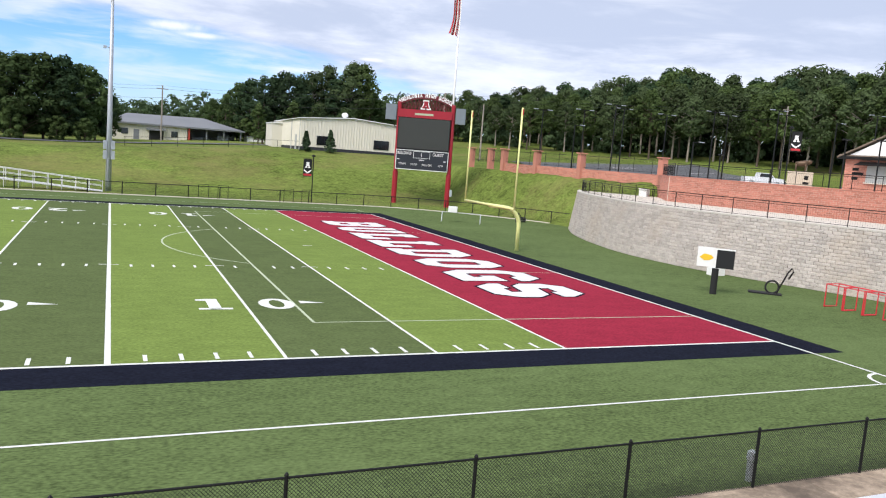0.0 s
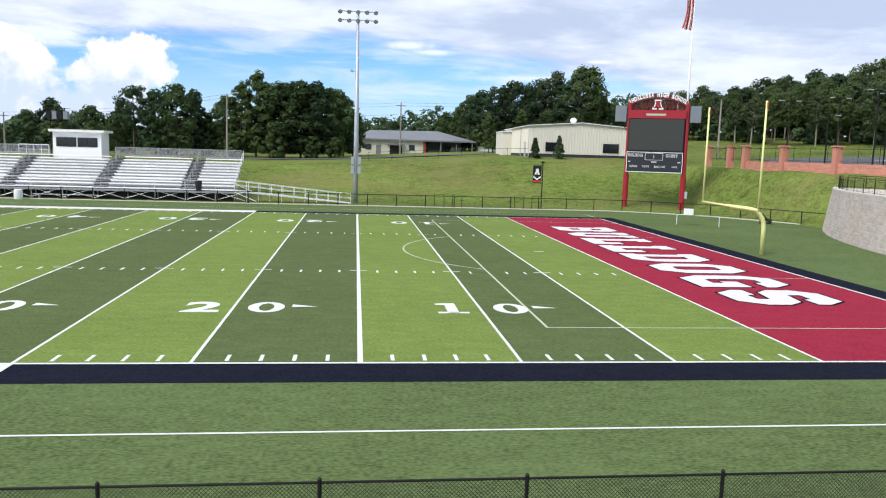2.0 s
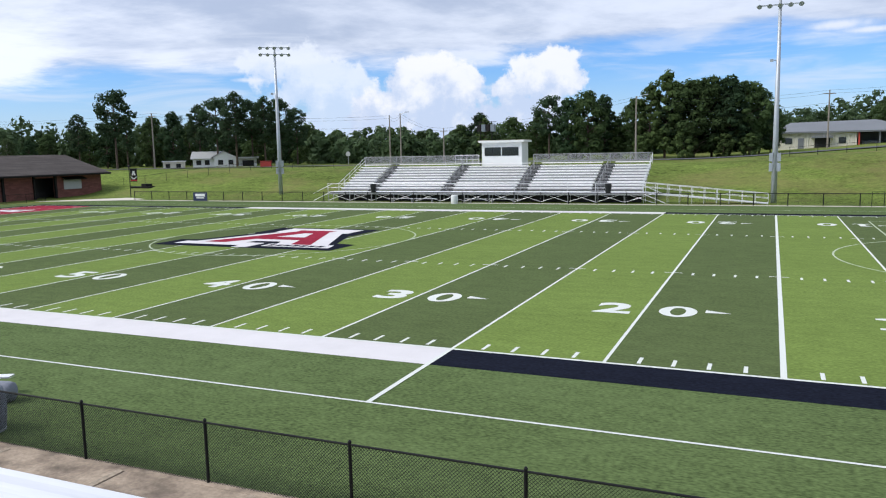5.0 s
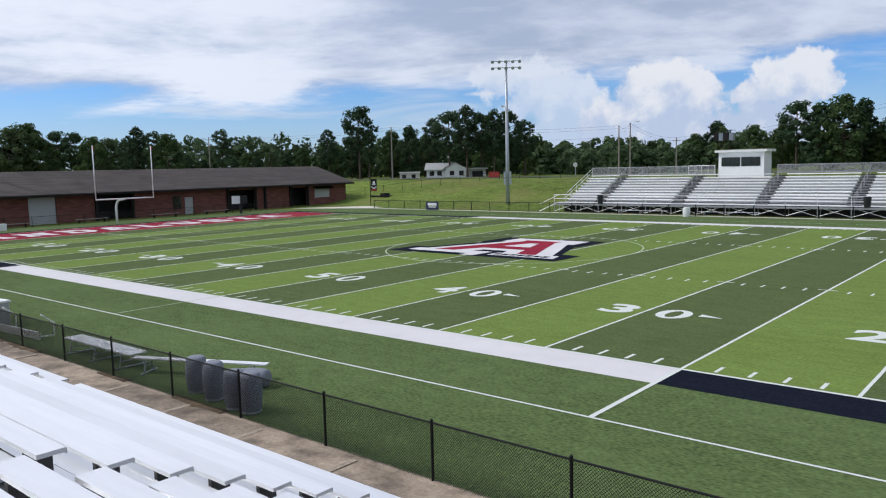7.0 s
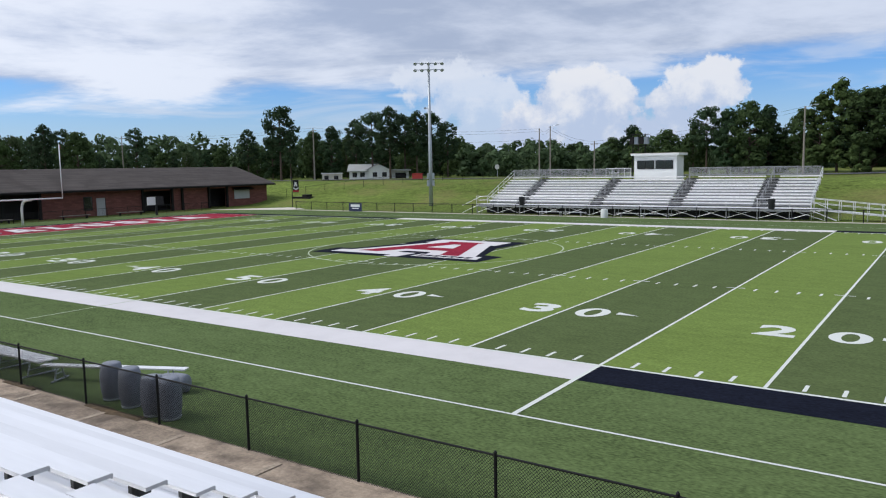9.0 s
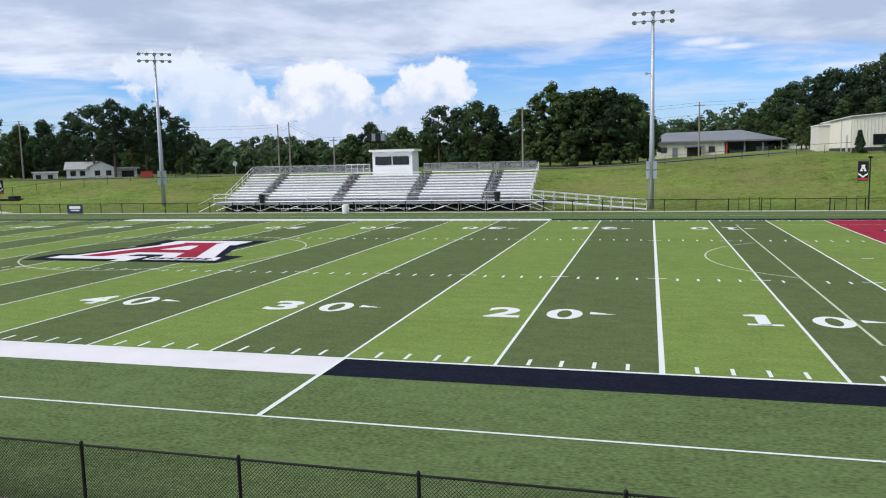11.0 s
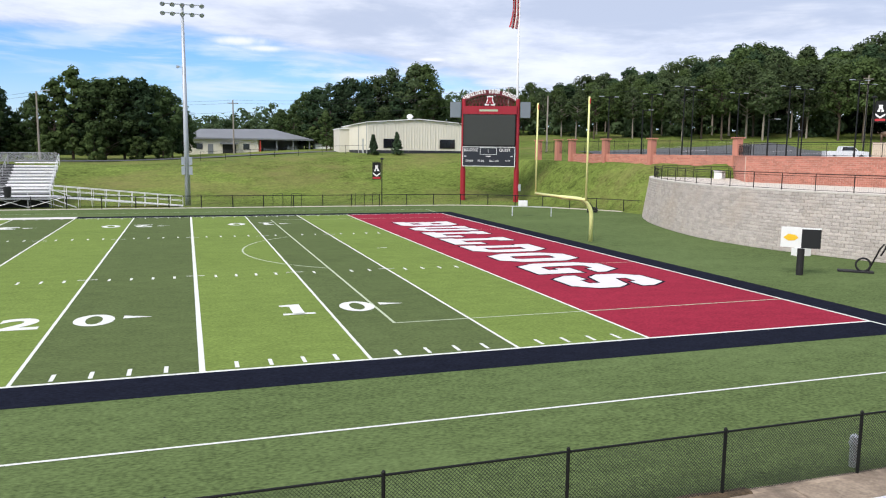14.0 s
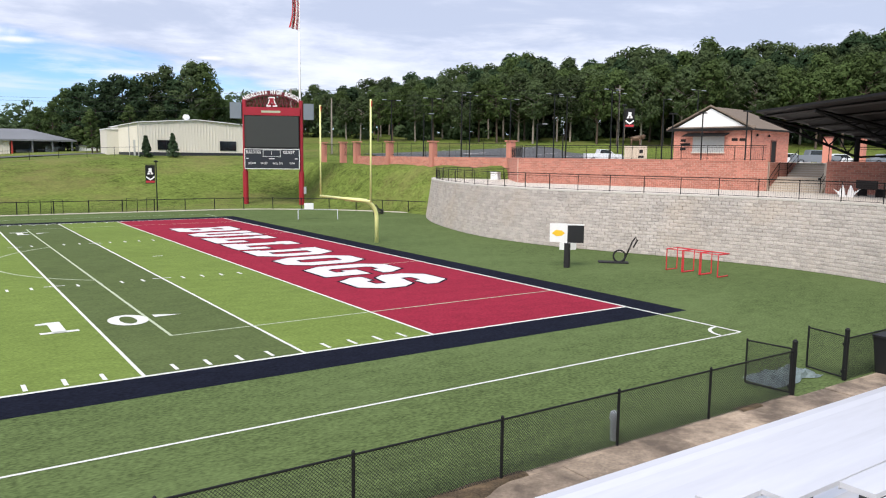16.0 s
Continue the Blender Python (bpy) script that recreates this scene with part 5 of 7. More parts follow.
for (a, b, rz, n) in (((0, 0.0), (KW, 0.0), 0, KW), ((0, 0), (0, -KD), 90, KD)):
    g = Geo()
    c, z = 0, 0.0
    while z < KH - 0.02:
        s = -(c % 2) * 0.21
        while s < n:
            s0, s1 = max(0, s), min(n, s + 0.42)
            if s1 - s0 > 0.04:
                if rz == 0:
                    g.box(s0 + 0.01, s1 - 0.01, 0.0, 0.014, z + 0.012, z + 0.15)
                else:
                    g.box(-0.014, 0.0, -s1 + 0.01, -s0 - 0.01, z + 0.012, z + 0.15)
            s += 0.42
        z += 0.15
        c += 1
    part("bricks", g, BRICK, kiosk, "courses of red brick", kind="stuff")
hatch = part("serving_hatch", Geo().box(2.7, 6.1, 0.02, 0.09, 0.95, 2.5), GREY_CLAD, kiosk, "grey roller shutter of the serving hatch")
part("sill", Geo().box(2.6, 6.2, 0.02, 0.22, 0.86, 0.95), PALE_CONCRETE, hatch)
for i in range(10):
    part("slat", Geo().box(2.74, 6.06, 0.09, 0.105, 1.0 + 0.15 * i, 1.13 + 0.15 * i), GREY_CLAD, hatch)
part("awning", Geo().add([(2.2, 0.02, 2.85), (6.8, 0.02, 2.85), (6.8, 1.1, 2.55), (2.2, 1.1, 2.55), (2.2, 0.02, 2.78), (6.8, 0.02, 2.78), (6.8, 1.1, 2.48), (2.2, 1.1, 2.48)], [(0, 1, 2, 3), (4, 7, 6, 5), (3, 2, 6, 7), (0, 3, 7, 4), (1, 5, 6, 2)]), DARK_STEEL, kiosk)
for x, z in ((1.35, 2.05), (0.55, 2.05), (6.9, 2.0), (6.9, 1.6), (6.4, 1.6), (6.9, 1.15)):
    part("plaque", Geo().box(x, x + 0.6, 0.02, 0.05, z, z + 0.26), DARK_STEEL, kiosk)
ov = 0.55
roof = Geo().add([(-ov, ov, KH), (KW + ov, ov, KH), (KW + ov, -KD - ov, KH), (-ov, -KD - ov, KH), (KW / 2, ov * 0.2, KH + 2.25), (KW / 2, -KD + 2, KH + 2.25)], [(0, 4, 5, 3), (1, 2, 5, 4), (3, 5, 2), (0, 3, 2, 1)])
part("roof", roof, SHINGLE_WARM, kiosk, "brown shingle roof")
part("gable", Geo().prism_y([(0.5, KH + 0.28), (KW - 0.5, KH + 0.28), (KW / 2, KH + 2.05)], 0.12, 0.30), WHITE, kiosk, "white gable panel")
part("verge", Geo().tube([(-ov, ov, KH + 0.05), (KW / 2, ov * 0.8, KH + 2.32), (KW + ov, ov, KH + 0.05)], 0.11, 5), SHINGLE_WARM, kiosk)
part("fascia", Geo().box(-ov - 0.02, KW + ov + 0.02, ov - 0.12, ov + 0.03, KH - 0.12, KH + 0.16).box(-ov - 0.04, -ov + 0.05, -KD - ov, ov, KH - 0.12, KH + 0.06), DARK_STEEL, kiosk)
part("pent_roof", Geo().add([(-ov, ov + 0.03, KH), (KW + ov, ov + 0.03, KH), (KW + ov, 0.25, KH + 0.34), (-ov, 0.25, KH + 0.34)], [(0, 1, 2, 3)]), SHINGLE_WARM, kiosk)
part("downpipe", Geo().tube([(-0.06, 0.1, KH), (-0.06, 0.06, 0.1)], 0.05, 6), DARK_STEEL, kiosk)
dr = part("door", Geo().box(-0.06, -0.02, -5.4, -4.4, 0, 2.1), DARK_STEEL, kiosk)
part("door_frame", Geo().box(-0.09, -0.02, -5.5, -5.4, 0, 2.2).box(-0.09, -0.02, -4.4, -4.3, 0, 2.2).box(-0.09, -0.02, -5.5, -4.3, 2.1, 2.2), BRICK_DARK, dr)
for y in (-1.0, -3.6):
    part("wall_lamp", Geo().lathe((-0.14, y, 2.5), [(0.10, 0), (0.13, 0.08), (0.05, 0.24)], 8), DARK_STEEL, kiosk)

# ---- black canopy over the stand beyond ----
canopy = thing("stand_canopy", "black steel canopy roof on trussed columns", "canopy")
A, FD, BD = Vector((38.0, 13.8)), Vector((-0.56, -0.83)), Vector((0.83, -0.56))


def cpt(u, v, dz=0.0):
    """A point of the roof: u along the front edge, v back from it."""
    p = A + FD * u + BD * v
    return (p.x, p.y, 9.40 - 0.22 * v + dz)


g = Geo()
q = [cpt(0, 0), cpt(34, 0), cpt(34, 13), cpt(0, 13)]
g.add(q + [(x, y, z + 0.16) for x, y, z in q], [(0, 3, 2, 1), (4, 5, 6, 7), (0, 1, 5, 4), (1, 2, 6, 5), (2, 3, 7, 6), (3, 0, 4, 7)])
part("roof", g, DARK_STEEL, canopy)
for k in range(8):
    v = 0.6 + 1.7 * k
    part("purlin", Geo().tube([cpt(0.1, v, -0.12), cpt(34, v, -0.12)], 0.10, 4), DARK_STEEL, canopy)
for u in (0.3, 8.6, 16.9, 25.2):
    part("rafter", Geo().tube([cpt(u, 0.2, -0.3), cpt(u, 12.5, -0.3)], 0.13, 4), DARK_STEEL, canopy)
    c = cpt(u, 7.6)
    tr = part("truss", Geo().tube([cpt(u, 0.4, -0.35), (c[0], c[1], 6.2)], 0.10, 5), DARK_STEEL, canopy)
    for i in range(5):
        t0, t1 = i / 5, (i + 0.5) / 5
        lo = Vector(cpt(u, 0.4, -0.35)).lerp(Vector((c[0], c[1], 6.2)), t1)
        part("web", Geo().tube([cpt(u, 0.4 + 7.2 * t0, -0.35), tuple(lo)], 0.055, 4).tube([cpt(u, 0.4 + 7.2 * (t0 + 0.2), -0.35), tuple(lo)], 0.055, 4), DARK_STEEL, tr)
    part("column", Geo().tube([(c[0], c[1], PLAZA), (c[0], c[1], 8.1)], 0.2, 8), DARK_STEEL, canopy)
    c2 = cpt(u, 11.8)
    part("column", Geo().tube([(c2[0], c2[1], PLAZA), (c2[0], c2[1], 7.1)], 0.16, 8), DARK_STEEL, canopy)
    part("brace", Geo().tube([(c[0], c[1], 6.2), cpt(u, 12, -0.35)], 0.08, 5), DARK_STEEL, canopy)

# ---- low brick wall with pillars and black fence along the car park ----
park_wall = thing("wall_car_park", "low red brick wall with square pillars and black fence", "wall", kind="structure")
PILL = [(36.88, 41.03, 5.1), (33.75, 50.82, 5.1), (32.17, 57.72, 5.1), (30.69, 63.13, 5.1), (31.04, 67.46, 5.1), (31.0, 73.15, 5.1)]
for (a, b) in zip(PILL, PILL[1:]):
    if b[1] < 64:
        brick_run(park_wall, (b[0], b[1]), (a[0], a[1]), min(a[2], b[2]) - 0.9, (a[2] + b[2]) / 2 + 0.75, 0.3)
    n = int(math.hypot(b[0] - a[0], b[1] - a[1]) / 0.16)
    g = Geo()
    for i in range(n):
        t = (i + 0.5) / n
        x, y, z = a[0] + (b[0] - a[0]) * t, a[1] + (b[1] - a[1]) * t, a[2] + (b[2] - a[2]) * t
        r = 0.032 if i % 14 == 7 else 0.0065
        g.tube([(x, y, z + 0.7), (x, y, z + 2.3 + (0.12 if i % 14 == 7 else 0))], r, 4, cap=False)
    part("pickets", g, BLACK_STEEL, park_wall, kind="stuff")
    part("fence_rail", Geo().tube([(a[0], a[1], a[2] + 2.2), (b[0], b[1], b[2] + 2.2)], 0.025, 5).tube([(a[0], a[1], a[2] + 0.95), (b[0], b[1], b[2] + 0.95)], 0.02, 5), BLACK_STEEL, park_wall)
for x, y, z in PILL:
    pl = part("pillar", Geo().box(x - 0.34, x + 0.34, y - 0.34, y + 0.34, z - 0.8, z + 2.35), BRICK, park_wall)
    part("pillar_cap", Geo().box(x - 0.47, x + 0.47, y - 0.47, y + 0.47, z + 2.4, z + 2.52), BRICK, pl)

# ---- car park and road ----


def draped(name, x0, x1, y0, y1, lift, m, label, category, n=24):
    g = Geo()
    g.v = [(x0 + (x1 - x0) * i / n, y0 + (y1 - y0) * j / n, ground_height(x0 + (x1 - x0) * i / n, y0 + (y1 - y0) * j / n) + lift) for j in range(n + 1) for i in range(n + 1)]
    g.f = [(j * (n + 1) + i, j * (n + 1) + i + 1, (j + 1) * (n + 1) + i + 1, (j + 1) * (n + 1) + i) for j in range(n) for i in range(n)]
    return structure(name, g, m, label, category)


draped("car_park", 46, 84, 42, 90, 0.12, ASPHALT, "dark asphalt car park with white bay lines", "car park", 40)
draped("car_park_near", 66, 92, -4, 42.2, 0.14, ASPHALT, "dark asphalt car park beside the terrace", "car park", 30)
bays = thing("bay_lines", "white painted parking bay lines", "markings", kind="structure")
for i in range(16):
    x, y = 62 + (i % 2) * 14.0, 46 + 3.2 * i
    part("bay_line", Geo().quad(*[(x + dx, y + dy, ground_height(x + dx, y + dy) + 0.17) for dx, dy in ((0, 0), (5, 0), (5, 0.15), (0, 0.15))]), TURF_WHITE, bays)
road = Geo()
rp = smooth_path([(-190, 62), (-150, 84), (-118, 96), (-85, 103), (-50, 108), (-10, 112), (30, 116)], 8)
for a, b in zip(rp, rp[1:]):
    d = (Vector(b) - Vector(a)).normalized()
    n = Vector((-d.y, d.x)) * 3.2
    road.quad(*[(p[0] + s * n.x, p[1] + s * n.y, ground_height(p[0] + s * n.x, p[1] + s * n.y) + 0.08) for p, s in ((a, -1), (b, -1), (b, 1), (a, 1))])
structure("road", road, ASPHALT, "grey country road behind the far bank", "road")

# ---- field house at the far end zone ----
fh = thing("field_house", "long brown brick field house with a dark shingle roof", "building", x=-113.0, y=0, z=-0.2)
FY0, FY1, FH = -34.0, 70.3, 4.0
OPEN = [(58.0, 61.6, 0, 3.3), (46.2, 51.2, 0, 3.3), (26.2, 31.2, 0, 3.9), (17.9, 21.2, 0, 3.5), (39.1, 40.5, 0, 2.65)]
edges = sorted({FY0, FY1, *[v for o in OPEN for v in o[:2]]})
for a, b in zip(edges, edges[1:]):
    o = next((o for o in OPEN if o[0] <= a and b <= o[1]), None)
    z0 = o[3] if o else 0.0
    part("wall", Geo().box(-0.35, 0, a, b, z0, FH), MORTAR_DARK, fh)
    g = Geo()
    z, c = z0, 0
    while z < FH - 0.05:
        s = a - (c % 2) * 0.4
        while s < b:
            s0, s1 = max(a, s), min(b, s + 0.8)
            if s1 - s0 > 0.05:
                g.quad((0.012, s0 + 0.012, z + 0.02), (0.012, s1 - 0.012, z + 0.02), (0.012, s1 - 0.012, z + 0.2), (0.012, s0 + 0.012, z + 0.2))
            s += 0.8
        z += 0.2
        c += 1
    part("bricks", g, BRICK_DARK, fh, "courses of brown brick", kind="stuff")
part("side_wall", Geo().box(-17.0, -0.36, FY1 - 0.35, FY1, 0, FH), BRICK_DARK, fh)
part("back_wall", Geo().box(-17.35, -17.0, FY0, FY1, 0, FH), BRICK_DARK, fh)
# added inner wall, its near-black colour gives the openings their shade
part("inner_wall", Geo().box(-3.2, -3.0, FY0, FY1 - 0.4, 0, FH), DARK, fh, "near-black wall standing in for shade behind the openings")
part("roof", Geo().add([(1.1, FY0, FH - 0.15), (1.1, FY1 + 1.0, FH - 0.15), (-18.2, FY1 + 1.0, FH - 0.15), (-18.2, FY0, FH - 0.15), (-8.6, FY0, FH + 2.75), (-8.6, FY1 + 0.9, FH + 2.75), (1.1, FY0, FH - 0.4), (1.1, FY1 + 1.0, FH - 0.4), (-18.2, FY1 + 1.0, FH - 0.4)], [(0, 1, 5, 4), (1, 2, 5), (2, 3, 4, 5), (0, 6, 7, 1), (1, 7, 8, 2)]), SHINGLE, fh, "dark brown shingle roof")
g = Geo()
for i in range(22):
    t0, t1 = i / 22, (i + 0.94) / 22
    x0, x1, z0, z1 = 1.1 - 9.7 * t0, 1.1 - 9.7 * t1, FH - 0.15 + 2.9 * t0, FH - 0.15 + 2.9 * t1
    y = FY0
    while y < FY1 + 0.5:
        n = 3.0
        y1 = min(y + n, FY1 + 0.95)
        g.quad((x0, y + 0.02, z0 + 0.05), (x0, y1 - 0.02, z0 + 0.05), (x1, y1 - 0.02, z1 + 0.025), (x1, y + 0.02, z1 + 0.025))
        y += n
part("roof_covering", g, SHINGLE, fh, kind="stuff")
part("gutter", Geo().box(1.05, 1.22, FY0, FY1 + 1.0, FH - 0.42, FH - 0.22), DARK_STEEL, fh)
gd = part("garage_door", Geo().box(-0.3, -0.2, 17.9, 21.2, 0, 3.5), GREY_CLAD, fh)
for i in range(7):
    part("slat", Geo().box(-0.2, -0.17, 17.95, 21.15, 0.03 + 0.5 * i, 0.47 + 0.5 * i), GREY_CLAD, gd)
part("door", Geo().box(-0.25, -0.15, 39.1, 40.5, 0, 2.65), GREY_CLAD, fh, "grey steel door")
wn_ = part("window", Geo().box(0.0, 0.06, 37.2, 38.5, 1.0, 2.9), DARK, fh)
part("pane", Geo().box(0.06, 0.08, 37.3, 38.4, 1.1, 2.8), GLASS, wn_)
aw = part("shuttered_window", Geo().box(0.0, 0.08, 63.2, 66.4, 1.5, 3.1), GREY_CLAD, fh)
part("awning", Geo().add([(0, 62.8, 3.4), (0, 66.8, 3.4), (0.9, 66.8, 3.0), (0.9, 62.8, 3.0)], [(0, 1, 2, 3)]).box(0, 0.9, 62.8, 66.8, 2.96, 3.0), DARK_STEEL, aw)
for y in (26.2, 31.2, 46.2, 51.2, 58.0, 61.6, 53.0):
    part("porch_post", Geo().box(0.05, 0.35, y - 0.15, y + 0.15, 0, FH - 0.2), DARK_STEEL, fh)
structure("forecourt", Geo().prism([(-112.9, 55), (-112.9, 70), (-96, 62), (-96, 59.6), (-108, 55)], -0.2, 0.03), PALE_CONCRETE, "pale concrete forecourt of the field house", "pavement")

# ---- white metal building on the bank ----
wb = thing("white_metal_building", "cream corrugated metal building with a dark base course", "building", x=11.45, y=90.0, z=5.42, rz=-3.0)
WW, WD, WH = 15.2, 26.0, 4.62


def ribbed(n, h0, h1, apex=None):
    """Ribbed metal sheets along x, in the plane y = 0, topped by a low gable."""
    g = Geo()
    k = int(n / 0.4)
    for i in range(k):
        a, b = n * i / k, n * (i + 1) / k
        za, zb_ = (h1 + (apex - h1) * (1 - abs(2 * a / n - 1)), h1 + (apex - h1) * (1 - abs(2 * b / n - 1))) if apex else (h1, h1)
        m = a + (b - a) * 0.72
        zm = za + (zb_ - za) * 0.72
        g.quad((a, 0, h0), (m, 0, h0), (m, 0, zm), (a, 0, za))
        g.add([(m, 0, h0), (m + 0.03, -0.05, h0), (b - 0.03, -0.05, h0), (b, 0, h0), (m, 0, zm), (m + 0.03, -0.05, zm), (b - 0.03, -0.05, zb_), (b, 0, zb_)], [(0, 1, 5, 4), (1, 2, 6, 5), (2, 3, 7, 6)])
    return g


part("base_course", Geo().box(-0.02, WW + 0.02, -0.06, WD, -0.8, 0.62), BASE_DARK, wb)
part("core", Geo().prism_y([(0, 0.6), (WW, 0.6), (WW, WH), (WW / 2, WH + 0.5), (0, WH)], 0.02, WD), OFFWHITE, wb)
part("front_cladding", ribbed(WW, 0.6, WH, WH + 0.5), OFFWHITE, wb)
part("side_cladding", ribbed(WD, 0.6, WH), OFFWHITE, wb, m=pose(-0.01, WD, 0, 0, 0, -90))
part("roof", Geo().add([(-0.3, -0.3, WH), (WW / 2, -0.3, WH + 0.56), (WW + 0.3, -0.3, WH), (-0.3, WD + 0.3, WH), (WW / 2, WD + 0.3, WH + 0.56), (WW + 0.3, WD + 0.3, WH), (-0.3, -0.3, WH + 0.1), (WW / 2, -0.3, WH + 0.68), (WW + 0.3, -0.3, WH + 0.1), (-0.3, WD + 0.3, WH + 0.1), (WW / 2, WD + 0.3, WH + 0.68), (WW + 0.3, WD + 0.3, WH + 0.1)], [(6, 7, 10, 9), (7, 8, 11, 10), (0, 1, 7, 6), (1, 2, 8, 7), (0, 6, 9, 3), (0, 3, 4, 1), (1, 4, 5, 2)]), WHITE, wb)
for x0, x1 in ((2.4, 4.6), (11.0, 13.2)):
    wd = part("window", Geo().box(x0 - 0.08, x1 + 0.08, -0.1, 0.0, 0.95, 2.3), BLACK_STEEL, wb)
    for a in (x0, (x0 + x1) / 2 + 0.03):
        part("pane", Geo().box(a, a + (x1 - x0) / 2 - 0.03, -0.12, -0.1, 1.03, 2.22), GLASS, wd)
part("roof_vent", Geo().lathe((WW / 2 - 0.6, 3.0, WH + 0.6), [(0.3, 0), (0.3, 0.2), (0.5, 0.35), (0.5, 0.6), (0.25, 0.85)], 12), WHITE, wb)
part("downpipe", Geo().box(-0.12, -0.02, 0.6, 0.8, 0, WH).box(-0.12, -0.02, 8, 8.2, 0, WH).box(-0.14, -0.04, 3.2, 4.3, 0, 2.3), GREY_CLAD, wb)
part("annex", Geo().box(-1.7, -0.05, 18, 25.5, -0.5, 4.1), OFFWHITE, wb, "lower cream annex at the rear")
part("annex_roof", Geo().box(-1.8, -0.05, 17.8, 25.6, 4.1, 4.25), WHITE, wb)

# ---- open metal shed on the bank ----
shed = thing("metal_shed", "weathered grey metal shed with an open bay", "shed", x=-14.0, y=138.5, z=4.7)
part("wall", Geo().box(0, 14.0, 0, 12, 0, 3.4), GREY_CLAD, shed)
part("cladding", ribbed(14.0, 0.1, 3.4), OFFWHITE, shed, m=pose(0, -0.03, 0))
part("roof", Geo().add([(-0.5, -0.6, 3.4), (25.0, -0.6, 3.4), (25.0, 13, 3.4), (-0.5, 13, 3.4), (3.0, 6, 5.3), (17.5, 6, 5.5)], [(0, 1, 5, 4), (1, 2, 5), (2, 3, 4, 5), (3, 0, 4), (0, 3, 2, 1)]), ROOF_METAL, shed)
part("fascia", Geo().box(-0.5, 25.0, -0.68, -0.6, 3.15, 3.45), ROOF_METAL, shed)
part("bay_back", Geo().box(14.0, 24.5, 10, 10.2, 0, 3.4), GREY_CLAD, shed)
for i in range(4):
    part("post", Geo().box(14.2 + 3.3 * i, 14.45 + 3.3 * i, -0.3, -0.05, 0, 3.4), ROOF_METAL if i else SIGN_RED, shed)
part("canopy", Geo().box(6.5, 10.0, -1.2, -0.05, 2.2, 2.5), ROOF_METAL, shed)
part("crate", Geo().box(15.2, 18.0, 3, 6, 0, 1.5), GREY_CLAD, shed)
part("crate", Geo().box(20.0, 22.2, 2, 5, 0, 2.1), GREY_CLAD, shed)
for x0 in (2.0, 11.0):
    part("window", Geo().box(x0, x0 + 1.2, -0.12, -0.06, 1.2, 2.3), GLASS, shed)
part("door", Geo().box(4.2, 5.2, -0.12, -0.05, 0.1, 2.2), ROOF_METAL, shed)
part("roller_door", Geo().box(7.0, 9.6, -0.12, -0.05, 0.1, 2.2), DARK, shed)
for x0, w_, h_ in ((16.4, 1.6, 1.1), (18.6, 1.2, 1.6), (22.6, 1.4, 0.9)):
    part("stored_goods", Geo().box(x0, x0 + w_, 1.0, 2.4, 0, h_, 0.05), DARK, shed)
lean = thing("lean_to", "small white lean-to beside the shed", "shed", x=11.6, y=139.0, z=4.7)
part("wall", Geo().box(0, 3.5, 0, 4, 0, 2.4), WHITE, lean)
part("roof", Geo().box(-0.2, 3.7, -0.2, 4.2, 2.4, 2.55), ROOF_METAL, lean)

# ---- house and hut beyond the road ----
house = thing("small_house", "small white bungalow with a grey gable roof", "house", x=-126.4, y=107.0, z=3.1, rz=41)
part("wall", Geo().box(0, 8.6, 0, 7, 0, 2.3), WHITE, house)
part("roof", Geo().add([(-0.5, -0.6, 2.25), (6.4, -0.6, 2.25), (6.4, 7.6, 2.25), (-0.5, 7.6, 2.25), (-0.1, 3.5, 3.75), (6.4, 3.5, 3.75), (-0.5, -0.6, 2.1), (6.4, -0.6, 2.1)], [(0, 1, 5, 4), (2, 3, 4, 5), (0, 4, 3), (1, 2, 5), (0, 3, 2, 1), (0, 6, 7, 1)]), GREY_CLAD, house, "pale grey roof")
part("gable", Geo().prism_y([(4.2, 2.2), (8.8, 2.2), (8.8, 2.5), (6.4, 3.7), (4.2, 2.6)], -1.2, 5.0), WHITE, house)
part("gable_wall", Geo().box(4.3, 8.7, -1.15, 0, 0, 2.25), WHITE, house)
part("gable_roof", Geo().add([(6.4, -1.6, 3.85), (9.2, -1.6, 2.45), (9.2, 6, 2.45), (6.4, 6, 3.85), (3.7, -1.6, 2.5), (3.7, 6, 2.5)], [(0, 1, 2, 3), (0, 3, 5, 4)]), ROOF_METAL, house)
wing = part("wing", Geo().box(8.7, 13.2, 1.0, 6, 0, 2.1), WHITE, house)
# no real opening: a near-black panel paints the shade of a carport
part("carport", Geo().box(10.2, 12.6, 0.9, 1.0, 0, 1.7), DARK, wing)
part("wing_roof", Geo().box(8.5, 13.6, -0.6, 6.3, 2.1, 2.45), GREY_CLAD, wing)
for x0, y0 in ((0.7, -0.06), (2.4, -0.06), (5.1, -1.21), (7.2, -1.21)):
    w_ = part("window", Geo().box(x0, x0 + 1.0, y0, y0 + 0.06, 0.9, 1.9), GLASS, house)
    part("window_frame", Geo().box(x0 - 0.08, x0 + 1.08, y0 - 0.01, y0 + 0.05, 0.82, 0.9), WHITE, w_)
hut = thing("garden_hut", "low cream garden hut with two dark windows", "hut", x=-130.6, y=102.8, z=2.9, rz=38)
part("wall", Geo().box(0, 4.2, 0, 3, 0, 1.9), OFFWHITE, hut)
part("roof", Geo().box(-0.2, 4.4, -0.3, 3.3, 1.9, 2.1), WHITE, hut)
for x0 in (0.5, 2.6):
    part("window", Geo().box(x0, x0 + 0.9, -0.05, 0.0, 0.7, 1.5), GLASS, hut)
low = thing("roadside_building", "low pale building far along the road", "building", x=-160, y=84, z=2.9, rz=35)
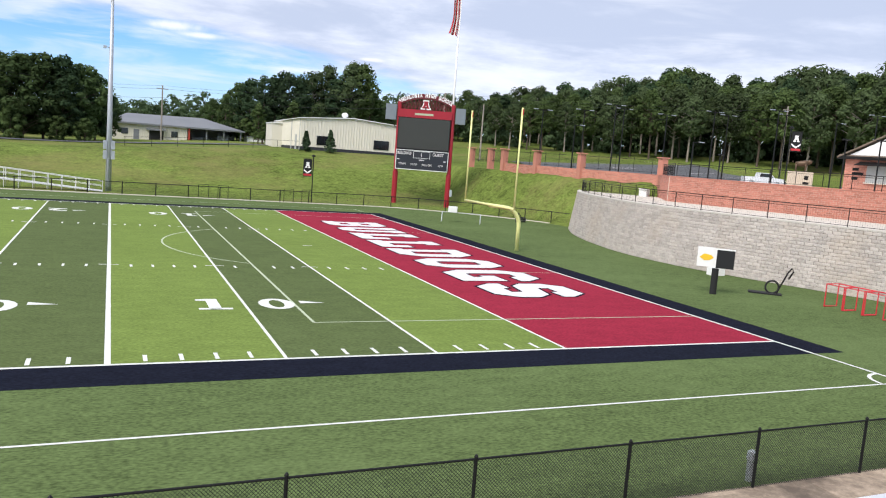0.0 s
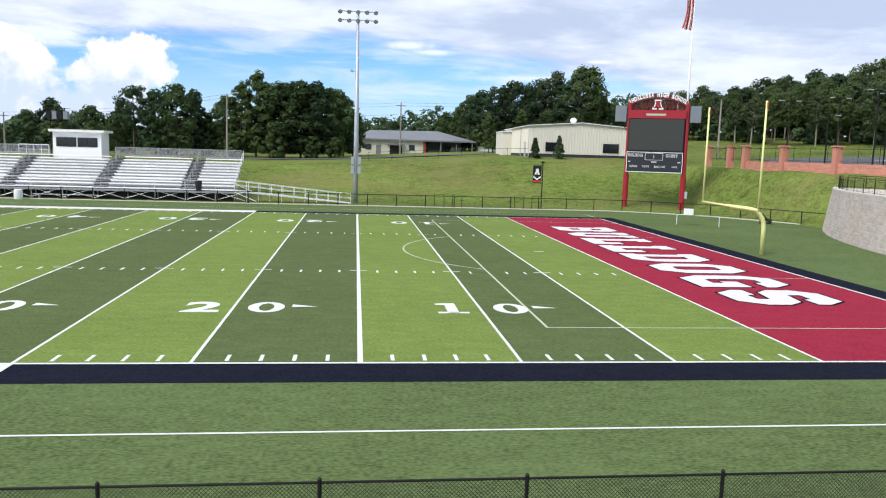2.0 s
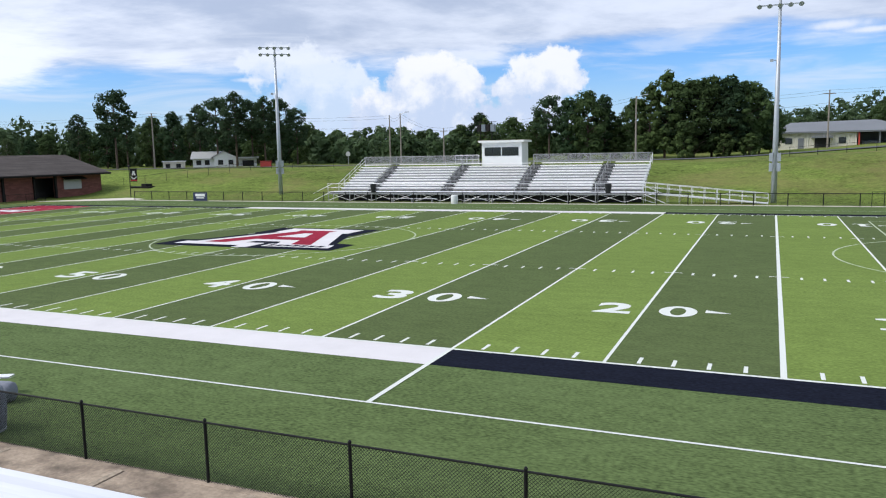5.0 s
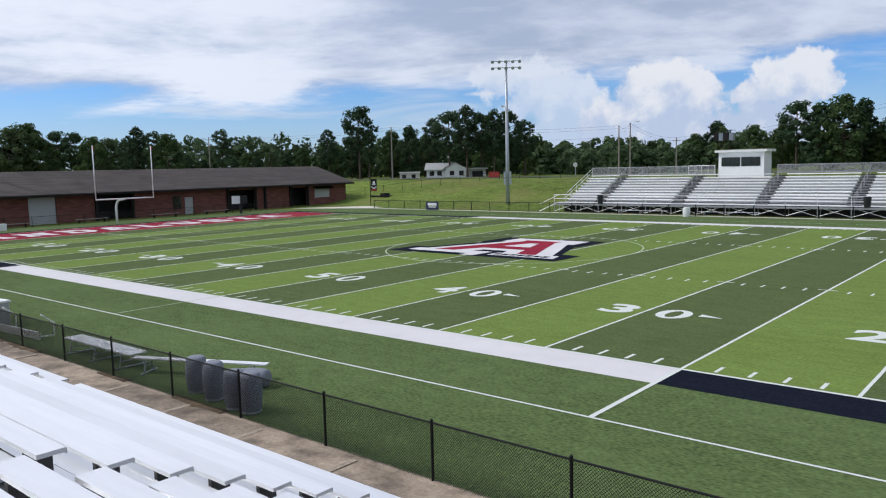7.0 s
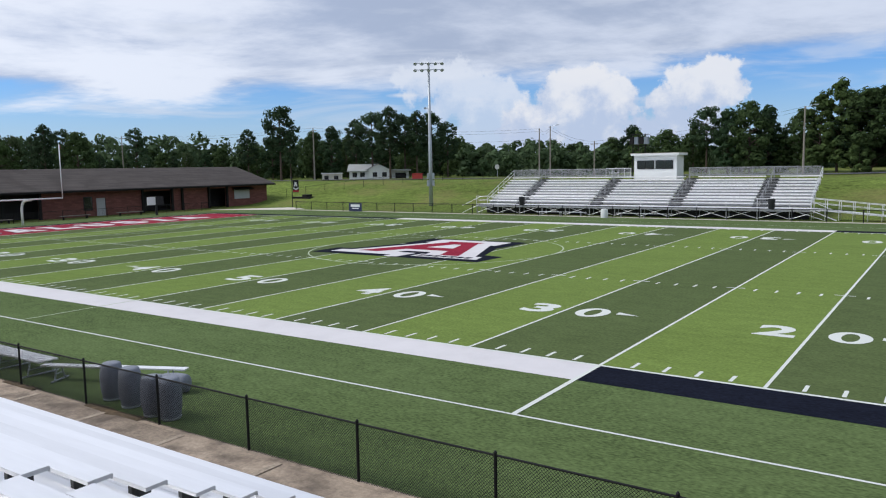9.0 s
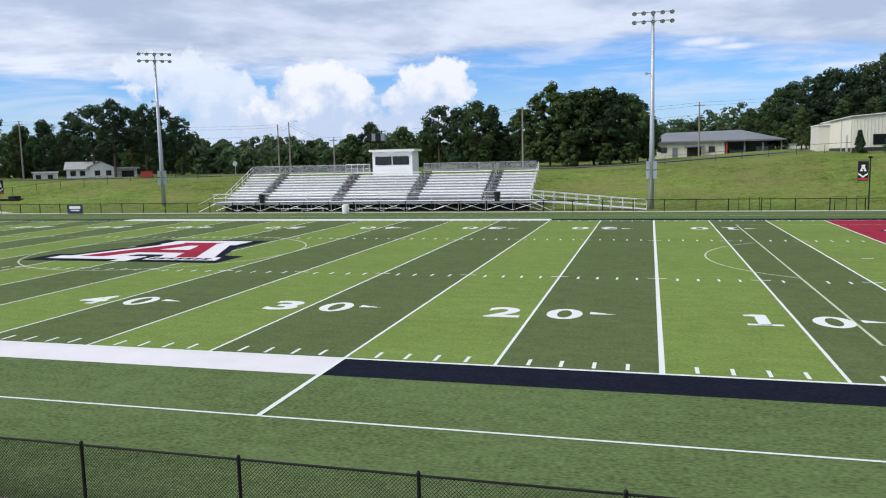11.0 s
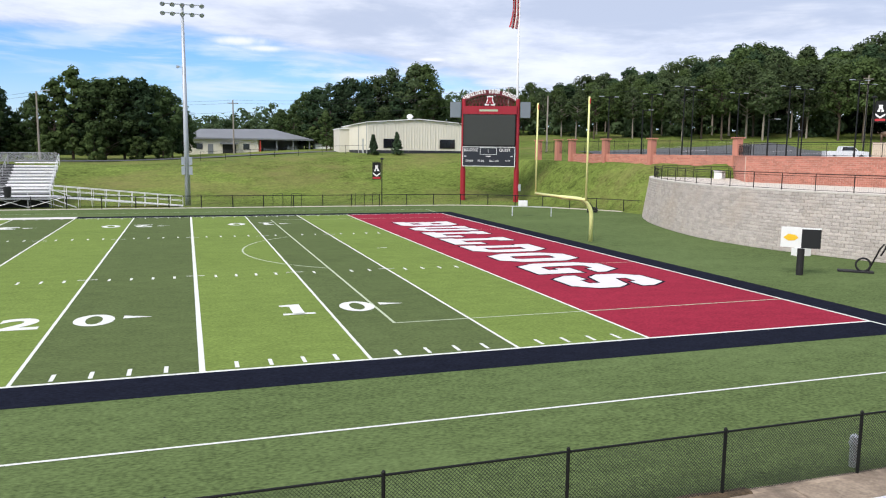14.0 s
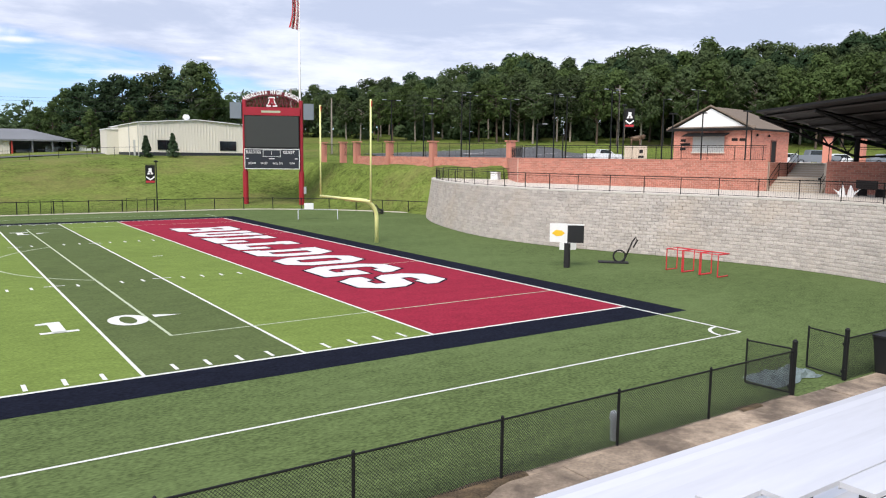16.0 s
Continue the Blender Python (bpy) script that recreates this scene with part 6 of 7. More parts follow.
part("wall", Geo().box(0, 12, 0, 8, 0, 2.6), OFFWHITE, low)
part("roof", Geo().box(-0.6, 12.6, -1.0, 8.6, 2.6, 3.0), ROOF_METAL, low)


# ---- trees ----
def leaf_cloud(g, c, r, n, size, flat=1.0):
    """n small leaf sprays scattered through the outer part of a lump."""
    for _ in range(n):
        d = Vector((random.gauss(0, 1), random.gauss(0, 1), random.gauss(0, 1))).normalized()
        p = Vector(c) + Vector((d.x * r[0], d.y * r[1], d.z * r[2])) * random.uniform(0.35, 1.05) ** 0.6
        # leaves lie as shingles on the lump, turned outwards and upwards
        face = (d + Vector((random.gauss(0, 0.32), random.gauss(0, 0.32), 0.35 + random.gauss(0, 0.32)))).normalized()
        u = face.cross(Vector((random.gauss(0, 1), random.gauss(0, 1), random.gauss(0, 1)))).normalized()
        v = face.cross(u)
        s = size * random.uniform(0.6, 1.3)
        g.add([p - u * s, p + v * s * 0.55, p + u * s, p - v * s * 0.55 + Vector((0, 0, -0.15 * s))], [(0, 1, 2, 3)])


def limb(g, a, b, r0, r1, n=5):
    a, b = Vector(a), Vector(b)
    m = a.lerp(b, 0.5) + Vector((random.uniform(-.3, .3), random.uniform(-.3, .3), random.uniform(-.1, .3))) * (b - a).length * 0.2
    g.tube([a, m, b], [r0, (r0 + r1) / 2, r1], n, cap=False)


def broadleaf(label, h, wide, leaf, bark, bare=0.25, lumps=26, sprays=95, size=0.42, fork=False):
    root = thing("tree", label, "tree")
    t, c = Geo(), Geo()
    lean = (random.uniform(-.04, .04) * h, random.uniform(-.04, .04) * h)
    top = Vector((lean[0], lean[1], h * 0.82))
    t.tube([(0, 0, -0.5), (lean[0] * 0.2, lean[1] * 0.2, h * 0.3), (lean[0] * 0.6, lean[1] * 0.6, h * 0.58), top], [h * 0.016, h * 0.013, h * 0.008, h * 0.003], 7, cap=False)
    for i in range(lumps):
        f = (i + random.random()) / lumps
        z = h * (bare + (0.93 - bare) * f)
        prof = math.sin(math.pi * min(0.97, 0.16 + 0.80 * f)) ** 0.75
        a = i * 2.4 + random.uniform(-.5, .5)
        rr = wide * prof * random.uniform(0.35, 0.95)
        p = Vector((lean[0] * f + rr * math.cos(a), lean[1] * f + rr * math.sin(a), z))
        limb(t, (lean[0] * f * 0.7, lean[1] * f * 0.7, z - rr * 0.55), p, h * 0.006, h * 0.002)
        s = wide * random.choice((0.17, 0.24, 0.30, 0.38)) * random.uniform(0.85, 1.15)
        leaf_cloud(c, p, (s, s, s * random.uniform(0.5, 0.8)), int(sprays * (0.35 + 2.2 * s / wide)), size)
    leaf_cloud(c, (lean[0], lean[1], h * 0.93), (wide * 0.3, wide * 0.3, h * 0.07), sprays, size)
    part("trunk", t, bark, root, smooth=True)
    part("crown", c, leaf, root)
    return root


def pine(label, h, wide, leaf, bark, bare=0.45, clumps=26, sprays=62, size=0.38):
    root = thing("tree", label, "tree")
    t, c = Geo(), Geo()
    lean = random.uniform(-.03, .03) * h
    t.tube([(0, 0, -0.5), (lean * 0.4, 0, h * 0.5), (lean, 0, h * 0.95)], [h * 0.016, h * 0.011, h * 0.003], 7, cap=False)
    for i in range(clumps):
        f = (i + random.random()) / clumps
        z = h * (bare + (0.95 - bare) * f)
        reach = wide * math.sin(math.pi * (0.22 + 0.66 * f)) ** 0.8
        a = i * 2.4 + random.uniform(-.6, .6)
        rr = reach * random.uniform(0.25, 0.95)
        p = (lean * f + rr * math.cos(a), rr * math.sin(a), z + random.uniform(-.2, .5))
        limb(t, (lean * f, 0, z - 0.4 - 0.2 * rr), p, h * 0.0045, h * 0.0015, 4)
        s = wide * random.uniform(0.24, 0.38)
        leaf_cloud(c, p, (s, s, s * 0.62), sprays, size)
    part("trunk", t, bark, root, smooth=True)
    part("crown", c, leaf, root)
    return root


random.seed(11)
PROTO = {
    "oak": broadleaf("broad green oak with a dense rounded crown", 14, 5.0, LEAF, BARK, 0.10, 46, 104, 0.36),
    "elm": broadleaf("tall dark green tree with an uneven crown", 16, 4.4, LEAF_DEEP, BARK, 0.12, 46, 104, 0.36),
    "gum": broadleaf("upright bright green tree with a pointed crown", 15, 3.4, LEAF_BRIGHT, BARK, 0.13, 42, 92, 0.33),
    "wood": broadleaf("tall forest tree with a bare pale trunk", 21, 6.6, LEAF_WOOD, PALE_BARK, 0.34, 46, 70, 0.48),
    "wood_b": broadleaf("tall forest tree with a high dark crown", 23, 6.4, LEAF_BRIGHT, BARK, 0.38, 46, 70, 0.48),
    "wood_c": broadleaf("lean forest tree with an open crown", 22, 5.2, LEAF_WOOD, PALE_BARK, 0.42, 38, 82, 0.44),
    "pine": pine("tall pine with a bare trunk and open rounded crown", 17, 4.3, NEEDLE, BARK, 0.42, 34, 92, 0.34),
    "pine_b": pine("tall pine with ragged clumps of needles", 19, 4.0, NEEDLE, BARK, 0.34, 38, 86, 0.34),
    "bush": broadleaf("low leafy shrub at the wood's edge", 5.5, 2.8, LEAF_BRIGHT, BARK, 0.02, 20, 120, 0.28),
}
used = set()


def plant(kind, x, y, scale=1.0, rz=None, group="trees", z=None):
    h = ground_height(x, y) if z is None else z
    m = pose(x, y, h - 0.1, 0, 0, random.uniform(0, 360) if rz is None else rz)
    ob = PROTO[kind]
    sx = scale * random.uniform(0.92, 1.08)
    if kind not in used:
        used.add(kind)
        ob.matrix_basis = m @ Matrix.Diagonal((sx, sx, scale, 1))
    else:
        keep = ob.scale.copy()
        ob.scale = (sx, sx, scale)
        ob = copy_thing(ob, m)
        PROTO[kind].scale = keep
    tagged(ob, group=group)
    return ob


def at_bearing(az, d):
    return EYE_PLAN[0] + d * math.sin(radians(az)), EYE_PLAN[1] + d * math.cos(radians(az))


HEIGHT = {"oak": 14, "elm": 16, "gum": 15, "wood": 21, "wood_b": 23, "wood_c": 22, "pine": 17, "pine_b": 19, "bush": 5.5}


def tree_scale(kind, x, y, top):
    """Scale for a tree whose tip is to stand at the height top."""
    return max(3.0, 1.0 * (top - ground_height(x, y))) / HEIGHT[kind]


# the dense trees behind the shed and the far stand: bearing, distance, height, kind
for az, d, h, k in ((-31, 200, 12, "oak"), (-29, 195, 10, "oak"), (-27, 190, 12, "gum"), (-25, 185, 11, "oak"), (-20.4, 172, 14.5, "elm"), (-22, 175, 12, "oak"), (-20, 165, 13, "gum"), (-18, 165, 13, "oak"),
                    (-16.3, 150, 12.5, "oak"), (-15.4, 146, 16, "pine"), (-14.0, 145, 15.5, "elm"), (-12.6, 143, 16.5, "oak"), (-11.4, 147, 16, "elm"), (-10.4, 150, 11, "oak"), (-9.3, 146, 15, "oak"),
                    (-8.3, 143, 17.5, "gum"), (-7.2, 142, 19.5, "gum"), (-6.2, 143, 17, "elm"), (-5.2, 141, 17.5, "oak"), (-4.0, 142, 18.0, "oak"), (-2.9, 141, 18, "elm"), (-1.8, 143, 17, "oak"), (-0.9, 147, 16, "elm"), (-0.2, 150, 13, "oak"),
                    (-13.2, 150, 9, "bush"), (-10.6, 145, 8, "bush"), (-8.8, 140, 8, "bush"), (-5.9, 138, 9, "bush"), (-3.2, 137, 8, "bush"), (-1.5, 138, 8, "bush"), (-15.8, 150, 8, "bush"), (-17.2, 158, 8, "bush")):
    x, y = at_bearing(az, d)
    plant(k, x, y, tree_scale(k, x, y, h), group="trees behind the far stand")
# closed tree lines and undergrowth behind all of it, in one
woods = Geo()


def far_tree(x, y, h, wide, bare=0.1):
    z = ground_height(x, y) - 0.2
    woods.tube([(x, y, z), (x, y, z + h * 0.7)], [0.22, 0.08], 4, cap=False)
    for i in range(11):
        f = (i + random.random()) / 11
        prof = math.sin(math.pi * min(0.88, 0.25 + 0.62 * f)) ** 0.7
        a, rr = i * 2.4 + random.uniform(-.5, .5), wide * prof * random.uniform(0.3, 0.9)
        s = wide * random.uniform(0.34, 0.52)
        leaf_cloud(woods, (x + rr * math.cos(a), y + rr * math.sin(a), z + h * (bare + (0.94 - bare) * f)), (s, s, s * 0.75), 30, 0.07 * h ** 0.5 + 0.46)


for lo, hi, n, d0, h0 in ((-35, -16, 50, 215, 9.0), (-52, -33, 46, 212, 10.0), (-90, -51, 74, 214, 12.0), (-3, 20, 40, 235, 10.0)):
    for i in range(n):
        az = lo + (hi - lo) * (i + random.uniform(0.1, 0.9)) / n
        x, y = at_bearing(az, d0 + random.uniform(-10, 16))
        h = h0 * random.uniform(0.68, 1.1)
        far_tree(x, y, h, h * random.uniform(0.28, 0.40), 0.05)
for i in range(60):
    x, y = at_bearing(-33 + 0.55 * i + random.uniform(-.3, .3), 172 + random.uniform(-8, 20))
    far_tree(x, y, random.uniform(4.5, 7.5), random.uniform(2.4, 3.6), 0.02)
for i in range(22):
    x, y = at_bearing(-2 + 0.62 * i + random.uniform(-.2, .2), 270 + random.uniform(-20, 20))
    far_tree(x, y, random.uniform(11, 15), random.uniform(3.6, 5.0), 0.08)
for i in range(60):
    az = 18 + 56 * (i + random.random()) / 60
    x, y = at_bearing(az, 206 + random.uniform(0, 12) + max(0, 30 - az))
    far_tree(x, y, random.uniform(9, 13), random.uniform(4, 6), 0.02)
for i in range(56):
    az = 20 + 0.95 * i + random.uniform(-.4, .4)
    x, y = at_bearing(az, 160 + random.uniform(0, 26) + max(0, 30 - az) * 1.2)
    far_tree(x, y, random.uniform(3, 6.5), random.uniform(2, 3.6), 0.02)
tagged(new("far_woods", woods.mesh("far_woods", LEAF_FAR)), "closed dark green tree lines along the horizon", "woods", kind="stuff")
# behind the white building
for az, d, el, k in ((8.4, 172, 4.3, "oak"), (9.2, 168, 4.7, "elm"), (10.2, 150, 4.9, "pine_b"), (11.0, 152, 5.1, "elm"), (11.9, 150, 5.4, "pine"), (12.7, 148, 5.0, "elm"), (13.6, 150, 5.6, "wood"), (14.5, 153, 6.2, "wood_c"), (15.3, 150, 5.4, "elm"), (16.3, 150, 6.6, "wood_c"), (17.0, 152, 6.5, "wood_b"), (17.8, 158, 4.6, "oak"), (18.8, 160, 3.9, "oak"), (20.2, 165, 4.3, "oak"), (21.6, 168, 4.5, "elm"), (23.0, 168, 4.6, "wood"),
                     (7.6, 195, 3.4, "gum"), (6.6, 210, 3.0, "oak"), (9.9, 146, 3.0, "gum"), (12.4, 144, 3.4, "gum"), (14.0, 144, 3.2, "oak"), (16.0, 145, 3.2, "oak"), (11.7, 141, 1.8, "bush"), (9.0, 165, 1.8, "bush"), (14.6, 142, 1.8, "bush"), (17.2, 142, 1.8, "bush")):
    x, y = at_bearing(az, d)
    plant(k, x, y, tree_scale(k, x, y, 5.85 + d * math.tan(radians(el))), group="trees behind the white building")
# pines about the house and behind the field house
for az, d, h, k in ((-34.0, 172, 16, "pine_b"), (-35.2, 168, 18, "pine"), (-36.3, 165, 18, "pine_b"), (-37.2, 172, 18, "pine"), (-38.3, 166, 19, "pine_b"), (-39.6, 172, 18.5, "pine"), (-40.8, 176, 17, "pine_b"), (-42.6, 180, 16, "elm"), (-44.0, 185, 15, "oak"), (-45.6, 178, 15, "pine_b"), (-46.9, 185, 14, "elm"), (-46.3, 168, 19.6, "pine"), (-48.6, 176, 15, "pine_b"),
                    (-33.2, 185, 13, "oak"), (-34.6, 190, 13, "elm"), (-36.8, 190, 14, "oak"), (-38.8, 195, 14, "elm"), (-41.5, 195, 14, "oak"), (-43.2, 198, 13, "elm"), (-46.2, 198, 13, "oak"), (-48, 196, 12, "oak"), (-50.5, 205, 12, "oak"),
                    (-34.0, 180, 7, "bush"), (-37.6, 182, 7, "bush"), (-40.5, 184, 7, "bush"), (-43.6, 186, 7, "bush"), (-46.4, 188, 7, "bush")):
    x, y = at_bearing(az, d)
    plant(k, x, y, tree_scale(k, x, y, h), group="pines about the house")
for i in range(34):
    az = -51.5 - 1.0 * i + random.uniform(-.4, .4)
    d = 172 + random.uniform(-8, 30)
    x, y = at_bearing(az, d)
    k = random.choice(("pine", "elm", "oak", "pine_b", "wood"))
    h = random.uniform(9, 11.5) if i < 8 and i != 5 else random.uniform(13.5, 16.5)
    plant(k, x, y, tree_scale(k, x, y, h), group="trees behind the field house")
# the tall wood beyond the car park
for row in range(5):
    for i in range(36):
        az = 19.5 + 1.45 * i + random.uniform(-.5, .5) + row * 0.5
        d = 158 + 9 * row + random.uniform(-4, 4) + max(0, 30 - az) * 1.2
        x, y = at_bearing(az, d)
        crest = float(np.interp(az, (20, 25, 31, 35, 40, 43.5, 47, 54.5, 58.5, 62, 70), (4.4, 5.0, 5.9, 6.5, 7.6, 7.1, 7.6, 8.2, 7.5, 8.3, 8.0)))
        top = 5.85 + d * math.tan(radians(crest * (0.85 + 0.042 * row) * random.uniform(0.92, 1.03)))
        h = max(8.0, top - ground_height(x, y))
        k = random.choice(("wood", "wood_c", "wood_b", "elm" if row > 1 else "wood_b"))
        plant(k, x, y, h / HEIGHT[k], group="tall wood beyond the car park")
# two young conifers before the white building
def conifer(x, y, h):
    root = thing("conifer", "small dense dark green conifer on the bank", "conifer", "conifers on the bank", x, y, ground_height(x, y) - 0.1)
    part("trunk", Geo().tube([(0, 0, 0), (0, 0, h * 0.8)], [0.09, 0.02], 6), BARK, root)
    c = Geo()
    for i in range(12):
        f = i / 12
        for k in range(4):
            a = random.uniform(0, 6.3)
            r = h * 0.26 * (1 - f) + 0.1
            leaf_cloud(c, (r * 0.6 * math.cos(a), r * 0.6 * math.sin(a), h * (0.08 + 0.86 * f)), (r * 0.55, r * 0.55, h * 0.06), 26, 0.16)
    part("crown", c, NEEDLE, root)


conifer(11.2, 85.6, 3.1)
conifer(14.6, 85.2, 3.5)
conifer(27.5, 87.0, 1.6)

# ---- poles, wires, car park lamps ----


def utility_pole(az, d, h, arm=1.2, lamp=False):
    x, y = at_bearing(az, d)
    z = ground_height(x, y)
    root = thing("utility_pole", "weathered wooden utility pole" + (" with a street lamp arm" if lamp else ""), "utility pole", "utility poles", x, y, z)
    part("pole", Geo().tube([(0, 0, -0.3), (0, 0, h)], [0.17, 0.11], 8), WOODPOLE, root)
    if arm:
        part("crossarm", Geo().box(-arm, arm, -0.06, 0.06, h - 0.7, h - 0.55), WOODPOLE, root)
    if lamp:
        part("lamp_arm", Geo().tube([(0, 0, h - 0.2), (1.4, 0, h + 0.2)], 0.04, 5).box(1.2, 1.9, -0.12, 0.12, h + 0.12, h + 0.26), GALV, root)
    return (x, y, z + h - 0.6)


tops = [utility_pole(az, d, h, arm, lamp) for az, d, h, arm, lamp in ((-57, 200, 11, 1.2, False), (-43.9, 165, 11, 0.9, False), (-27.2, 155, 9.6, 0, False), (-26.4, 155, 10.0, 0, True), (-23.2, 158, 7, 0.8, False), (-9.2, 132, 10.5, 0, True), (3.3, 150, 10, 1.0, False), (23.3, 118, 10.0, 0, False), (26.2, 128, 9, 0, False), (47.2, 150, 12, 1.1, False))]
wires = thing("overhead_wires", "dark overhead wires between the utility poles", "wires", kind="structure")
for line_tops in (tops[:6], tops[5:8] + tops[9:]):
    for a, b in zip(line_tops, line_tops[1:]):
        for dz in (0.0, 0.55, -1.6):
            pts = [(a[0] + (b[0] - a[0]) * t, a[1] + (b[1] - a[1]) * t, a[2] + dz + (b[2] - a[2]) * t - 1.6 * 4 * t * (1 - t) * 0.5) for t in (i / 8 for i in range(9))]
            part("wire", Geo().tube(pts, 0.017, 3, cap=False), BLACK_STEEL, wires)


def park_lamp(az, d, h, arms=2):
    x, y = at_bearing(az, d)
    z = ground_height(x, y)
    root = thing("car_park_lamp", "black car park lamp pole with flat heads", "lamp pole", "car park lamps", x, y, z)
    part("pole", Geo().tube([(0, 0, -0.2), (0, 0, h)], [0.10, 0.07], 8), BLACK_STEEL, root)
    part("arm", Geo().box(-1.2 if arms > 1 else 0, 1.2, -0.04, 0.04, h - 0.1, h - 0.02), BLACK_STEEL, root)
    for s in ((-1, 1) if arms > 1 else (1,)):
        part("lamp_head", Geo().box(s * 1.15 - 0.30, s * 1.15 + 0.30, -0.15, 0.15, h - 0.04, h + 0.05), GALV, root)


for az, d, h, a in ((30.6, 108, 8.6, 2), (33.6, 112, 9.2, 2), (35.8, 105, 9.6, 2), (36.4, 118, 10, 2), (39.4, 112, 9.2, 2), (42.6, 110, 9.8, 2), (43.5, 122, 10, 2), (46.7, 108, 10.2, 2), (47.2, 120, 10.4, 2), (50.3, 112, 9.2, 1), (52.6, 115, 10.5, 2), (33.0, 100, 6.4, 1), (41.4, 90, 4.8, 1)):
    park_lamp(az, d, h, a)


# ---- banners on lamp posts ----
def banner_post(x, y, z, h, side=-1, rz=0):
    root = thing("banner_post", "black lamp post with a dark school banner", "banner post", "banner posts", x, y, z, rz)
    part("post", Geo().tube([(0, 0, -0.2), (0, 0, h)], 0.06, 8).lathe((0, 0, h), [(0.2, -0.05), (0.24, 0.05), (0.1, 0.16)], 8), BLACK_STEEL, root)
    b = part("banner", Geo().box(side * 1.05 if side < 0 else 0.12, -0.12 if side < 0 else 1.05, -0.015, 0.015, h - 2.2, h - 0.35), BLACK_STEEL, root)
    u = side * 0.58
    part("badge", Geo().prism_y([(u - 0.28 + 0.56 * p, h - 1.3 + 0.62 * q) for p, q in letter_a(1, 1)], -0.03, -0.016), FLAG_WHITE, b)
    part("chevron", Geo().prism_y([(u - 0.4, h - 1.45), (u, h - 1.75), (u + 0.4, h - 1.45), (u + 0.4, h - 1.62), (u, h - 1.92), (u - 0.4, h - 1.62)], -0.03, -0.016), WHITE, b)
    part("name_bar", Geo().box(u - 0.42, u + 0.42, -0.028, -0.016, h - 2.14, h - 1.94), FLAG_RED, b)
    for z in (h - 0.3, h - 2.25):
        part("bracket", Geo().tube([(0, 0, z), (side * 1.1, 0, z)], 0.02, 5), BLACK_STEEL, root)


banner_post(6.4, 61.2, 0, 5.0, -1, -18)
banner_post(-101.0, 64.5, 0, 4.6, 1, 40)
bx, by = at_bearing(47.6, 82)
banner_post(bx, by, UPPER, 5.6, 1, -45)
lx, ly = at_bearing(43.3, 76)
lamp = thing("terrace_lamp", "slim black lamp post on the terrace", "lamp post", x=lx, y=ly, z=PLAZA)
part("post", Geo().tube([(0, 0, 0), (0, 0, 4.4)], 0.06, 8), BLACK_STEEL, lamp)
part("lamp_head", Geo().lathe((0, 0, 4.4), [(0.2, -0.02), (0.26, 0.04), (0.1, 0.12)], 8), BLACK_STEEL, lamp)
for az, d in ((53.0, 72), (51.0, 73), (55.9, 70)):
    lx, ly = at_bearing(az, d)
    lamp = thing("terrace_lamp", "slim black lamp post before the brick building", "lamp post", "terrace lamps", lx, ly, UPPER)
    part("post", Geo().tube([(0, 0, 0), (0, 0, 4.2)], 0.06, 8), BLACK_STEEL, lamp)
    part("lamp_head", Geo().box(-0.4, 0.4, -0.15, 0.15, 4.2, 4.3), BLACK_STEEL, lamp)


# ---- training gear and clutter on the turf ----
def hurdle_set(x, y, rz):
    root = thing("training_hurdles", "low orange-red tubular training hurdles in a row", "hurdles", x=x, y=y, rz=rz)
    for i in range(3):
        f = part("hurdle", Geo(), HURDLE_RED, root)
        a = 1.06 * i
        part("frame", Geo().tube([(a, 0, 0.02), (a, 0, 1.15), (a + 0.98, 0, 1.15), (a + 0.98, 0, 0.02)], 0.032, 6).tube([(a, 0, 0.03), (a, 0.9, 0.03), (a, 0.9, 1.15), (a, 0, 1.15)], 0.032, 6).tube([(a + 0.98, 0, 0.03), (a + 0.98, 0.9, 0.03)], 0.032, 6).tube([(a, 0.9, 1.15), (a + 0.98, 0.9, 1.15), (a + 0.98, 0, 1.15)], 0.032, 6), HURDLE_RED, f)


hurdle_set(18.85, 5.85, -88)
clock = thing("play_clock", "play clock on a black padded post with a white sign", "play clock", x=14.8, y=9.2, rz=-40)
part("padded_post", Geo().tube([(0, 0, 0), (0, 0, 1.32)], 0.17, 12), RUBBER, clock)
part("clock_case", Geo().box(-0.05, 0.85, -0.14, 0.14, 1.36, 2.36, 0.02), BIN, clock)
part("sign", Geo().box(-0.95, -0.06, -0.06, 0.06, 1.38, 2.38), WHITE, clock)
part("emblem", Geo().prism_y([(-0.85, 1.85), (-0.6, 1.7), (-0.35, 1.72), (-0.15, 1.86), (-0.3, 2.0), (-0.62, 2.04)], -0.075, -0.062), YELLOW, clock)
part("clock_edge", Geo().box(-0.07, 0.87, -0.15, -0.135, 2.3, 2.38).box(-0.07, -0.02, -0.15, -0.135, 1.36, 2.38), WHITE, clock)
clock2 = thing("play_clock", "distant play clock with a white sign beside the field house", "play clock", x=-106.0, y=43.6, rz=80)
part("padded_post", Geo().tube([(0, 0, 0), (0, 0, 1.4)], 0.17, 10), RUBBER, clock2)
part("clock_case", Geo().box(-0.1, 1.0, -0.14, 0.14, 1.4, 2.5), BIN, clock2)
part("sign", Geo().box(-1.25, -0.1, -0.08, 0.08, 1.4, 2.5), WHITE, clock2)
jug = thing("white_box", "small white plastic box against the retaining wall", "box", x=20.6, y=15.2)
part("box", Geo().box(-0.5, 0.5, -0.3, 0.3, 0, 0.45, 0.05), WHITE, jug)
sled = thing("tyre_sled", "black training sled with a tyre and a tilted handle", "training sled", x=18.5, y=9.2, rz=-42)
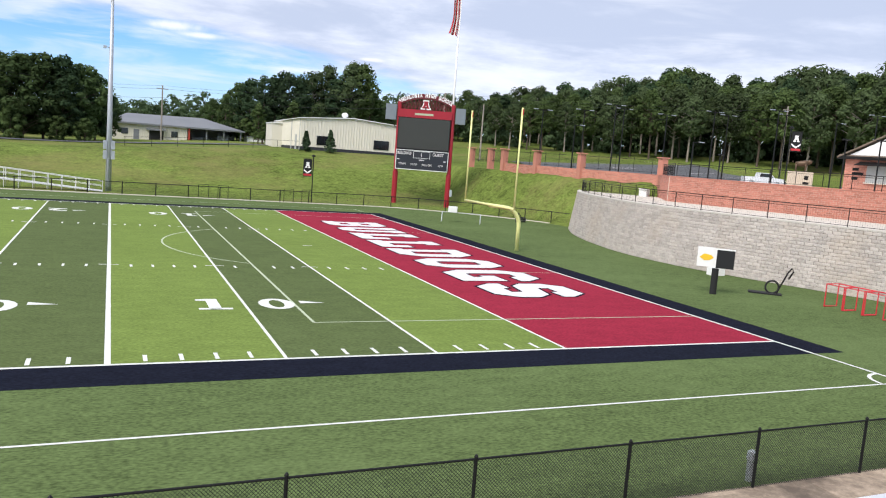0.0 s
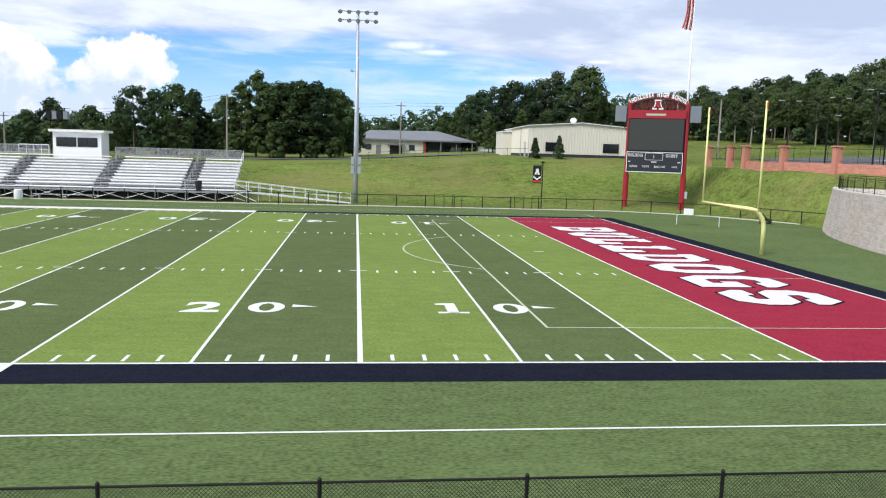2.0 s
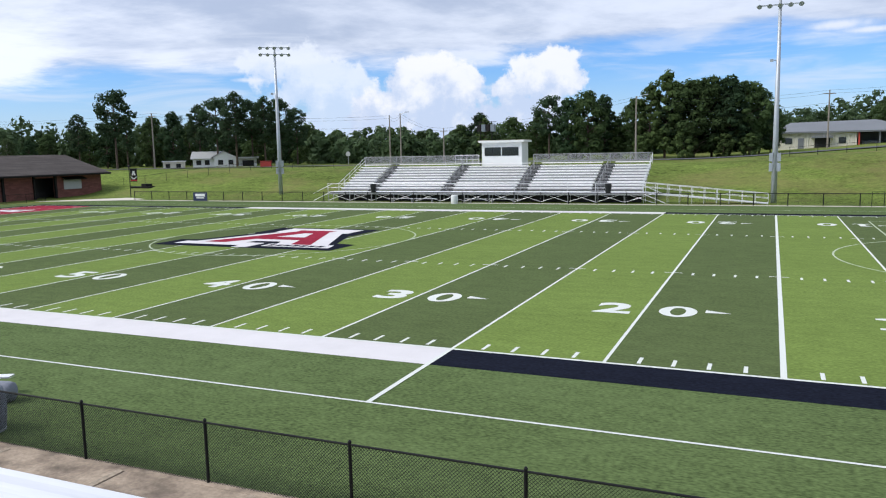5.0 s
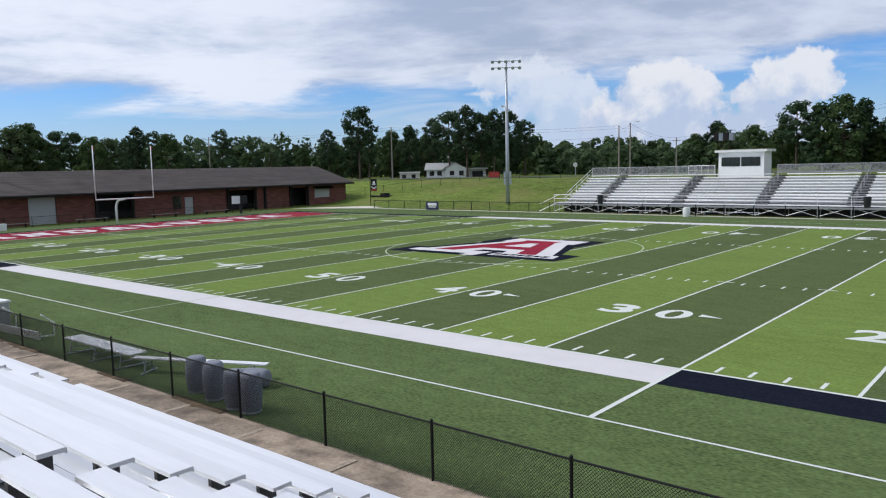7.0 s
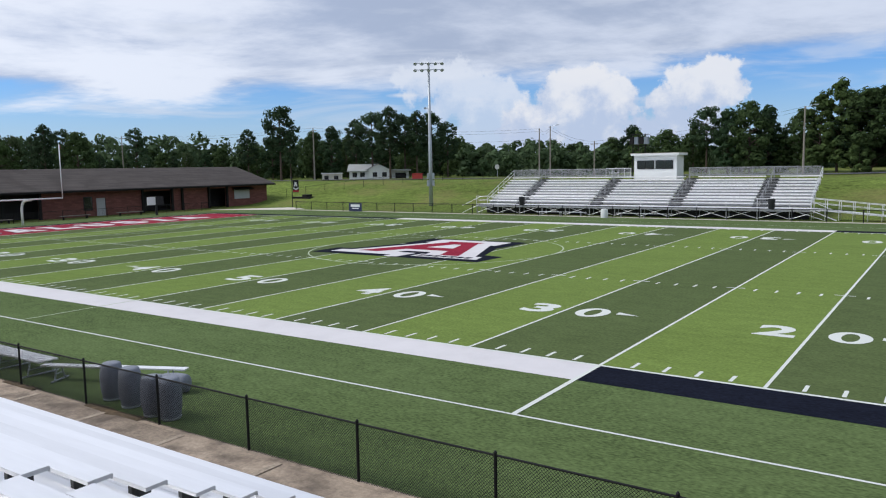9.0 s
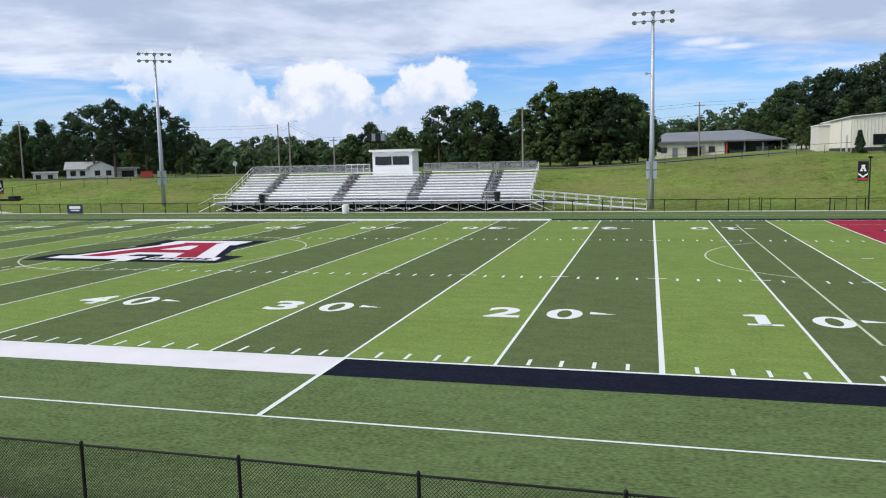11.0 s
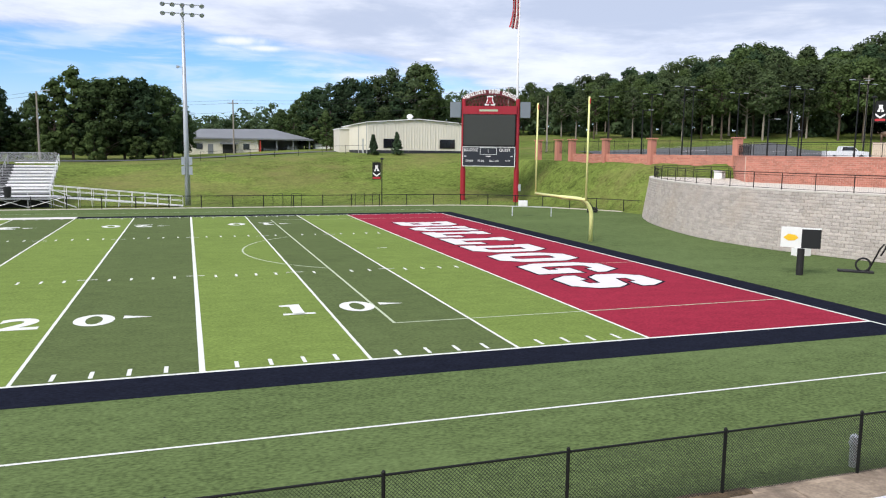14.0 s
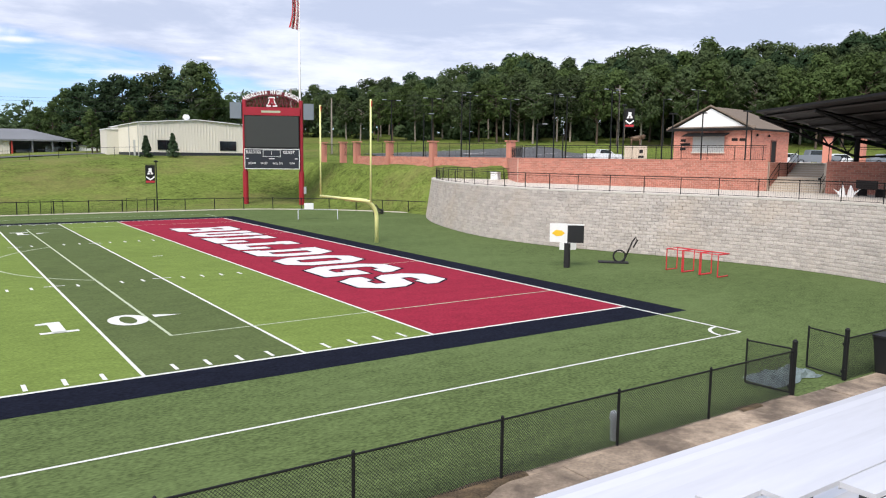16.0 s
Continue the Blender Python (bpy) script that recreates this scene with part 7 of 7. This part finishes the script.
part("base_plate", Geo().box(-0.9, 0.75, -0.35, 0.35, 0.01, 0.08, 0.05), RUBBER, sled)
part("tyre", Geo().tube([(0.25 + 0.33 * math.cos(a), 0, 0.40 + 0.33 * math.sin(a)) for a in (radians(20 * i) for i in range(19))], 0.05, 8), RUBBER, sled, smooth=True)
part("handle", Geo().tube([(0.5, 0, 0.1), (0.95, 0, 1.25), (1.12, 0, 1.5), (1.2, 0, 1.3), (1.0, 0, 0.9)], 0.045, 6), DARK_STEEL, sled)
rackb = thing("drag_frame", "light metal frame on two legs with a white box", "frame", x=16.6, y=44.0, rz=-25)
part("bar", Geo().tube([(-1.9, 0, 0.9), (1.7, 0, 0.88)], 0.035, 6), GALV, rackb)
part("leg", Geo().tube([(-1.9, -0.4, 0), (-1.9, 0, 0.9), (-1.9, 0.4, 0)], 0.035, 6), GALV, rackb)
part("leg", Geo().tube([(1.7, -0.4, 0), (1.7, 0, 0.88), (1.7, 0.4, 0)], 0.035, 6), GALV, rackb)
part("box", Geo().box(-1.35, -0.5, -0.3, 0.3, 0.92, 1.45, 0.05), WHITE, rackb)
blower = thing("cable_heap", "dark heap of hoses by the far fence", "hoses", x=24.4, y=46.6)
part("coil", Geo().tube([(0.5 * math.cos(a) * (1 + 0.05 * math.sin(3 * a)), 0.5 * math.sin(a), 0.08 + 0.03 * a) for a in (radians(30 * i) for i in range(28))], 0.06, 6), RUBBER, blower)
part("reel", Geo().tube([(-0.6, 0, 0), (-0.3, 0, 1.0), (0.2, 0, 0.3)], 0.06, 6), RUBBER, blower)


def foam_dummy(x, y, h=1.02, r=0.30, lying=False, rz=0.0):
    root = thing("tackling_dummy", "grey cylindrical tackling dummy " + ("lying on the turf" if lying else "standing by the fence"), "tackling dummy", "tackling dummies", x, y, r if lying else 0, rz)
    g = Geo().lathe((0, 0, 0), [(r * 0.80, 0), (r * 0.86, 0.05), (r * 1.02, h * 0.28), (r * 1.09, h * 0.58), (r * 1.0, h * 0.86), (r * 0.90, h * 0.96), (r * 0.72, h * 0.995), (r * 0.3, h)], 20)
    b = Geo().lathe((0, 0, 0), [(r * 0.88, 0.01), (r * 0.93, 0.04), (r * 0.90, 0.07)], 20)
    for q in (g, b):
        q.v = [(p[0] + 0.02 * noise.noise((p[0] * 3 + x, p[1] * 3, p[2] * 3)), p[1] + 0.02 * noise.noise((p[0] * 3, p[1] * 3 + y, p[2] * 3)), p[2]) for p in q.v]
        if lying:
            q.move(Matrix.Rotation(radians(90), 4, "Y"))
    part("body", g, MESHGREY, root, smooth=True)
    part("hem", b, GALV, root)


for i, (x, y) in enumerate(((-32.30, -9.60), (-31.24, -9.72), (-30.08, -9.84), (-29.42, -9.80))):
    foam_dummy(x - 0.12 - 0.06 * i, y, 0.99 + 0.03 * (i % 2), 0.265)
foam_dummy(-32.0, -8.5, 0.9, 0.25, True, 20)


def bench(x0, y0, x1, y1, wide=0.3, h=0.46, tilt=0.0):
    n = math.hypot(x1 - x0, y1 - y0)
    root = thing("team_bench", "aluminium team bench on tubular legs", "bench", "team benches", x0, y0, 0, math.degrees(math.atan2(y1 - y0, x1 - x0)))
    k = 2 if wide > 0.4 else 1
    for i in range(k):
        part("seat", Geo().box(0, n, -wide / 2 + i * wide / k, -wide / 2 + (i + 1) * wide / k - 0.012, h - 0.04, h), ALU_SEAT, root)
    for x in (0.5, n / 2, n - 0.5):
        part("leg", Geo().tube([(x, -wide / 2 - 0.08, 0.02), (x, -wide / 2 + 0.03, h - 0.05)], 0.025, 6).tube([(x, wide / 2 + 0.08, 0.02), (x, wide / 2 - 0.03, h - 0.05)], 0.025, 6).tube([(x, -wide / 2, 0.22), (x, wide / 2, 0.22)], 0.02, 6).tube([(x, -wide / 2 - 0.25, 0.03), (x, wide / 2 + 0.25, 0.03)], 0.025, 6), GALV, root)


bench(-40.35, -9.34, -36.05, -9.31, 0.62, 0.5)
bench(-35.9, -9.55, -31.84, -7.7, 0.28, 0.46)
turned = thing("upturned_bench", "aluminium bench tipped on its side by the fence", "bench", x=-46.4, y=-9.7, rz=4)
part("seat", Geo().box(0, 3.6, -0.03, 0.02, 0.05, 0.33), ALU_SEAT, turned)
for x in (0.4, 3.3):
    part("leg", Geo().tube([(x, 0, 0.1), (x + 0.1, 0.6, 0.1), (x + 0.15, 0.6, 0.55), (x + 0.25, 0.1, 0.95)], 0.035, 6), WHITE, turned)
ac = thing("utility_cabinet", "pale grey utility cabinet on the turf", "cabinet", x=-47.3, y=-9.2, rz=5)
part("case", Geo().box(-0.36, 0.36, -0.3, 0.3, 0.02, 0.95, 0.03), GREY_CLAD, ac)
part("lid", Geo().box(-0.4, 0.4, -0.34, 0.34, 0.95, 1.02), WHITE, ac)
bin_ = thing("wheeled_bin", "black plastic wheeled bin beside the fence", "bin", x=8.15, y=-10.66)
part("body", Geo().add([(-0.28, -0.3, 0.05), (0.28, -0.3, 0.05), (0.28, 0.28, 0.05), (-0.28, 0.28, 0.05), (-0.36, -0.38, 1.05), (0.36, -0.38, 1.05), (0.36, 0.36, 1.05), (-0.36, 0.36, 1.05)], [(0, 3, 2, 1), (4, 5, 6, 7), (0, 1, 5, 4), (1, 2, 6, 5), (2, 3, 7, 6), (3, 0, 4, 7)]), BIN, bin_)
part("lid", Geo().box(-0.4, 0.4, -0.44, 0.4, 1.05, 1.12, 0.05), BIN, bin_)
part("wheel", Geo().tube([(-0.33, -0.3, 0.1), (-0.27, -0.3, 0.1)], 0.1, 10), RUBBER, bin_)
part("wheel", Geo().tube([(0.27, -0.3, 0.1), (0.33, -0.3, 0.1)], 0.1, 10), RUBBER, bin_)
tarp = thing("tarpaulin", "crumpled grey-green tarpaulin lying by the gate", "tarpaulin", x=5.35, y=-9.2)
g = Geo()
for j in range(15):
    for i in range(19):
        u, v = i / 18 - 0.5, j / 14 - 0.5
        e = max(0.0, 1 - (2 * abs(u)) ** 3) * max(0.0, 1 - (2 * abs(v)) ** 3)
        g.v.append((2.3 * u + 0.2 * noise.noise((u * 4, v * 4, 3)), 1.0 * v + 0.2 * noise.noise((u * 4, v * 4, 7)), 0.02 + 0.3 * e * (0.4 + noise.noise((u * 6, v * 6, 1)) + 0.5 * abs(noise.noise((u * 14, v * 14, 2))))))
g.f = [(j * 19 + i, j * 19 + i + 1, (j + 1) * 19 + i + 1, (j + 1) * 19 + i) for j in range(14) for i in range(18)]
part("sheet", g, TARP, tarp)
hyd = thing("grey_standpipe", "grey padded standpipe behind the fence", "standpipe", x=-2.05, y=-9.95)
part("pipe", Geo().lathe((0, 0, 0), [(0.08, 0), (0.085, 0.40), (0.11, 0.45), (0.09, 0.6), (0.03, 0.64)], 12), GALV, hyd)
fb = thing("fence_banner", "navy blue banner with white lettering on the far fence", "banner", x=-84.6, y=59.15, rz=0)
part("cloth", Geo().box(0, 2.3, -0.03, 0.0, 0.05, 1.15), NAVY, fb)
part("letter_bar", Geo().box(0.35, 1.95, -0.04, -0.032, 0.62, 0.98), WHITE, fb)
part("letter_bar", Geo().box(0.5, 1.8, -0.04, -0.032, 0.36, 0.5), WHITE, fb)
wbin = thing("white_barrel", "white barrel standing before the far stand", "barrel", x=-46.9, y=58.6)
part("barrel", Geo().lathe((0, 0, 0), [(0.36, 0), (0.4, 0.3), (0.4, 0.6), (0.36, 0.95), (0.3, 0.98)], 14), WHITE, wbin)
for x in (-53.0, -43.0):
    b = thing("far_bench", "long white bench before the far stand", "bench", "far benches", x, 60.3)
    part("seat", Geo().box(-3.2, 3.2, -0.15, 0.15, 0.42, 0.47), ALU_SEAT, b)
    for u in (-2.6, 0, 2.6):
        part("leg", Geo().box(u - 0.04, u + 0.04, -0.2, 0.2, 0, 0.42), ALU_DULL, b)
for y in (14.5, 24.0, 34.0, 42.0):
    b = thing("far_bench", "dark bench before the field house", "bench", "field house benches", -109.6, y)
    part("seat", Geo().box(-0.2, 0.2, -2.0, 2.0, 0.42, 0.5), WOODPOLE, b)
    for u in (-1.6, 1.6):
        part("leg", Geo().box(-0.15, 0.15, u - 0.05, u + 0.05, 0, 0.42), DARK_STEEL, b)
wbx = thing("white_box", "white equipment box at the far end", "box", x=-106.5, y=12.4)
part("box", Geo().box(-0.4, 0.4, -0.4, 0.4, 0, 0.75, 0.05), WHITE, wbx)
for x, y in ((-58.6, 61.2), (-30.2, 61.4)):
    b = thing("waste_bin", "dark waste bin on the deck of the far stand", "bin", "waste bins", x, y, FZ)
    part("body", Geo().lathe((0, 0, 0), [(0.3, 0), (0.36, 0.7), (0.36, 0.95), (0.3, 1.0)], 12), BIN, b)
for x in (-5.6, 3.0):
    for s in (0, 1.9):
        gp = thing("far_gate", "black tubular gate frame in the far fence", "gate", "far gates", x + s, 59.28)
        part("frame", Geo().tube([(0, 0, 0), (0, 0, 1.4), (1.0, 0, 1.4), (1.0, 0, 0)], 0.035, 6), BLACK_STEEL, gp)

# ---- badge on the middle of the field ----
badge_field = thing("field_badge", "large crimson and white letter badge with a black edge", "turf badge", kind="structure")



def flat_curve(rings, z, m, name, label=""):
    cu = bpy.data.curves.new("badge", "CURVE")
    cu.dimensions, cu.fill_mode = "2D", "BOTH"
    for ring in rings:
        sp = cu.splines.new("POLY")
        sp.points.add(len(ring) - 1)
        for p, q in zip(sp.points, ring):
            p.co = (q[0], q[1], 0, 1)
        sp.use_cyclic_u = True
    ob = bpy.data.objects.new("badge", cu)
    scene.collection.objects.link(ob)
    me = bpy.data.meshes.new_from_object(ob.evaluated_get(bpy.context.evaluated_depsgraph_get()))
    bpy.data.objects.remove(ob)
    me.materials.clear()
    me.materials.append(m)
    return part(name, me, None, badge_field, label, m=pose(0, 0, z))


BX, BY = -50 * YD, WIDE / 2
# black field of the badge, white letter, crimson letter inside
BADGE_EDGE = [(-7.25, -5.45), (6.85, -5.45), (6.95, -2.4), (5.4, -2.1), (3.9, 2.1), (4.1, 2.2), (4.1, 6.4), (-4.7, 6.4), (-4.7, 2.4), (-4.3, 2.2), (-5.9, -2.3), (-7.25, -2.45)]
BADGE_WHITE = [(-6.2, -4.45), (-0.7, -4.45), (-0.7, -5.3), (0.4, -5.3), (0.4, -3.0), (-1.3, -3.0), (-1.0, -2.1), (1.0, -2.1), (1.4, -3.2), (1.0, -3.2), (1.0, -4.5), (6.2, -4.5), (5.8, -3.1), (5.3, -3.1), (2.6, 3.3), (3.0, 3.4), (3.0, 5.9), (-3.35, 5.9), (-3.35, 3.4), (-2.9, 3.3), (-5.4, -3.1), (-6.2, -3.1)]
BADGE_RED = [(-4.6, -3.3), (-2.8, -3.3), (-1.8, -1.1), (1.8, -1.1), (2.6, -3.3), (4.1, -3.3), (1.1, 4.0), (1.3, 4.7), (-1.9, 4.7), (-1.7, 4.0)]
COUNTER = [(-1.2, 0.4), (1.2, 0.4), (0.35, 2.9), (-0.35, 2.9)]
flat_curve([[(BX + u, BY + v) for u, v in BADGE_EDGE]], 0.016, TURF_BLACK, "badge_edge")
flat_curve([[(BX + u, BY + v) for u, v in BADGE_WHITE]], 0.021, TURF_WHITE, "badge_letter")
flat_curve([[(BX + u, BY + v) for u, v in BADGE_RED], [(BX + u, BY + v) for u, v in COUNTER]], 0.026, TURF_RED, "badge_fill")
for i in range(7):
    part("badge_bar", Geo().rect(BX + 1.3 + 0.62 * i, BX + 1.75 + 0.62 * i, BY - 4.25, BY - 3.6, 0.031), TURF_BLACK, badge_field)

# ---- things on the terraces and in the car park ----
ped = thing("statue_pedestal", "tan stone pedestal with a dark letter mark", "pedestal", x=0, y=0)
px, py = at_bearing(48.5, 90)
ped.matrix_basis = pose(px, py, UPPER, 0, 0, -48)
part("block", Geo().box(-1.25, 1.25, -0.7, 0.7, 0, 1.65, 0.04), TAN, ped)
part("mark", Geo().box(0.3, 0.9, -0.72, -0.705, 0.3, 0.55), DARK_STEEL, ped)
part("mark", Geo().box(0.4, 0.8, -0.72, -0.705, 0.8, 1.2), DARK_STEEL, ped)
st = Geo()
st.tube([(-0.75, 0, 0.95), (-0.3, 0, 1.0), (0.35, 0, 1.08), (0.7, 0, 1.15)], [0.30, 0.36, 0.42, 0.36], 10)
st.tube([(0.62, 0, 1.1), (1.0, 0, 1.32), (1.25, 0, 1.25)], [0.30, 0.32, 0.20], 10)
for x, y in ((-0.65, 0.2), (-0.65, -0.2), (0.5, 0.26), (0.5, -0.26)):
    st.tube([(x, y, 0.95), (x + 0.05, y, 0.5), (x, y, 0.06), (x + 0.14, y, 0.0)], [0.17, 0.12, 0.10, 0.10], 8)
st.tube([(-0.95, 0, 1.1), (-1.15, 0, 1.3)], [0.07, 0.03], 6)
statue = tagged(new("animal_statue", st.mesh("animal_statue", BRONZE, True)), "bronze four-legged animal statue on a stone pedestal", "statue")
statue.matrix_basis = pose(px, py, UPPER + 1.65, 0, 0, -48) @ Matrix.Scale(0.8, 4)


def vehicle(x, y, z, rz, m, pickup=True):
    root = thing("pickup_truck" if pickup else "car", ("white pickup truck" if m is CAR_WHITE else "grey pickup truck") + " parked behind the terrace" if pickup else ("white" if m is CAR_WHITE else "grey") + " saloon car parked behind the terrace", "truck" if pickup else "car", "parked vehicles", x, y, z, rz)
    if pickup:
        prof = [(-2.8, 0.45), (2.75, 0.45), (2.85, 0.9), (2.7, 1.15), (1.35, 1.25), (0.75, 1.85), (-0.75, 1.9), (-0.95, 1.25), (-2.8, 1.25)]
    else:
        prof = [(-2.2, 0.35), (2.2, 0.35), (2.3, 0.7), (1.2, 0.9), (0.5, 1.42), (-0.9, 1.45), (-1.6, 0.98), (-2.25, 0.92)]
    part("body", Geo().prism_y(prof, -0.95, 0.95), m, root)
    w = [(1.15, 1.3), (0.65, 1.78), (-0.65, 1.8), (-0.75, 1.3)] if pickup else [(1.05, 0.95), (0.45, 1.35), (-0.8, 1.36), (-1.35, 1.0)]
    for y0 in (-0.97, 0.955):
        part("side_window", Geo().prism_y(w, y0, y0 + 0.015), GLASS, root)
    for u in ((-1.75, 1.75) if pickup else (-1.35, 1.35)):
        for v in (-0.95, 0.72):
            wh = part("wheel", Geo().tube([(u, v, 0.38), (u, v + 0.24, 0.38)], 0.38, 14), RUBBER, root)
            part("rim", Geo().tube([(u, v - 0.01, 0.38), (u, v + 0.25, 0.38)], 0.2, 10), GALV, wh)


for az, d, m, rz, pk in ((46.2, 119, CAR_WHITE, -30, True), (52.2, 108, CAR_GREY, -40, False), (53.5, 110, CAR_WHITE, -35, False), (58.7, 104, CAR_WHITE, -42, False), (60.2, 104, CAR_GREY, -42, True), (61.7, 106, CAR_WHITE, -42, False), (64.5, 104, CAR_GREY, -42, False)):
    x, y = at_bearing(az, d)
    vehicle(x, y, ground_height(x, y) + 0.15, rz, m, pk)
for x, y in ((33.2, 38.8), (34.6, 37.4)):
    t = thing("picnic_table", "small pale folding table on the terrace", "table", "terrace tables", x, y, PLAZA, 40)
    part("top", Geo().box(-0.9, 0.9, -0.4, 0.4, 0.70, 0.75), WHITE, t)
    for u in (-0.75, 0.75):
        part("leg", Geo().box(u - 0.03, u + 0.03, -0.35, 0.35, 0, 0.7), WHITE, t)
for x, y in ((53.2, 16.6), (55.6, 14.8), (58.6, 12.6)):
    pl = thing("gate_pillar", "square brick pillar with a flat cap at the entrance", "pillar", "gate pillars", x, y, UPPER)
    part("shaft", Geo().box(-0.28, 0.28, -0.28, 0.28, 0, 2.2), BRICK, pl)
    part("cap", Geo().box(-0.34, 0.34, -0.34, 0.34, 2.2, 2.32), BRICK_DARK, pl)
for u in (2.0, 9.0):
    b = thing("terrace_bench", "dark slatted bench under the canopy", "bench", "terrace benches", *tuple(A + FD * (u + 1.0) + BD * 3.4), PLAZA, 56)
    for i in range(5):
        part("slat", Geo().box(-1.2, 1.2, -0.3 + 0.12 * i, -0.2 + 0.12 * i, 0.44, 0.48), DARK_STEEL, b)
    part("back", Geo().box(-1.2, 1.2, 0.32, 0.36, 0.5, 1.0), DARK_STEEL, b)
    for v in (-1.0, 1.0):
        part("leg", Geo().box(v - 0.04, v + 0.04, -0.28, 0.32, 0, 0.44), DARK_STEEL, b)
sc = thing("painted_planter", "white and pink winged ornament on the terrace edge", "ornament", x=33.2, y=4.1, z=PLAZA, rz=-60)
for s in (-1, 1):
    part("wing", Geo().prism_y([(0.05 * s, 0.05), (0.3 * s, 0.0), (0.75 * s, 0.5), (0.42 * s, 0.32), (0.22 * s, 0.75), (0.08 * s, 0.4)][::s], -0.06, 0.06), FLAG_WHITE, sc)
part("base", Geo().box(-0.4, 0.4, -0.2, 0.2, 0, 0.1), FLAG_WHITE, sc)
sg = thing("roadside_sign", "red roadside sign board on two posts", "sign", x=-102.8, y=100.2, z=3.3, rz=40)
part("board", Geo().box(-1.05, 1.05, -0.06, 0.06, 0.3, 1.45), SIGN_RED, sg)
part("post", Geo().box(-1.1, -1.0, -0.05, 0.05, -0.3, 0.4).box(1.0, 1.1, -0.05, 0.05, -0.3, 0.4), WOODPOLE, sg)
ss = thing("road_sign", "white road sign seen from behind on a thin post", "road sign", x=-96.6, y=120.5, z=3.1)
part("plate", Geo().tube([(0, -0.03, 2.6), (0, 0.03, 2.6)], 0.55, 8), GREY_CLAD, ss)
part("post", Geo().box(-0.05, 0.05, 0.04, 0.1, -0.3, 2.6), GALV, ss)
cart = thing("utility_cart", "dark green utility cart beside the field house", "cart", x=-106.5, y=72.5, z=0.5)
part("body", Geo().box(-2.2, 2.2, -0.7, 0.7, 0.35, 0.8, 0.1).box(0.3, 1.4, -0.65, 0.65, 0.8, 1.2, 0.05), DARK_STEEL, cart)
for u in (-1.5, 1.5):
    part("wheel", Geo().tube([(u, -0.75, 0.3), (u, 0.75, 0.3)], 0.3, 12), RUBBER, cart)
chain_fence("black fence beside the path behind the field house", [(-111.0 + 3.0 * i, 73.0 + 1.6 * i, ground_height(-111.0 + 3.0 * i, 73.0 + 1.6 * i)) for i in range(11)], wires=False)
chain_fence("low wire fence along the top of the bank", [(-12 + 3.4 * i, 93.5 - 0.35 * i, ground_height(-12 + 3.4 * i, 93.5 - 0.35 * i)) for i in range(8)], wires=False)

# ---- single blocks of the retaining wall nearest the stand ----
for k, m in near_blocks:
    part("block", block_data[k], None, retaining, m=m)
